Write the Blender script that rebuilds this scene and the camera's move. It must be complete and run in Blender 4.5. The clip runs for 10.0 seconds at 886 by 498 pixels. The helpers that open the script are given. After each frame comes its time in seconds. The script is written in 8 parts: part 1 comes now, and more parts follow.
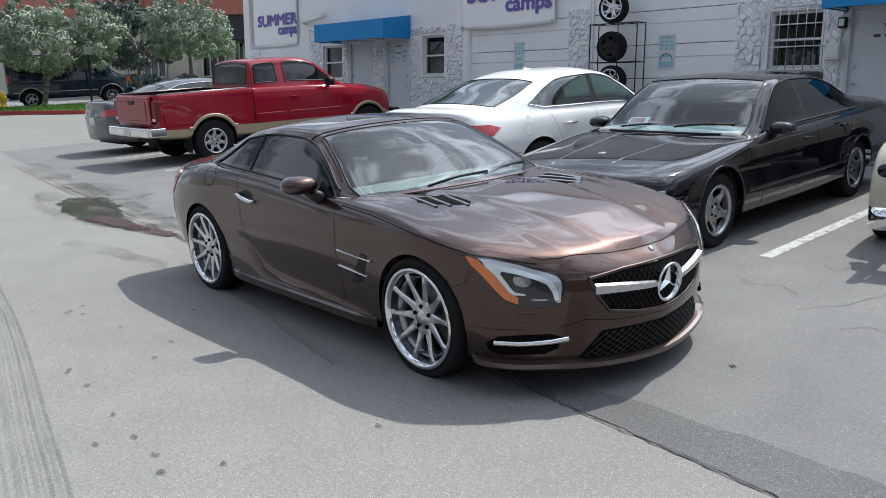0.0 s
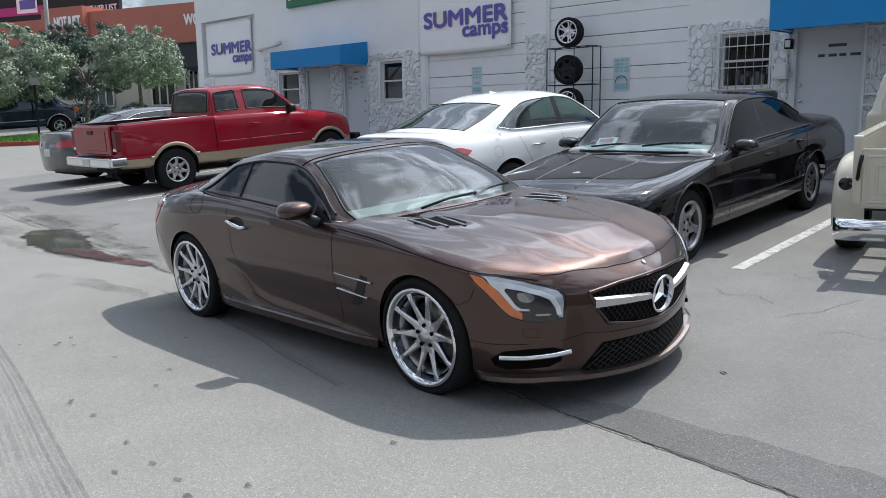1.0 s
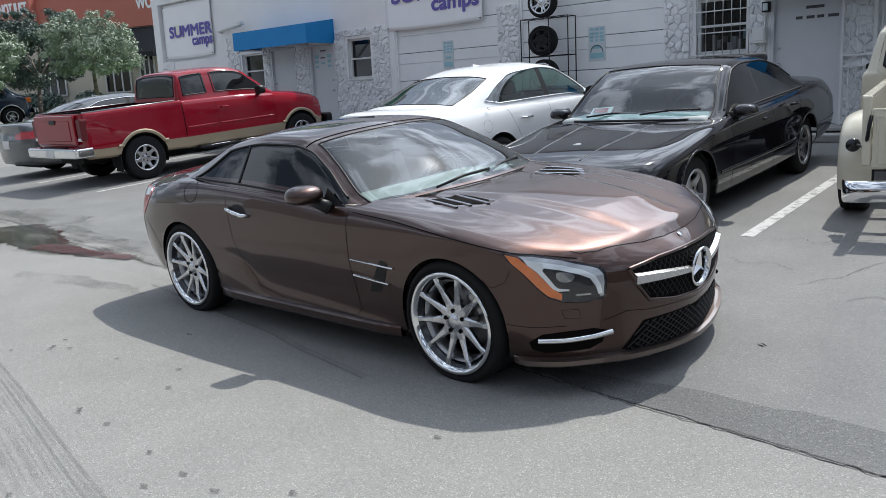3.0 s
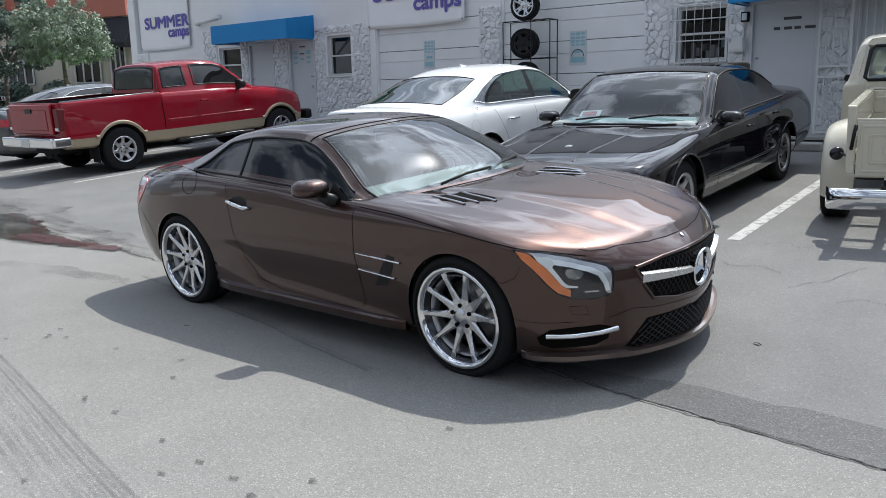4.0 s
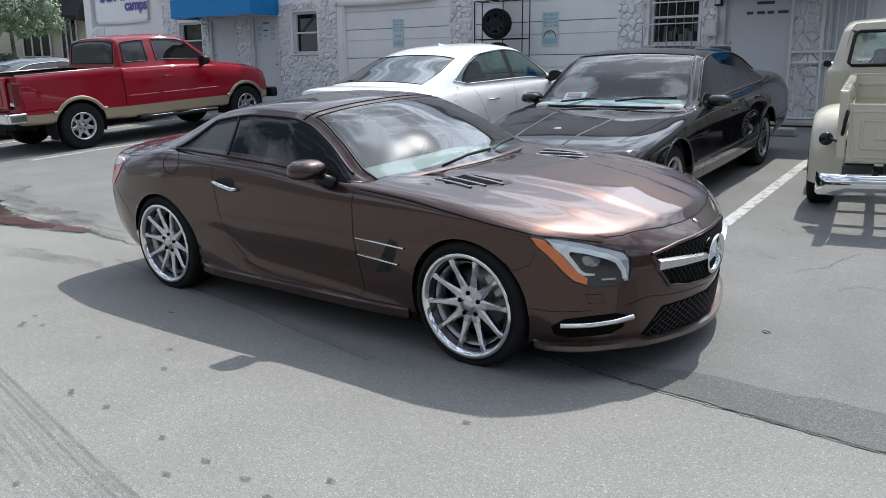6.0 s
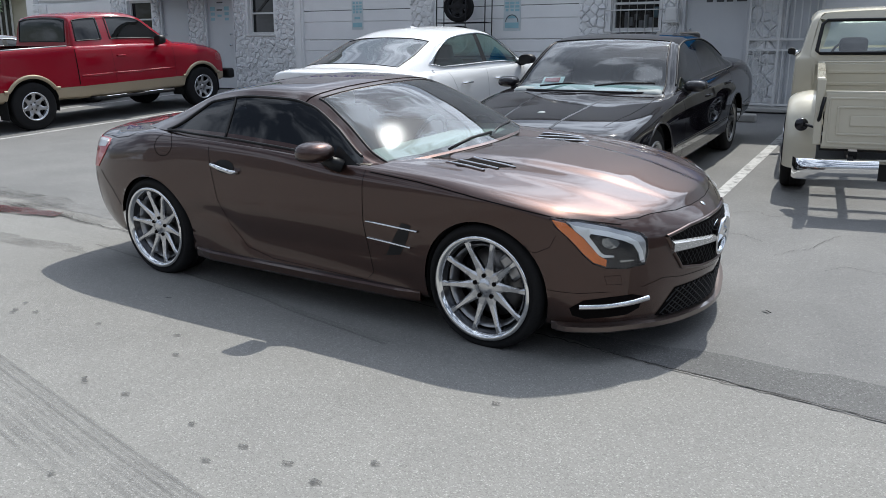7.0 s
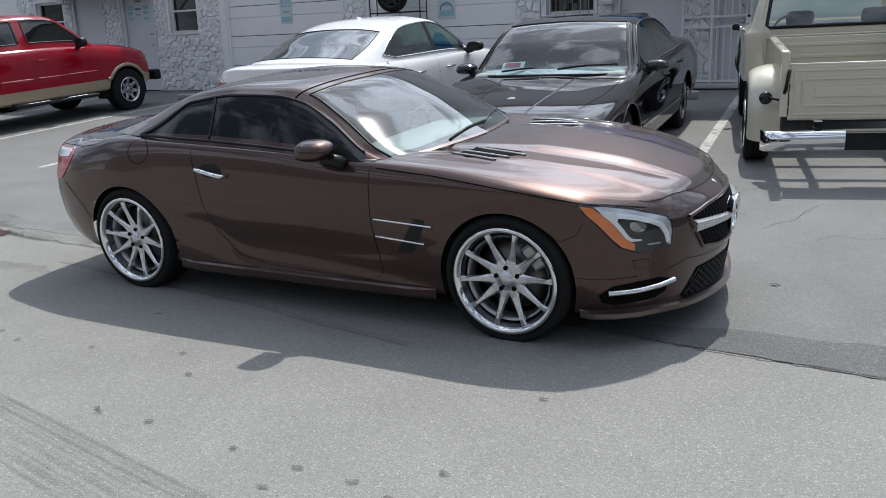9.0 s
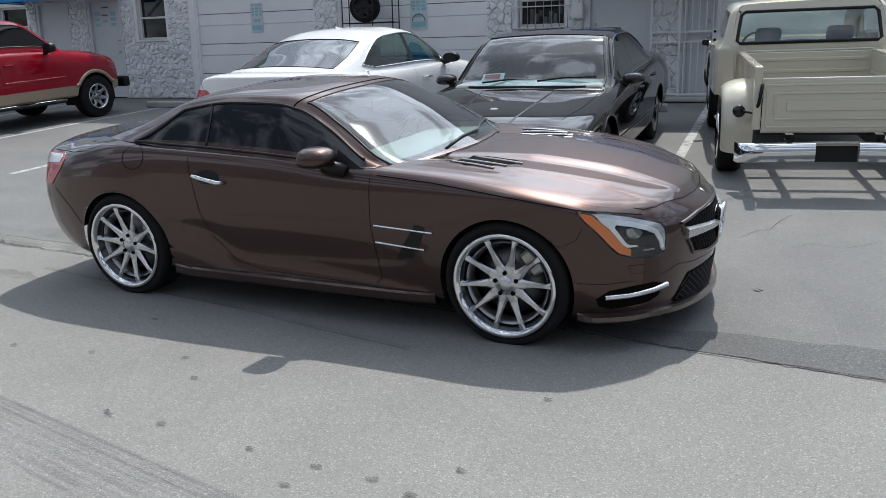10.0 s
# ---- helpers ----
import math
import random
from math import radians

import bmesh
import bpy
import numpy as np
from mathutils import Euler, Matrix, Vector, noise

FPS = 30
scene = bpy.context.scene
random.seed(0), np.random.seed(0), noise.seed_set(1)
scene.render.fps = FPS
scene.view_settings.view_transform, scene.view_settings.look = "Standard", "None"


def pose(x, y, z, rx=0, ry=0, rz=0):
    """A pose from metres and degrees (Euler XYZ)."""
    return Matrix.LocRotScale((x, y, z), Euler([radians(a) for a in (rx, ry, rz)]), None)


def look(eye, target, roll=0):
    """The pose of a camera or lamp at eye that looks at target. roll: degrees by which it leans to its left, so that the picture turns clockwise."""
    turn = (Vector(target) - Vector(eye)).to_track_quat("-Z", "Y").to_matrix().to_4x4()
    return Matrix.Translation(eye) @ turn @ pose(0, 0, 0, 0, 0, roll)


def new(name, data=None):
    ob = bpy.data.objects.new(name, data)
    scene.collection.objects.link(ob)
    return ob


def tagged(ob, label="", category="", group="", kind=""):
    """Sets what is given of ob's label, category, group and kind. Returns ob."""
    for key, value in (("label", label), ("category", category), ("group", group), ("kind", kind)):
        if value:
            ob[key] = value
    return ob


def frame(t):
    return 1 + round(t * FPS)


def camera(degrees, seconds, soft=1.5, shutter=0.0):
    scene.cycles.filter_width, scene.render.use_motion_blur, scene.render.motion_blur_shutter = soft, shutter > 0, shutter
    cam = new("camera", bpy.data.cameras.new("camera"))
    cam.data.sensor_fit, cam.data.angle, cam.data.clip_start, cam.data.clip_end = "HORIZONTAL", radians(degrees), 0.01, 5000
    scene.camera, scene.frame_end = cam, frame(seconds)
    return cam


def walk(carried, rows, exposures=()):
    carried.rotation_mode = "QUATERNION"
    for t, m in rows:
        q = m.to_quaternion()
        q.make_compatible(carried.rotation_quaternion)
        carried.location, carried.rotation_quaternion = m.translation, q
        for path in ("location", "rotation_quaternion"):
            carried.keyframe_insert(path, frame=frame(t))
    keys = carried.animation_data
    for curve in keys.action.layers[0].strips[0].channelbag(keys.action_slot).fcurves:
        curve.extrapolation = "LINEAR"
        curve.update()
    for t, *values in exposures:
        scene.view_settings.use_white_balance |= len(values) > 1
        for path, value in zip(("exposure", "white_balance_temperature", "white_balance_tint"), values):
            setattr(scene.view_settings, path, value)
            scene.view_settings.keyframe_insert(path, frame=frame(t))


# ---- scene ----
cam = camera(57.02, 10.0, 0.4)
PATH = [
    (0, (3.192, -2.671, 1.505), (1.732, -1.357, 1.127), 0.2),
    (0.5, (3.129, -2.853, 1.506), (1.722, -1.477, 1.152), -0.6),
    (1, (3.099, -2.946, 1.509), (1.714, -1.54, 1.187), -0.8),
    (1.5, (3.072, -2.995, 1.503), (1.679, -1.591, 1.203), -0.1),
    (2, (2.99, -2.976, 1.495), (1.568, -1.612, 1.151), -0.5),
    (2.5, (2.84, -2.965, 1.494), (1.48, -1.546, 1.126), -1.9),
    (3.8, (2.572, -3.154, 1.506), (1.303, -1.658, 1.121), -1.9),
    (4, (2.57, -3.193, 1.491), (1.317, -1.682, 1.111), -1.2),
    (4.5, (2.569, -3.249, 1.491), (1.341, -1.716, 1.115), -1.6),
    (5, (2.541, -3.263, 1.486), (1.287, -1.752, 1.105), -0.9),
    (5.5, (2.441, -3.242, 1.483), (1.198, -1.724, 1.096), 0.4),
    (5.7, (2.364, -3.215, 1.482), (1.155, -1.673, 1.081), -0.0),
    (6.8, (2.005, -3.353, 1.47), (0.925, -1.734, 1.007), 0.6),
    (7, (1.951, -3.434, 1.472), (0.907, -1.792, 1.009), 0.4),
    (7.5, (1.764, -3.477, 1.448), (0.768, -1.811, 0.968), 0.8),
    (8, (1.607, -3.468, 1.455), (0.652, -1.783, 0.955), -1.0),
    (8.5, (1.542, -3.476, 1.46), (0.626, -1.772, 0.955), -2.1),
    (9, (1.465, -3.541, 1.464), (0.585, -1.812, 0.977), -2.0),
    (9.5, (1.382, -3.645, 1.473), (0.542, -1.893, 0.999), -2.0),
    (10, (1.326, -3.718, 1.47), (0.531, -1.943, 1.005), -1.2),
]
walk(cam, [(t, look(eye, target, roll)) for t, eye, target, roll in PATH], exposures=((0.0, 0.0), (5.7, 0.0), (7.0, -0.08), (8.5, -0.13), (10.0, -0.16)))

# ---- world, sun, exposure ----
from mathutils.bvhtree import BVHTree
from mathutils.geometry import delaunay_2d_cdt

SUN_TO = Vector((-0.037, 0.61, 0.93)).normalized()
sun_el = math.asin(SUN_TO.z)
sun_az = math.atan2(SUN_TO.x, SUN_TO.y)
world = bpy.data.worlds.new("sky")
scene.world = world
world.use_nodes = True
wt = world.node_tree
wbg = wt.nodes["Background"]
sky = wt.nodes.new("ShaderNodeTexSky")
sky.sky_type = "NISHITA"
sky.sun_disc = False
sky.sun_elevation, sky.sun_rotation = sun_el, sun_az
wbg.inputs["Strength"].default_value = 0.0585
# broken fair-weather cloud over the whole sky
wtc = wt.nodes.new("ShaderNodeTexCoord")
wmap = wt.nodes.new("ShaderNodeMapping")
wmap.inputs["Scale"].default_value = (1.0, 1.35, 2.4)
wn = wt.nodes.new("ShaderNodeTexNoise")
wn.inputs["Scale"].default_value, wn.inputs["Detail"].default_value, wn.inputs["Roughness"].default_value = 3.6, 10, 0.62
wn.inputs["Distortion"].default_value = 0.12
wr = wt.nodes.new("ShaderNodeValToRGB")
wr.color_ramp.elements[0].position, wr.color_ramp.elements[1].position = 0.465, 0.58
wr.color_ramp.elements[0].color = (0.09, 0.09, 0.09, 1)
wmix = wt.nodes.new("ShaderNodeMix")
wmix.data_type = "RGBA"
wmix.inputs["B"].default_value = (14.6, 16.4, 19.4, 1)
wt.links.new(wtc.outputs["Generated"], wmap.inputs["Vector"])
wt.links.new(wmap.outputs["Vector"], wn.inputs["Vector"])
wt.links.new(wn.outputs["Fac"], wr.inputs["Fac"])
wt.links.new(wr.outputs["Color"], wmix.inputs["Factor"])
wt.links.new(sky.outputs["Color"], wmix.inputs["A"])
# the bright haze that surrounds the sun
wdot = wt.nodes.new("ShaderNodeVectorMath")
wdot.operation = "DOT_PRODUCT"
wdot.inputs[1].default_value = SUN_TO
wpow = wt.nodes.new("ShaderNodeMath")
wpow.operation, wpow.use_clamp = "POWER", False
wpow.inputs[1].default_value = 4.0
wmax = wt.nodes.new("ShaderNodeMath")
wmax.operation = "MAXIMUM"
wmax.inputs[1].default_value = 0.0
whaze = wt.nodes.new("ShaderNodeVectorMath")
whaze.operation = "SCALE"
whaze.inputs[0].default_value = (26.5, 29.5, 34.0)
wadd = wt.nodes.new("ShaderNodeVectorMath")
wt.links.new(wtc.outputs["Generated"], wdot.inputs[0])
wt.links.new(wdot.outputs["Value"], wmax.inputs[0])
wt.links.new(wmax.outputs[0], wpow.inputs[0])
wlit = wt.nodes.new("ShaderNodeMapRange")
wlit.inputs["To Min"].default_value, wlit.inputs["To Max"].default_value = 0.6, 1.45
wmul = wt.nodes.new("ShaderNodeMath")
wmul.operation = "MULTIPLY"
wt.links.new(wr.outputs["Color"], wlit.inputs["Value"])
wt.links.new(wpow.outputs[0], wmul.inputs[0])
wt.links.new(wlit.outputs["Result"], wmul.inputs[1])
wt.links.new(wmul.outputs[0], whaze.inputs["Scale"])
wt.links.new(wmix.outputs["Result"], wadd.inputs[0])
wt.links.new(whaze.outputs[0], wadd.inputs[1])
wpow2 = wt.nodes.new("ShaderNodeMath")
wpow2.operation = "POWER"
wpow2.inputs[1].default_value = 1100.0
wglow = wt.nodes.new("ShaderNodeVectorMath")
wglow.operation = "SCALE"
wglow.inputs[0].default_value = (480.0, 480.0, 470.0)
wadd2 = wt.nodes.new("ShaderNodeVectorMath")
wt.links.new(wmax.outputs[0], wpow2.inputs[0])
wt.links.new(wpow2.outputs[0], wglow.inputs["Scale"])
wt.links.new(wadd.outputs[0], wadd2.inputs[0])
wt.links.new(wglow.outputs[0], wadd2.inputs[1])
wt.links.new(wadd2.outputs[0], wbg.inputs["Color"])

sun = new("sun", bpy.data.lights.new("sun", "SUN"))
sun.data.energy, sun.data.angle, sun.data.color = 4.02, radians(0.53), (0.985, 0.965, 0.895)
sun.matrix_world = look(SUN_TO * 40, (0, 0, 0))
scene.view_settings.exposure = 0.0

# ---- materials ----
def nodes_of(m):
    return m.node_tree.nodes, m.node_tree.links


def pbr(name, col, rough=0.6, metal=0.0, var=0.15, scale=3.0, fine=60.0, bump=0.1, coat=0.0, col2=None, spec=0.5, bump_dist=0.004):
    """A surface with a broad tone variation, a fine grain and a little relief, in metres of the object's own space."""
    m = bpy.data.materials.new(name)
    m.use_nodes = True
    n, l = nodes_of(m)
    b = n["Principled BSDF"]
    b.inputs["Metallic"].default_value = metal
    b.inputs["Coat Weight"].default_value = coat
    b.inputs["Coat Roughness"].default_value = 0.03
    b.inputs["Specular IOR Level"].default_value = spec
    tc = n.new("ShaderNodeTexCoord")
    a = n.new("ShaderNodeTexNoise")
    a.inputs["Scale"].default_value, a.inputs["Detail"].default_value = scale, 5
    f = n.new("ShaderNodeTexNoise")
    f.inputs["Scale"].default_value, f.inputs["Detail"].default_value = fine, 3
    for t in (a, f):
        l.new(tc.outputs["Object"], t.inputs["Vector"])
    mx = n.new("ShaderNodeMix")
    mx.data_type = "RGBA"
    c2 = col2 or tuple(c * (1 - var) for c in col)
    mx.inputs["A"].default_value, mx.inputs["B"].default_value = (*[min(1, c * (1 + var * 0.6)) for c in col], 1), (*c2, 1)
    ad = n.new("ShaderNodeMath")
    ad.operation = "MULTIPLY_ADD"
    ad.inputs[1].default_value = 0.45
    l.new(f.outputs["Fac"], ad.inputs[0])
    sc = n.new("ShaderNodeMath")
    sc.operation = "MULTIPLY_ADD"
    sc.inputs[1].default_value, sc.inputs[2].default_value = 1.6, -0.52
    l.new(a.outputs["Fac"], sc.inputs[0])
    l.new(sc.outputs[0], ad.inputs[2])
    ad.use_clamp = True
    l.new(ad.outputs[0], mx.inputs["Factor"])
    l.new(mx.outputs["Result"], b.inputs["Base Color"])
    rr = n.new("ShaderNodeMapRange")
    rr.inputs["To Min"].default_value, rr.inputs["To Max"].default_value = max(0.02, rough * 0.82), min(1, rough * 1.18)
    l.new(f.outputs["Fac"], rr.inputs["Value"])
    l.new(rr.outputs["Result"], b.inputs["Roughness"])
    if bump:
        bp = n.new("ShaderNodeBump")
        bp.inputs["Strength"].default_value, bp.inputs["Distance"].default_value = bump, bump_dist
        l.new(f.outputs["Fac"], bp.inputs["Height"])
        l.new(bp.outputs["Normal"], b.inputs["Normal"])
    return m


def paint(name, col, metal=0.0, rough=0.35, flake=0.0, dust=0.06, coat_ior=1.5, coat=0.025):
    """Lacquered car paint: clear coat over a base with metal flake, a film of dust."""
    m = bpy.data.materials.new(name)
    m.use_nodes = True
    n, l = nodes_of(m)
    b = n["Principled BSDF"]
    b.inputs["Metallic"].default_value = metal
    b.inputs["Coat Weight"].default_value = 1.0
    b.inputs["Specular IOR Level"].default_value = 0.0
    b.inputs["Coat Roughness"].default_value = 0.025
    b.inputs["Coat IOR"].default_value = coat_ior
    tc = n.new("ShaderNodeTexCoord")
    v = n.new("ShaderNodeTexVoronoi")
    v.inputs["Scale"].default_value = 900
    d = n.new("ShaderNodeTexNoise")
    d.inputs["Scale"].default_value, d.inputs["Detail"].default_value = 2.2, 6
    for t in (v, d):
        l.new(tc.outputs["Object"], t.inputs["Vector"])
    mx = n.new("ShaderNodeMix")
    mx.data_type = "RGBA"
    mx.inputs["A"].default_value = (*[c * (1 - flake) for c in col], 1)
    mx.inputs["B"].default_value = (*[min(1, c * (1 + flake)) for c in col], 1)
    l.new(v.outputs["Color"], mx.inputs["Factor"])
    mx2 = n.new("ShaderNodeMix")
    mx2.data_type = "RGBA"
    mx2.inputs["B"].default_value = (0.40, 0.39, 0.38, 1)
    mr = n.new("ShaderNodeMapRange")
    mr.inputs["From Min"].default_value, mr.inputs["From Max"].default_value = 0.4, 0.8
    mr.inputs["To Max"].default_value = dust
    l.new(d.outputs["Fac"], mr.inputs["Value"])
    l.new(mr.outputs["Result"], mx2.inputs["Factor"])
    l.new(mx.outputs["Result"], mx2.inputs["A"])
    l.new(mx2.outputs["Result"], b.inputs["Base Color"])
    b.inputs["Roughness"].default_value = rough
    cr = n.new("ShaderNodeMapRange")
    cr.inputs["From Min"].default_value, cr.inputs["From Max"].default_value = 0.35, 0.75
    cr.inputs["To Min"].default_value, cr.inputs["To Max"].default_value = coat, coat * 2.4
    l.new(d.outputs["Fac"], cr.inputs["Value"])
    l.new(cr.outputs["Result"], b.inputs["Coat Roughness"])
    return m


def glass(name, tint, gloss=0.05, rough=0.006):
    """A thin pane: what lies behind shows through the tint, the sky shows in its gloss, more so at a low angle."""
    m = bpy.data.materials.new(name)
    m.use_nodes = True
    n, l = nodes_of(m)
    n.remove(n["Principled BSDF"])
    tr, gl, mx, lw = n.new("ShaderNodeBsdfTransparent"), n.new("ShaderNodeBsdfGlossy"), n.new("ShaderNodeMixShader"), n.new("ShaderNodeLayerWeight")
    tr.inputs["Color"].default_value = (*tint, 1)
    gl.inputs["Roughness"].default_value = rough
    gl.inputs["Color"].default_value = (1, 1, 1, 1)
    lw.inputs["Blend"].default_value = 0.5
    pw, ma = n.new("ShaderNodeMath"), n.new("ShaderNodeMath")
    pw.operation, ma.operation = "POWER", "MULTIPLY_ADD"
    pw.inputs[1].default_value = 4.5
    ma.inputs[1].default_value, ma.inputs[2].default_value = 1 - gloss, gloss
    l.new(lw.outputs["Facing"], pw.inputs[0])
    l.new(pw.outputs[0], ma.inputs[0])
    l.new(ma.outputs[0], mx.inputs[0])
    l.new(tr.outputs[0], mx.inputs[1])
    l.new(gl.outputs[0], mx.inputs[2])
    l.new(mx.outputs[0], n["Material Output"].inputs["Surface"])
    return m


M = {}
M["brown"] = paint("brown_metallic", (0.062, 0.0318, 0.0248), 1.0, 0.37, 0.5, 0.004, 1.52, 0.012)
M["black_car"] = paint("black_cherry", (0.007, 0.006, 0.009), 0.0, 0.5, 0.2, 0.06, 1.56)
M["white_car"] = paint("pearl_white", (0.84, 0.85, 0.86), 0.0, 0.4, 0.03, 0.03)
M["red_car"] = paint("bright_red", (0.28, 0.004, 0.016), 0.0, 0.5, 0.1, 0.012)
M["tan_trim"] = paint("tan_lower", (0.36, 0.29, 0.20), 0.2, 0.4, 0.1, 0.1)
M["grey_car"] = paint("grey_metallic", (0.11, 0.115, 0.12), 0.6, 0.35, 0.2, 0.05)
M["van_blue"] = paint("dark_blue", (0.012, 0.028, 0.050), 0.0, 0.4, 0.1, 0.05)
M["cream"] = paint("cream_gold", (0.66, 0.62, 0.51), 0.1, 0.4, 0.1, 0.06)
M["glass_dark"] = glass("tinted_glass", (0.022, 0.026, 0.034), 0.055)
M["glass_ws"] = glass("windscreen_glass", (0.70, 0.84, 0.83), 0.095, 0.008)
M["glass_teal"] = glass("teal_windscreen_glass", (0.60, 0.76, 0.78), 0.09, 0.008)
M["glass_mid"] = glass("green_glass", (0.30, 0.42, 0.39), 0.12)
M["glass_clear"] = glass("clear_cab_glass", (0.72, 0.80, 0.78), 0.05)
M["lamp_white"] = pbr("bright_lamp_band", (0.55, 0.56, 0.58), 0.2, 0.6, 0.1, 14, 90, 0)
M["glass_lamp"] = glass("lamp_glass", (0.97, 0.98, 0.98), 0.03)
M["rubber"] = pbr("tyre_rubber", (0.012, 0.012, 0.013), 0.9, 0, 0.25, 8, 120, 0.25, spec=0.25)
M["trim"] = pbr("black_trim", (0.012, 0.012, 0.013), 0.45, 0, 0.2, 6, 150, 0.08, spec=0.3)
M["gap"] = pbr("shadow_gap", (0.006, 0.005, 0.005), 0.9, 0, 0.1, 6, 150, 0, spec=0.05)
M["liner"] = pbr("wheel_liner", (0.01, 0.01, 0.01), 0.9, 0, 0.2, 6, 100, 0.2)
M["chrome"] = pbr("chrome", (0.80, 0.81, 0.82), 0.07, 1.0, 0.06, 4, 80, 0)
M["silver"] = pbr("brushed_silver", (0.66, 0.67, 0.69), 0.26, 1.0, 0.1, 6, 200, 0.03)
M["alloy"] = pbr("alloy_grey", (0.42, 0.42, 0.43), 0.38, 1.0, 0.15, 6, 120, 0.05)
M["barrel"] = pbr("rim_barrel", (0.07, 0.072, 0.078), 0.2, 1.0, 0.15, 8, 120, 0.02)
M["dark_metal"] = pbr("dark_metal", (0.03, 0.03, 0.033), 0.5, 0.8, 0.2, 8, 120, 0.1)
M["brake"] = pbr("brake_disc", (0.26, 0.255, 0.25), 0.42, 1.0, 0.2, 12, 160, 0.1)
M["leather"] = pbr("beige_leather", (0.50, 0.44, 0.36), 0.55, 0, 0.15, 7, 160, 0.15)
M["dash"] = pbr("grey_dashboard", (0.26, 0.30, 0.30), 0.7, 0, 0.2, 7, 160, 0.15)
M["dash_pale"] = pbr("pale_dashboard", (0.34, 0.37, 0.37), 0.7, 0, 0.15, 7, 160, 0.15)
M["dash_brown"] = pbr("brown_grey_dashboard", (0.30, 0.29, 0.27), 0.7, 0, 0.2, 7, 160, 0.15)
M["dark_cabin"] = pbr("dark_cabin", (0.03, 0.03, 0.032), 0.8, 0, 0.2, 7, 160, 0.15)
M["red_lamp"] = pbr("red_lens", (0.48, 0.008, 0.016), 0.3, 0, 0.15, 20, 90, 0.05, 1.0)
M["red_matt"] = pbr("dull_red_lens", (0.13, 0.004, 0.008), 0.45, 0, 0.15, 20, 90, 0.05)
M["amber"] = pbr("amber_lens", (0.75, 0.17, 0.02), 0.15, 0, 0.15, 20, 90, 0.05, 1.0)
M["lamp_band"] = pbr("headlamp_band", (0.80, 0.82, 0.84), 0.2, 0.25, 0.05, 14, 90, 0, 1.0)
M["lip"] = pbr("beige_metal_lip", (0.115, 0.085, 0.075), 0.35, 0.8, 0.1, 6, 120, 0, 1.0)
M["lamp_in"] = pbr("lamp_reflector", (0.50, 0.51, 0.52), 0.16, 1.0, 0.2, 14, 90, 0)
M["lamp_dark"] = pbr("lamp_bezel", (0.045, 0.045, 0.05), 0.22, 0.7, 0.2, 14, 90, 0)
M["white_plastic"] = pbr("white_lens", (0.8, 0.8, 0.8), 0.2, 0, 0.1, 20, 90, 0, 1.0)


# ---- lie of the land ----
SLOPE_X, SLOPE_Y, FOOT = 0.0029, 0.0647, 0.35


def lot_z(x, y):
    """Height of the lot: level south of the gutter joint, rising gently to the workshop beyond it."""
    return max(0.0, SLOPE_Y * (min(y, 40.0) - FOOT) + SLOPE_X * max(x, -60.0))


def parked(x, y, rz):
    """The pose of a vehicle that stands on the rising lot."""
    return pose(x, y, SLOPE_Y * (y - FOOT) + SLOPE_X * x, 3.7, 0, 0) @ pose(0, 0, 0, 0, 0, rz)


# ---- mesh helpers ----
def mesh_ob(name, verts, faces, mat, parent=None, label="", smooth=True, kind=""):
    me = bpy.data.meshes.new(name)
    me.from_pydata([tuple(map(float, v)) for v in verts], [], faces)
    if smooth:
        me.shade_smooth()
    me.materials.append(mat)
    ob = new(name, me)
    ob.parent = parent
    return tagged(ob, label=label, kind=kind)


def part(name, bm, mat, parent=None, label="", smooth=False, kind=""):
    me = bpy.data.meshes.new(name)
    bm.to_mesh(me)
    bm.free()
    if smooth:
        me.shade_smooth()
    me.materials.append(mat)
    ob = new(name, me)
    ob.parent = parent
    return tagged(ob, label=label, kind=kind)


def again(ob, m, parent=None):
    """One more object on the mesh of a part."""
    o = new(ob.name.split(".")[0], ob.data)
    o.parent = parent or ob.parent
    o.matrix_basis = m
    for k in ("label", "kind"):
        if k in ob:
            o[k] = ob[k]
    return o


def thing(name, label, category, m=None, group="", kind=""):
    ob = new(name)
    ob.empty_display_size = 0.1
    if m is not None:
        ob.matrix_world = m
    return tagged(ob, label, category, group, kind)


def add_box(bm, c, s, rot=None, bevel=0.0, seg=1):
    """A box of size s about c; bevel rounds its edges."""
    r = bmesh.ops.create_cube(bm, size=1.0)
    vs = r["verts"]
    bmesh.ops.scale(bm, vec=s, verts=vs)
    if bevel:
        es = list({e for v in vs for e in v.link_edges})
        g = bmesh.ops.bevel(bm, geom=es, offset=bevel, segments=seg, affect="EDGES", profile=0.5)
        vs = list({v for f in g["faces"] for v in f.verts} | {v for v in vs if v.is_valid})
    m = Matrix.Translation(c)
    if rot is not None:
        m = m @ rot
    bmesh.ops.transform(bm, matrix=m, verts=vs)
    return vs


def box(name, c, s, mat, parent=None, label="", bevel=0.0, seg=1, rot=None, kind=""):
    bm = bmesh.new()
    add_box(bm, c, s, rot, bevel, seg)
    return part(name, bm, mat, parent, label, kind=kind)


def rod(bm, a, b, r, n=8, r2=None):
    a, b = Vector(a), Vector(b)
    d = b - a
    g = bmesh.ops.create_cone(bm, cap_ends=True, segments=n, radius1=r, radius2=r if r2 is None else r2, depth=d.length)
    m = Matrix.Translation((a + b) / 2) @ d.to_track_quat("Z", "Y").to_matrix().to_4x4()
    bmesh.ops.transform(bm, matrix=m, verts=g["verts"])
    return g["verts"]


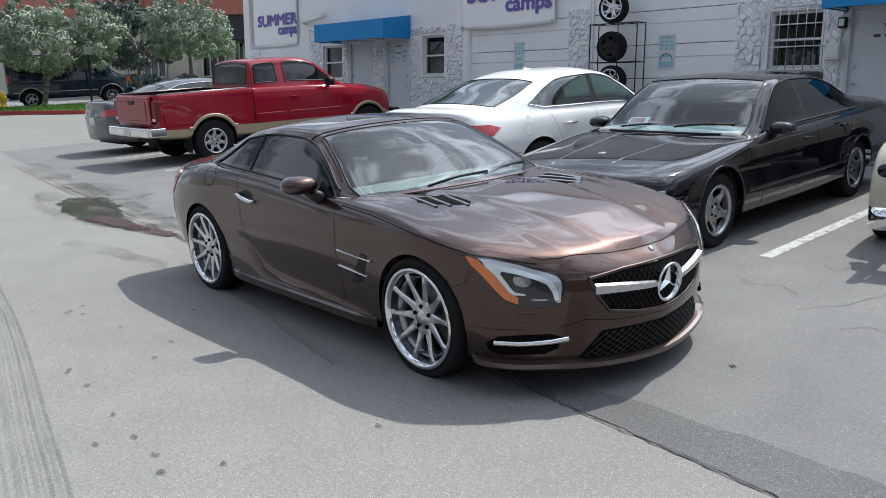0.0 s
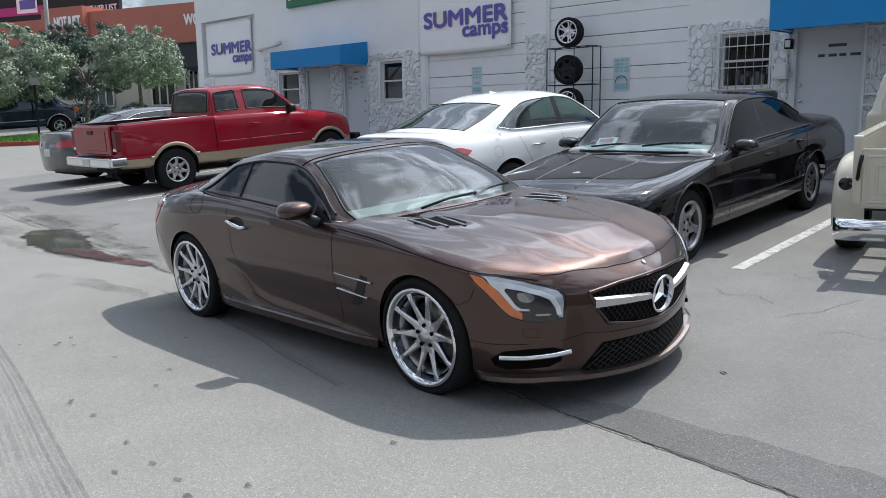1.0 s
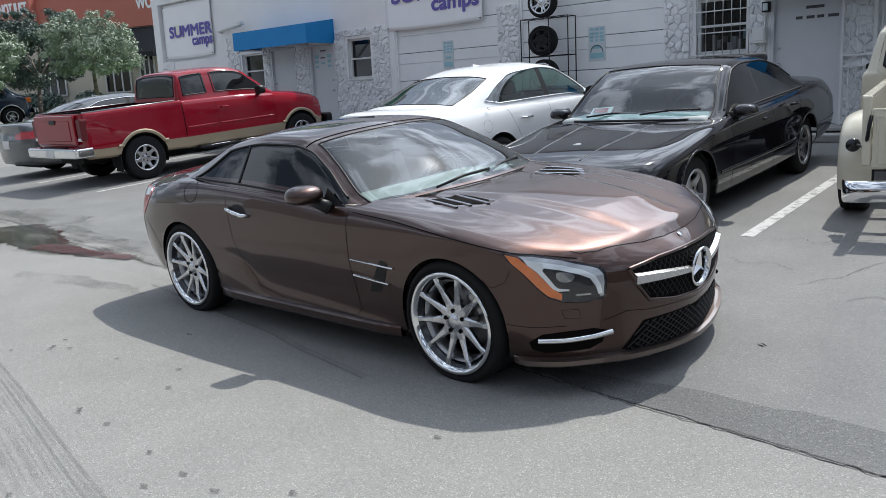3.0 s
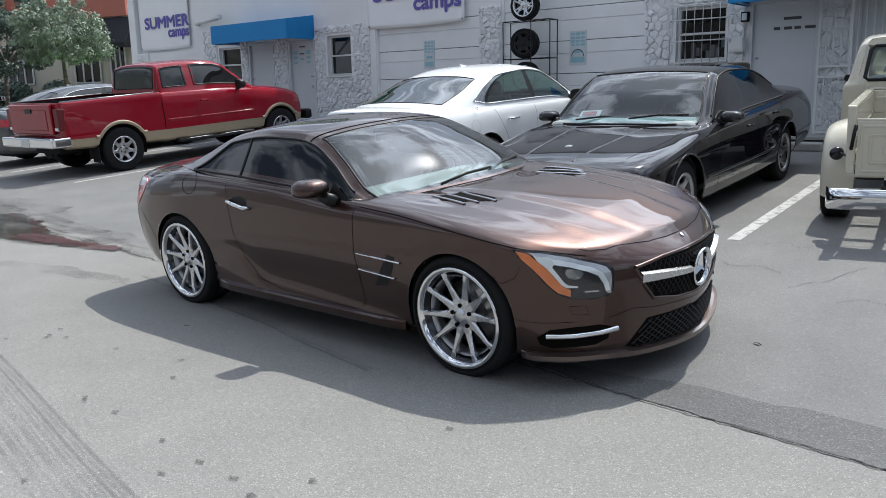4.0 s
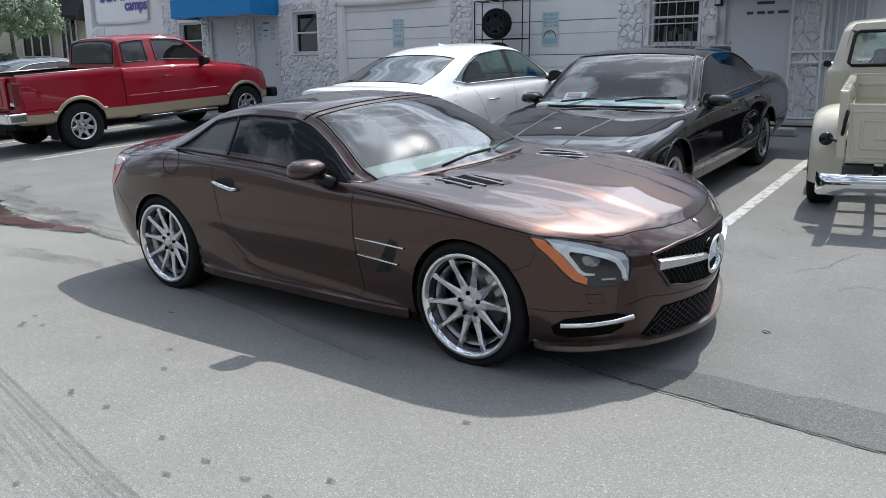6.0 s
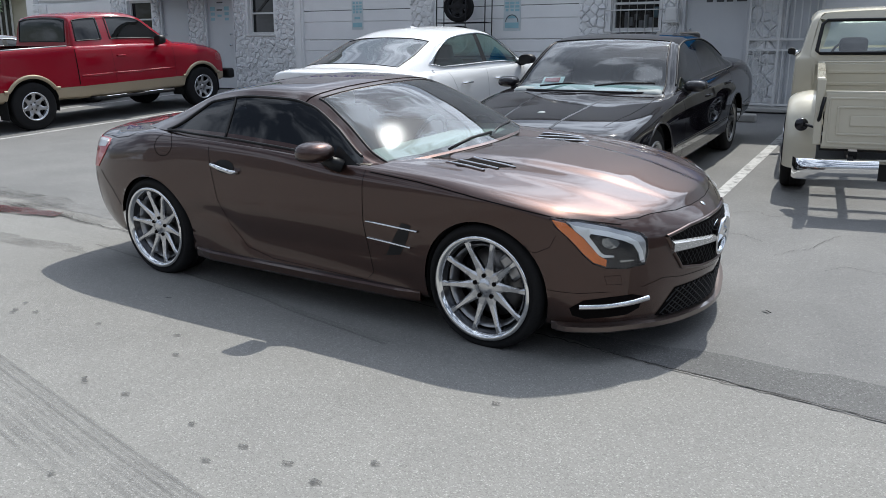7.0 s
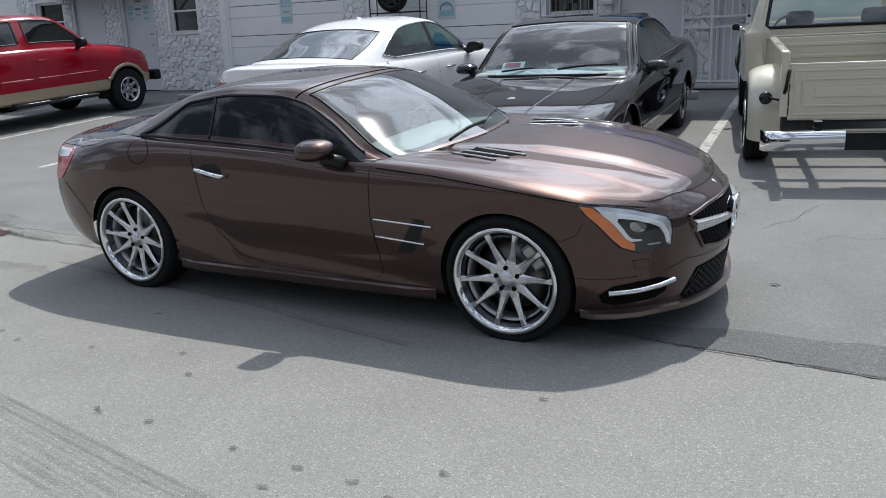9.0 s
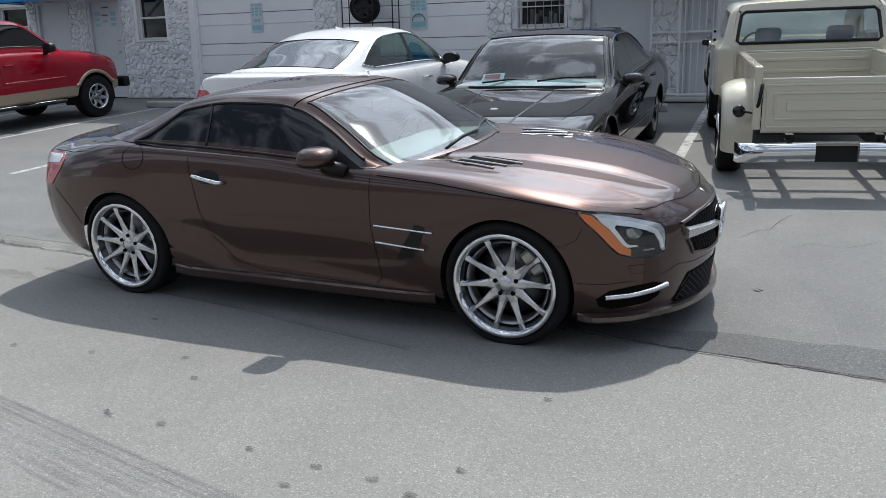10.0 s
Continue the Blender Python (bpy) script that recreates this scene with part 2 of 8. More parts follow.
def tube(name, pts, r, mat, parent=None, label="", n=8, closed=False):
    """A round tube along a line of points."""
    pts = [Vector(p) for p in pts]
    vs, fs, k = [], [], len(pts)
    for i, p in enumerate(pts):
        q0, q1 = pts[i - 1] if (i or closed) else p, pts[(i + 1) % k] if (i < k - 1 or closed) else p
        q = (q1 - q0).to_track_quat("Z", "Y")
        for j in range(n):
            a = 2 * math.pi * j / n
            vs.append(p + q @ Vector((r * math.cos(a), r * math.sin(a), 0)))
    for i in range(k if closed else k - 1):
        for j in range(n):
            fs.append((i * n + j, i * n + (j + 1) % n, ((i + 1) % k) * n + (j + 1) % n, ((i + 1) % k) * n + j))
    if not closed:
        fs += [tuple(range(n))[::-1], tuple((k - 1) * n + j for j in range(n))]
    return mesh_ob(name, vs, fs, mat, parent, label)


def lathe(prof, n=48):
    """Verts and faces of a profile of (radius, y) turned round the y axis."""
    vs, fs, k = [], [], len(prof)
    for i in range(n):
        a = 2 * math.pi * i / n
        vs += [(r * math.cos(a), y, r * math.sin(a)) for r, y in prof]
    for i in range(n):
        for j in range(k - 1):
            fs.append((i * k + j, ((i + 1) % n) * k + j, ((i + 1) % n) * k + j + 1, i * k + j + 1))
    return vs, fs


def glide(keys, n, flat=(False, False, False), crown=False):
    """n points on a smooth line through the keys, which never swings past them. flat: components whose slope is nought at both ends; crown: the line meets its mirror image smoothly at its end."""
    k = np.array(keys, float)
    d = np.diff(k, axis=0)
    s = np.zeros_like(k)
    for i in range(1, len(k) - 1):
        for c in range(k.shape[1]):
            a, b = d[i - 1, c], d[i, c]
            s[i, c] = 2 * a * b / (a + b) if a * b > 0 else 0
    s[0], s[-1] = d[0], d[-1]
    for c, f in enumerate(flat):
        if f:
            s[0, c] = s[-1, c] = 0
    if crown:
        s[-1, 0] = s[-1, 2] = 0
    t = np.linspace(0, len(k) - 1, n)
    i = np.minimum(t.astype(int), len(k) - 2)
    f = (t - i)[:, None]
    h00, h10, h01, h11 = 2 * f**3 - 3 * f**2 + 1, f**3 - 2 * f**2 + f, -2 * f**3 + 3 * f**2, f**3 - f**2
    return h00 * k[i] + h10 * s[i] + h01 * k[i + 1] + h11 * s[i + 1]


def skin(lines, nu, nv, wrap=True):
    """A sheet through feature lines, which run along the car; returns points [nu, nv, 3]."""
    a = np.array([glide(l, nu, (wrap, False, wrap)) for l in lines])
    return np.array([glide(a[:, i], nv, crown=True) for i in range(nu)])


def half_mesh(P, keep, name, mat, parent, label="", arches=(), ymin=0.5, split=False):
    """The sheet's kept faces and their mirror image, as one mesh. keep(i, j, centre): whether a face stays. arches: (x, z, r) round openings."""
    P = P.copy()
    nu, nv = P.shape[:2]
    inside = np.zeros((nu, nv), bool)
    for ax, az, ar in arches:
        dx, dz = P[..., 0] - ax, P[..., 2] - az
        d = np.hypot(dx, dz)
        ins = (d < ar) & (P[..., 1] > ymin)
        inside |= ins
        sc = np.where(ins, ar / np.maximum(d, 1e-4), 1.0)
        P[..., 0] = ax + dx * sc
        P[..., 2] = az + dz * sc
    vs = [tuple(P[i, j]) for i in range(nu) for j in range(nv)] + [(P[i, j, 0], -P[i, j, 1], P[i, j, 2]) for i in range(nu) for j in range(nv)]
    fs, o = [], nu * nv
    for i in range(nu - 1):
        for j in range(nv - 1):
            q = ((i, j), (i + 1, j), (i + 1, j + 1), (i, j + 1))
            if all(inside[a] for a in q):
                continue
            c = sum(P[a] for a in q) / 4
            if not keep(i / (nu - 1), j / (nv - 1), c):
                continue
            f = [a * nv + b for a, b in q]
            fs += [tuple(f), tuple(v + o for v in reversed(f))]
    for group in ((fs[0::2], fs[1::2]) if split else (fs,)):
        bm = bmesh.new()
        me = bpy.data.meshes.new("raw")
        me.from_pydata(vs, [], group)
        bm.from_mesh(me)
        bpy.data.meshes.remove(me)
        bmesh.ops.delete(bm, geom=[v for v in bm.verts if not v.link_faces], context="VERTS")
        bmesh.ops.remove_doubles(bm, verts=bm.verts, dist=0.0006)
        bmesh.ops.recalc_face_normals(bm, faces=bm.faces)
        tree = BVHTree.FromBMesh(bm)
        ob = part(name, bm, mat, parent, label, smooth=True)
    return ob, tree


AX = {"side": (Vector((1, 0, 0)), Vector((0, 0, 1)), Vector((0, 1, 0))), "left": (Vector((1, 0, 0)), Vector((0, 0, 1)), Vector((0, -1, 0))),
      "front": (Vector((0, 1, 0)), Vector((0, 0, 1)), Vector((-1, 0, 0))), "rear": (Vector((0, 1, 0)), Vector((0, 0, 1)), Vector((1, 0, 0))),
      "top": (Vector((1, 0, 0)), Vector((0, 1, 0)), Vector((0, 0, -1)))}


def cast(tree, view, a, b):
    """Where a line of sight along a view's axis first meets the sheet: place and outward normal."""
    e1, e2, d = AX[view]
    o = e1 * a + e2 * b - d * 6
    p, n, _, _ = tree.ray_cast(o, d)
    if p is None:
        p, n, _, _ = tree.find_nearest(o + d * 5)
    if n.dot(d) > 0:
        n = -n
    return p, n


def patch(name, tree, view, poly, mat, parent, label="", off=0.004, skirt=0.02, step=0.03):
    """A panel that lies on a sheet inside an outline given in a view's plane, proud by off, with a skirt round it."""
    poly = [Vector(p) for p in poly]
    line = []
    for i, p in enumerate(poly):
        q = poly[(i + 1) % len(poly)]
        k = max(1, int((q - p).length / step))
        line += [p.lerp(q, j / k) for j in range(k)]
    lo = [min(p[c] for p in poly) for c in (0, 1)]
    hi = [max(p[c] for p in poly) for c in (0, 1)]
    pts, nb = list(line), len(line)

    def within(p):
        c = False
        for i in range(nb):
            a, b = line[i], line[i - 1]
            if (a.y > p.y) != (b.y > p.y) and p.x < (b.x - a.x) * (p.y - a.y) / (b.y - a.y) + a.x:
                c = not c
        return c and min((p - a).length for a in line) > step * 0.45
    for i in range(int((hi[0] - lo[0]) / step) + 1):
        for j in range(int((hi[1] - lo[1]) / step) + 1):
            p = Vector((lo[0] + (i + 0.5) * step, lo[1] + (j + 0.5) * step))
            if within(p):
                pts.append(p)
    vs2, _, fs, _, _, _ = delaunay_2d_cdt(pts, [(i, (i + 1) % nb) for i in range(nb)], [list(range(nb))], 1, 1e-5)
    vs, low = [], []
    for p in vs2:
        q, n = cast(tree, view, p.x, p.y)
        vs.append(q + n * off)
        low.append(q - n * skirt)
    k = len(vs)
    fs = [tuple(f) for f in fs]
    out = list(fs)
    if skirt:
        edge = {}
        for f in fs:
            for a, b in zip(f, f[1:] + f[:1]):
                edge[(a, b)] = edge.get((a, b), 0) + 1
        rim = [e for e in edge if (e[1], e[0]) not in edge]
        out += [(b, a, a + k, b + k) for a, b in rim]
        vs += low
    bm = bmesh.new()
    me = bpy.data.meshes.new("raw")
    me.from_pydata(vs, [], out)
    bm.from_mesh(me)
    bpy.data.meshes.remove(me)
    bmesh.ops.delete(bm, geom=[v for v in bm.verts if not v.link_faces], context="VERTS")
    bmesh.ops.recalc_face_normals(bm, faces=bm.faces)
    return part(name, bm, mat, parent, label, smooth=False)


def seam(name, tree, view, pts, mat, parent, label="", width=0.004, off=0.0015, step=0.03, closed=False, high=0.0):
    """A narrow ribbon that lies on a sheet along a line given in a view's plane; high gives it a rounded body."""
    e1, e2, d = AX[view]
    pts = [Vector(p) for p in pts]
    if closed:
        pts.append(pts[0])
    line = []
    for p, q in zip(pts, pts[1:]):
        k = max(1, int((q - p).length / step))
        line += [p.lerp(q, j / k) for j in range(k)]
    line.append(pts[-1])
    hits = [cast(tree, view, p.x, p.y) for p in line]
    vs, fs = [], []
    for i, (p, n) in enumerate(hits):
        t = hits[min(i + 1, len(hits) - 1)][0] - hits[max(i - 1, 0)][0]
        s = t.cross(n)
        s = s.normalized() * width / 2 if s.length > 1e-6 else Vector((0, 0, width / 2))
        if high:
            vs += [p + s - n * 0.004, p + s * 0.8 + n * high * 0.75, p + n * high, p - s * 0.8 + n * high * 0.75, p - s - n * 0.004]
        else:
            vs += [p + s + n * off, p - s + n * off]
    w = 5 if high else 2
    for i in range(len(hits) - 1):
        for j in range(w - 1):
            fs.append((i * w + j, i * w + j + 1, (i + 1) * w + j + 1, (i + 1) * w + j))
    return mesh_ob(name, vs, fs, mat, parent, label)


def mirror(pts):
    return [(x, -y) for x, y in pts]


# ---- vehicles: shared parts ----
def lines_of(xs, rows):
    """Feature lines from common stations; each row: shift of its rear end, shift of its front end, half widths, heights."""
    n = len(xs)
    out = []
    for r, f, ys, zs in rows:
        l = []
        for i, x in enumerate(xs):
            s = r * max(0, 1 - i / 3) + f * max(0, 1 - (n - 1 - i) / 3)
            l.append((x + s, ys[i], zs[i]))
        out.append(l)
    return out


WHEELS = {}


def wheel_meshes(key, R, W, rim, n_spokes, rim_mat, spoke_mat, twin, lug, fat=1.0):
    """Meshes of one wheel, outer face towards -y, axle through the origin."""
    if key in WHEELS:
        return WHEELS[key]
    h = W / 2
    tv, tf = lathe([(rim - 0.004, -h * 0.86), (rim + 0.012, -h), (rim + 0.03, -h * 1.02), (R - 0.045, -h * 1.04), (R - 0.016, -h * 0.97), (R - 0.004, -h * 0.84), (R, -h * 0.6), (R, -h * 0.3), (R - 0.006, -h * 0.28), (R - 0.006, -h * 0.24), (R, -h * 0.22), (R, h * 0.22), (R - 0.006, h * 0.24), (R - 0.006, h * 0.28), (R, h * 0.3), (R, h * 0.6), (R - 0.016, h * 0.97), (R - 0.05, h * 1.04), (rim, h * 0.9)], 64)
    wv, wf = lathe([(rim - 0.012, -h * 0.93), (rim - 0.03, -h * 0.80), (rim - 0.045, -h * 0.4), (rim - 0.05, h * 0.8), (rim - 0.06, h * 0.82), (0.08, h * 0.55)], 48)
    lv, lf = lathe([(rim + 0.014, -h * 0.98), (rim + 0.016, -h * 1.07), (rim + 0.004, -h * 1.10), (rim - 0.006, -h * 1.05), (rim - 0.016, -h * 0.90), (rim - 0.019, -h * 0.84)], 64)
    bm = bmesh.new()
    step = 2 * math.pi / n_spokes
    for i in range(n_spokes):
        for k in ((-1, 1) if twin else (0,)):
            a0 = i * step + k * step * twin * 0.35
            a1 = i * step + k * step * twin
            sec = []
            for r, y, w, th, f in ((0.05, -h * 0.70, 0.030 * fat, 0.030, 0.0), (0.10, -h * 0.71, 0.018 * fat, 0.030, 0.2), (rim * 0.62, -h * 0.80, 0.012 * fat, 0.026, 0.6), (rim - 0.05, -h * 0.89, 0.010 * fat, 0.026, 0.9), (rim - 0.016, -h * 0.90, 0.015 * fat, 0.03, 1.0)):
                a = a0 + (a1 - a0) * f
                c = Vector((r * math.cos(a), y, r * math.sin(a)))
                s = Vector((-math.sin(a), 0, math.cos(a)))
                o = Vector((0, 1, 0))
                sec.append([bm.verts.new(c - s * w + o * th), bm.verts.new(c - s * w + o * 0.006), bm.verts.new(c - s * w * 0.55 - o * 0.003), bm.verts.new(c + s * w * 0.55 - o * 0.003), bm.verts.new(c + s * w + o * 0.006), bm.verts.new(c + s * w + o * th)])
            for p, q in zip(sec, sec[1:]):
                for j in range(5):
                    bm.faces.new((p[j], p[j + 1], q[j + 1], q[j]))
    bmesh.ops.recalc_face_normals(bm, faces=bm.faces)
    sp = bpy.data.meshes.new("spokes")
    bm.to_mesh(sp)
    bm.free()
    sp.materials.append(spoke_mat)
    hv, hf = lathe([(0.0001, -h * 0.84), (0.022, -h * 0.84), (0.032, -h * 0.82), (0.036, -h * 0.76), (0.052, -h * 0.74), (0.072, -h * 0.70), (0.078, -h * 0.5), (0.07, h * 0.2)], 32)
    bm = bmesh.new()
    rod(bm, (0, -h * 0.775, 0), (0, -h * 0.6, 0), 0.0115, 10)
    lg = bpy.data.meshes.new("lug_nut")
    bm.to_mesh(lg)
    bm.free()
    lg.materials.append(M["gap"])
    dv, df = lathe([(0.06, -0.012), (rim * 0.70, -0.012), (rim * 0.70, 0.012), (0.06, 0.012)], 40)
    made = {}
    for nm, v, f, m in (("tyre", tv, tf, M["rubber"]), ("wheel", wv, wf, M["barrel"]), ("rim_lip", lv, lf, rim_mat), ("hub", hv, hf, spoke_mat), ("brake_disc", dv, df, M["brake"])):
        me = bpy.data.meshes.new(nm)
        me.from_pydata(v, [], f)
        me.shade_smooth()
        me.materials.append(m)
        made[nm] = me
    made["spokes"], made["lug_nut"], made["lug"] = sp, lg, lug
    WHEELS[key] = made
    return made


def wheel(car, x, y, made, R, steer=0.0, spin=0.0, caliper=None):
    """One wheel of a car at its axle end; y < 0 is the right side."""
    w = new("wheel", made["wheel"])
    w.parent = car
    w.matrix_basis = pose(x, y, R, 0, 0, (0 if y < 0 else 180) + steer) @ pose(0, 0, 0, 0, spin, 0)
    for k in ("tyre", "rim_lip", "spokes", "hub"):
        o = new(k, made[k])
        o.parent = w
    for i in range(5):
        a = 2 * math.pi * (i + 0.25) / 5
        o = new("lug_nut", made["lug_nut"])
        o.parent = w
        o.location = (made["lug"] * math.cos(a), 0, made["lug"] * math.sin(a))
    d = new("brake_disc", made["brake_disc"])
    d.parent = w
    d.location = (0, 0.02, 0)
    if caliper:
        box("brake_caliper", (0.13, 0.0, 0.10), (0.09, 0.09, 0.15), caliper, w, bevel=0.02, seg=2, rot=pose(0, 0, 0, 0, -38 - spin, 0))
    return w


def wheel_wells(car, arches, y0, y1, mat):
    """Dark round liners inside the arches, with their inner walls."""
    for ax, az, ar in arches:
        for s in (-1, 1):
            vs, fs, n = [], [], 24
            for i in range(n + 1):
                a = -0.25 + (math.pi + 0.5) * i / n
                for y in (y0, y1):
                    vs.append((ax + (ar + 0.004) * math.cos(a), s * y, az + (ar + 0.004) * math.sin(a)))
            for i in range(n):
                fs.append((2 * i, 2 * i + 1, 2 * i + 3, 2 * i + 2))
            fs.append(tuple(2 * i + 1 for i in range(n + 1)))
            mesh_ob("wheel_well", vs, fs, mat, car, smooth=False)


def arch_lip(car, tree, arch, mat, label="", w=0.03, high=0.01):
    ax, az, ar = arch
    pts = [(ax + (ar + w * 0.3) * math.cos(a), az + (ar + w * 0.3) * math.sin(a)) for a in np.linspace(-0.12, math.pi + 0.12, 30)]
    for view in ("side", "left"):
        seam("arch_trim", tree, view, pts, mat, car, label, width=w, high=high)


def line_tube(name, P, i0, i1, j0, j1, r, mat, parent, out=0.003, both=True):
    """A thin moulding along the sheet from one grid place to another, on both sides."""
    k = max(abs(i1 - i0), abs(j1 - j0), 1)
    pts = []
    for t in range(k + 1):
        a, b = i0 + (i1 - i0) * t / k, j0 + (j1 - j0) * t / k
        i, j = min(int(a), P.shape[0] - 2), min(int(b), P.shape[1] - 2)
        a, b = a - i, b - j
        p = P[i, j] * (1 - a) * (1 - b) + P[i + 1, j] * a * (1 - b) + P[i, j + 1] * (1 - a) * b + P[i + 1, j + 1] * a * b
        pts.append((p[0], p[1] + out, p[2]))
    tube(name, pts, r, mat, parent, n=6)
    if both:
        tube(name, [(x, -y, z) for x, y, z in pts], r, mat, parent, n=6)


def seat(parent, x, y, z, mat, s=1.0):
    """A bucket seat: cushion, backrest with side bolsters, headrest on two posts."""
    vs, fs = [], []
    sw = 0.25 * s
    bm = bmesh.new()
    add_box(bm, (x + 0.05, y, z), (0.52, 2 * sw, 0.16), None, 0.05, 3)
    for k in (-1, 1):
        add_box(bm, (x + 0.05, y + k * sw * 0.9, z + 0.05), (0.50, 0.10, 0.14), None, 0.045, 3)
    part("seat_cushion", bm, mat, parent, smooth=True)
    bm = bmesh.new()
    r = pose(0, 0, 0, 0, -20, 0)
    add_box(bm, (x - 0.30, y, z + 0.32), (0.15, 2 * sw, 0.62), r, 0.06, 3)
    for k in (-1, 1):
        add_box(bm, (x - 0.25, y + k * sw * 0.9, z + 0.30), (0.17, 0.09, 0.52), r, 0.04, 3)
    part("seat_backrest", bm, mat, parent, smooth=True)
    bm = bmesh.new()
    add_box(bm, (x - 0.42, y, z + 0.69 * s), (0.11, 0.27, 0.19), r, 0.05, 3)
    for k in (-1, 1):
        rod(bm, (x - 0.38, y + k * 0.06, z + 0.5), (x - 0.42, y + k * 0.06, z + 0.66 * s), 0.007)
    part("headrest", bm, mat, parent, smooth=True)


def steering_wheel(parent, x, y, z, mat):
    pts = [(x + 0.06 * math.cos(a), y + 0.185 * math.sin(a), z + 0.175 * math.cos(a)) for a in np.linspace(0, 2 * math.pi, 28, endpoint=False)]
    tube("steering_wheel", pts, 0.015, mat, parent, n=8, closed=True)
    bm = bmesh.new()
    add_box(bm, (x, y, z), (0.05, 0.15, 0.12), None, 0.02, 2)
    add_box(bm, (x, y, z), (0.02, 0.36, 0.035), None, 0.008, 1)
    rod(bm, (x, y, z), (x + 0.35, y, z - 0.12), 0.03)
    part("steering_column", bm, mat, parent)


def side_mirror(parent, x, y, z, size, mat, base, s, trim):
    """A wing mirror: rounded shell, glass at its back, a foot to the door."""
    bm = bmesh.new()
    bmesh.ops.create_uvsphere(bm, u_segments=20, v_segments=14, radius=1)
    for v in bm.verts:
        c = v.co
        c.x = max(c.x, -0.45)
        for k in range(3):
            c[k] = math.copysign(abs(c[k]) ** 0.8, c[k])
        c.z *= 1.0 if c.z > 0 else 0.8
    bmesh.ops.scale(bm, vec=(size[0] / 1.5, size[1] / 2, size[2] / 2), verts=bm.verts)
    bmesh.ops.translate(bm, vec=(x, s * y, z), verts=bm.verts)
    part("mirror_shell", bm, mat, parent, smooth=True)
    box("mirror_glass", (x - size[0] * 0.29, s * y, z), (0.006, size[1] * 0.62, size[2] * 0.5), M["chrome"], parent, bevel=0.002)
    bm = bmesh.new()
    rod(bm, (x + 0.02, s * (y - size[1] * 0.2), z - size[2] * 0.3), base, 0.028, 10, 0.045)
    part("mirror_foot", bm, trim, parent, smooth=True)


def ledge(name, pts, out, deep, mat, parent, rise=.008):
    """A blade that stands out level from a body along a line of points, which runs with the body on its right hand."""
    vs, fs, n = [], [], len(pts)
    for i, p in enumerate(pts):
        d = pts[min(i + 1, n - 1)] - pts[max(i - 1, 0)]
        o = Vector((d.y, -d.x, 0)).normalized()
        if o.dot(Vector((p.x + 1.3, p.y, 0)) if abs(p.y) < .7 else Vector((0, p.y, 0))) < 0:
            o = -o
        e = out * min(1, (i + .4) / 2, (n - 1 - i + .4) / 2)
        vs += [p - o * .03 + Vector((0, 0, rise)), p + o * e * .6 + Vector((0, 0, rise * .5)), p + o * e, p + o * e - Vector((0, 0, deep * .7)), p + o * e * .7 - Vector((0, 0, deep)), p - o * .03 - Vector((0, 0, deep))]
    for i in range(n - 1):
        for j in range(6):
            k = (j + 1) % 6
            fs.append((6 * i + j, 6 * i + k, 6 * i + 6 + k, 6 * i + 6 + j))
    fs += [tuple(range(6)), tuple(6 * n - 6 + j for j in range(6))]
    return mesh_ob(name, vs, fs, mat, parent, smooth=False)


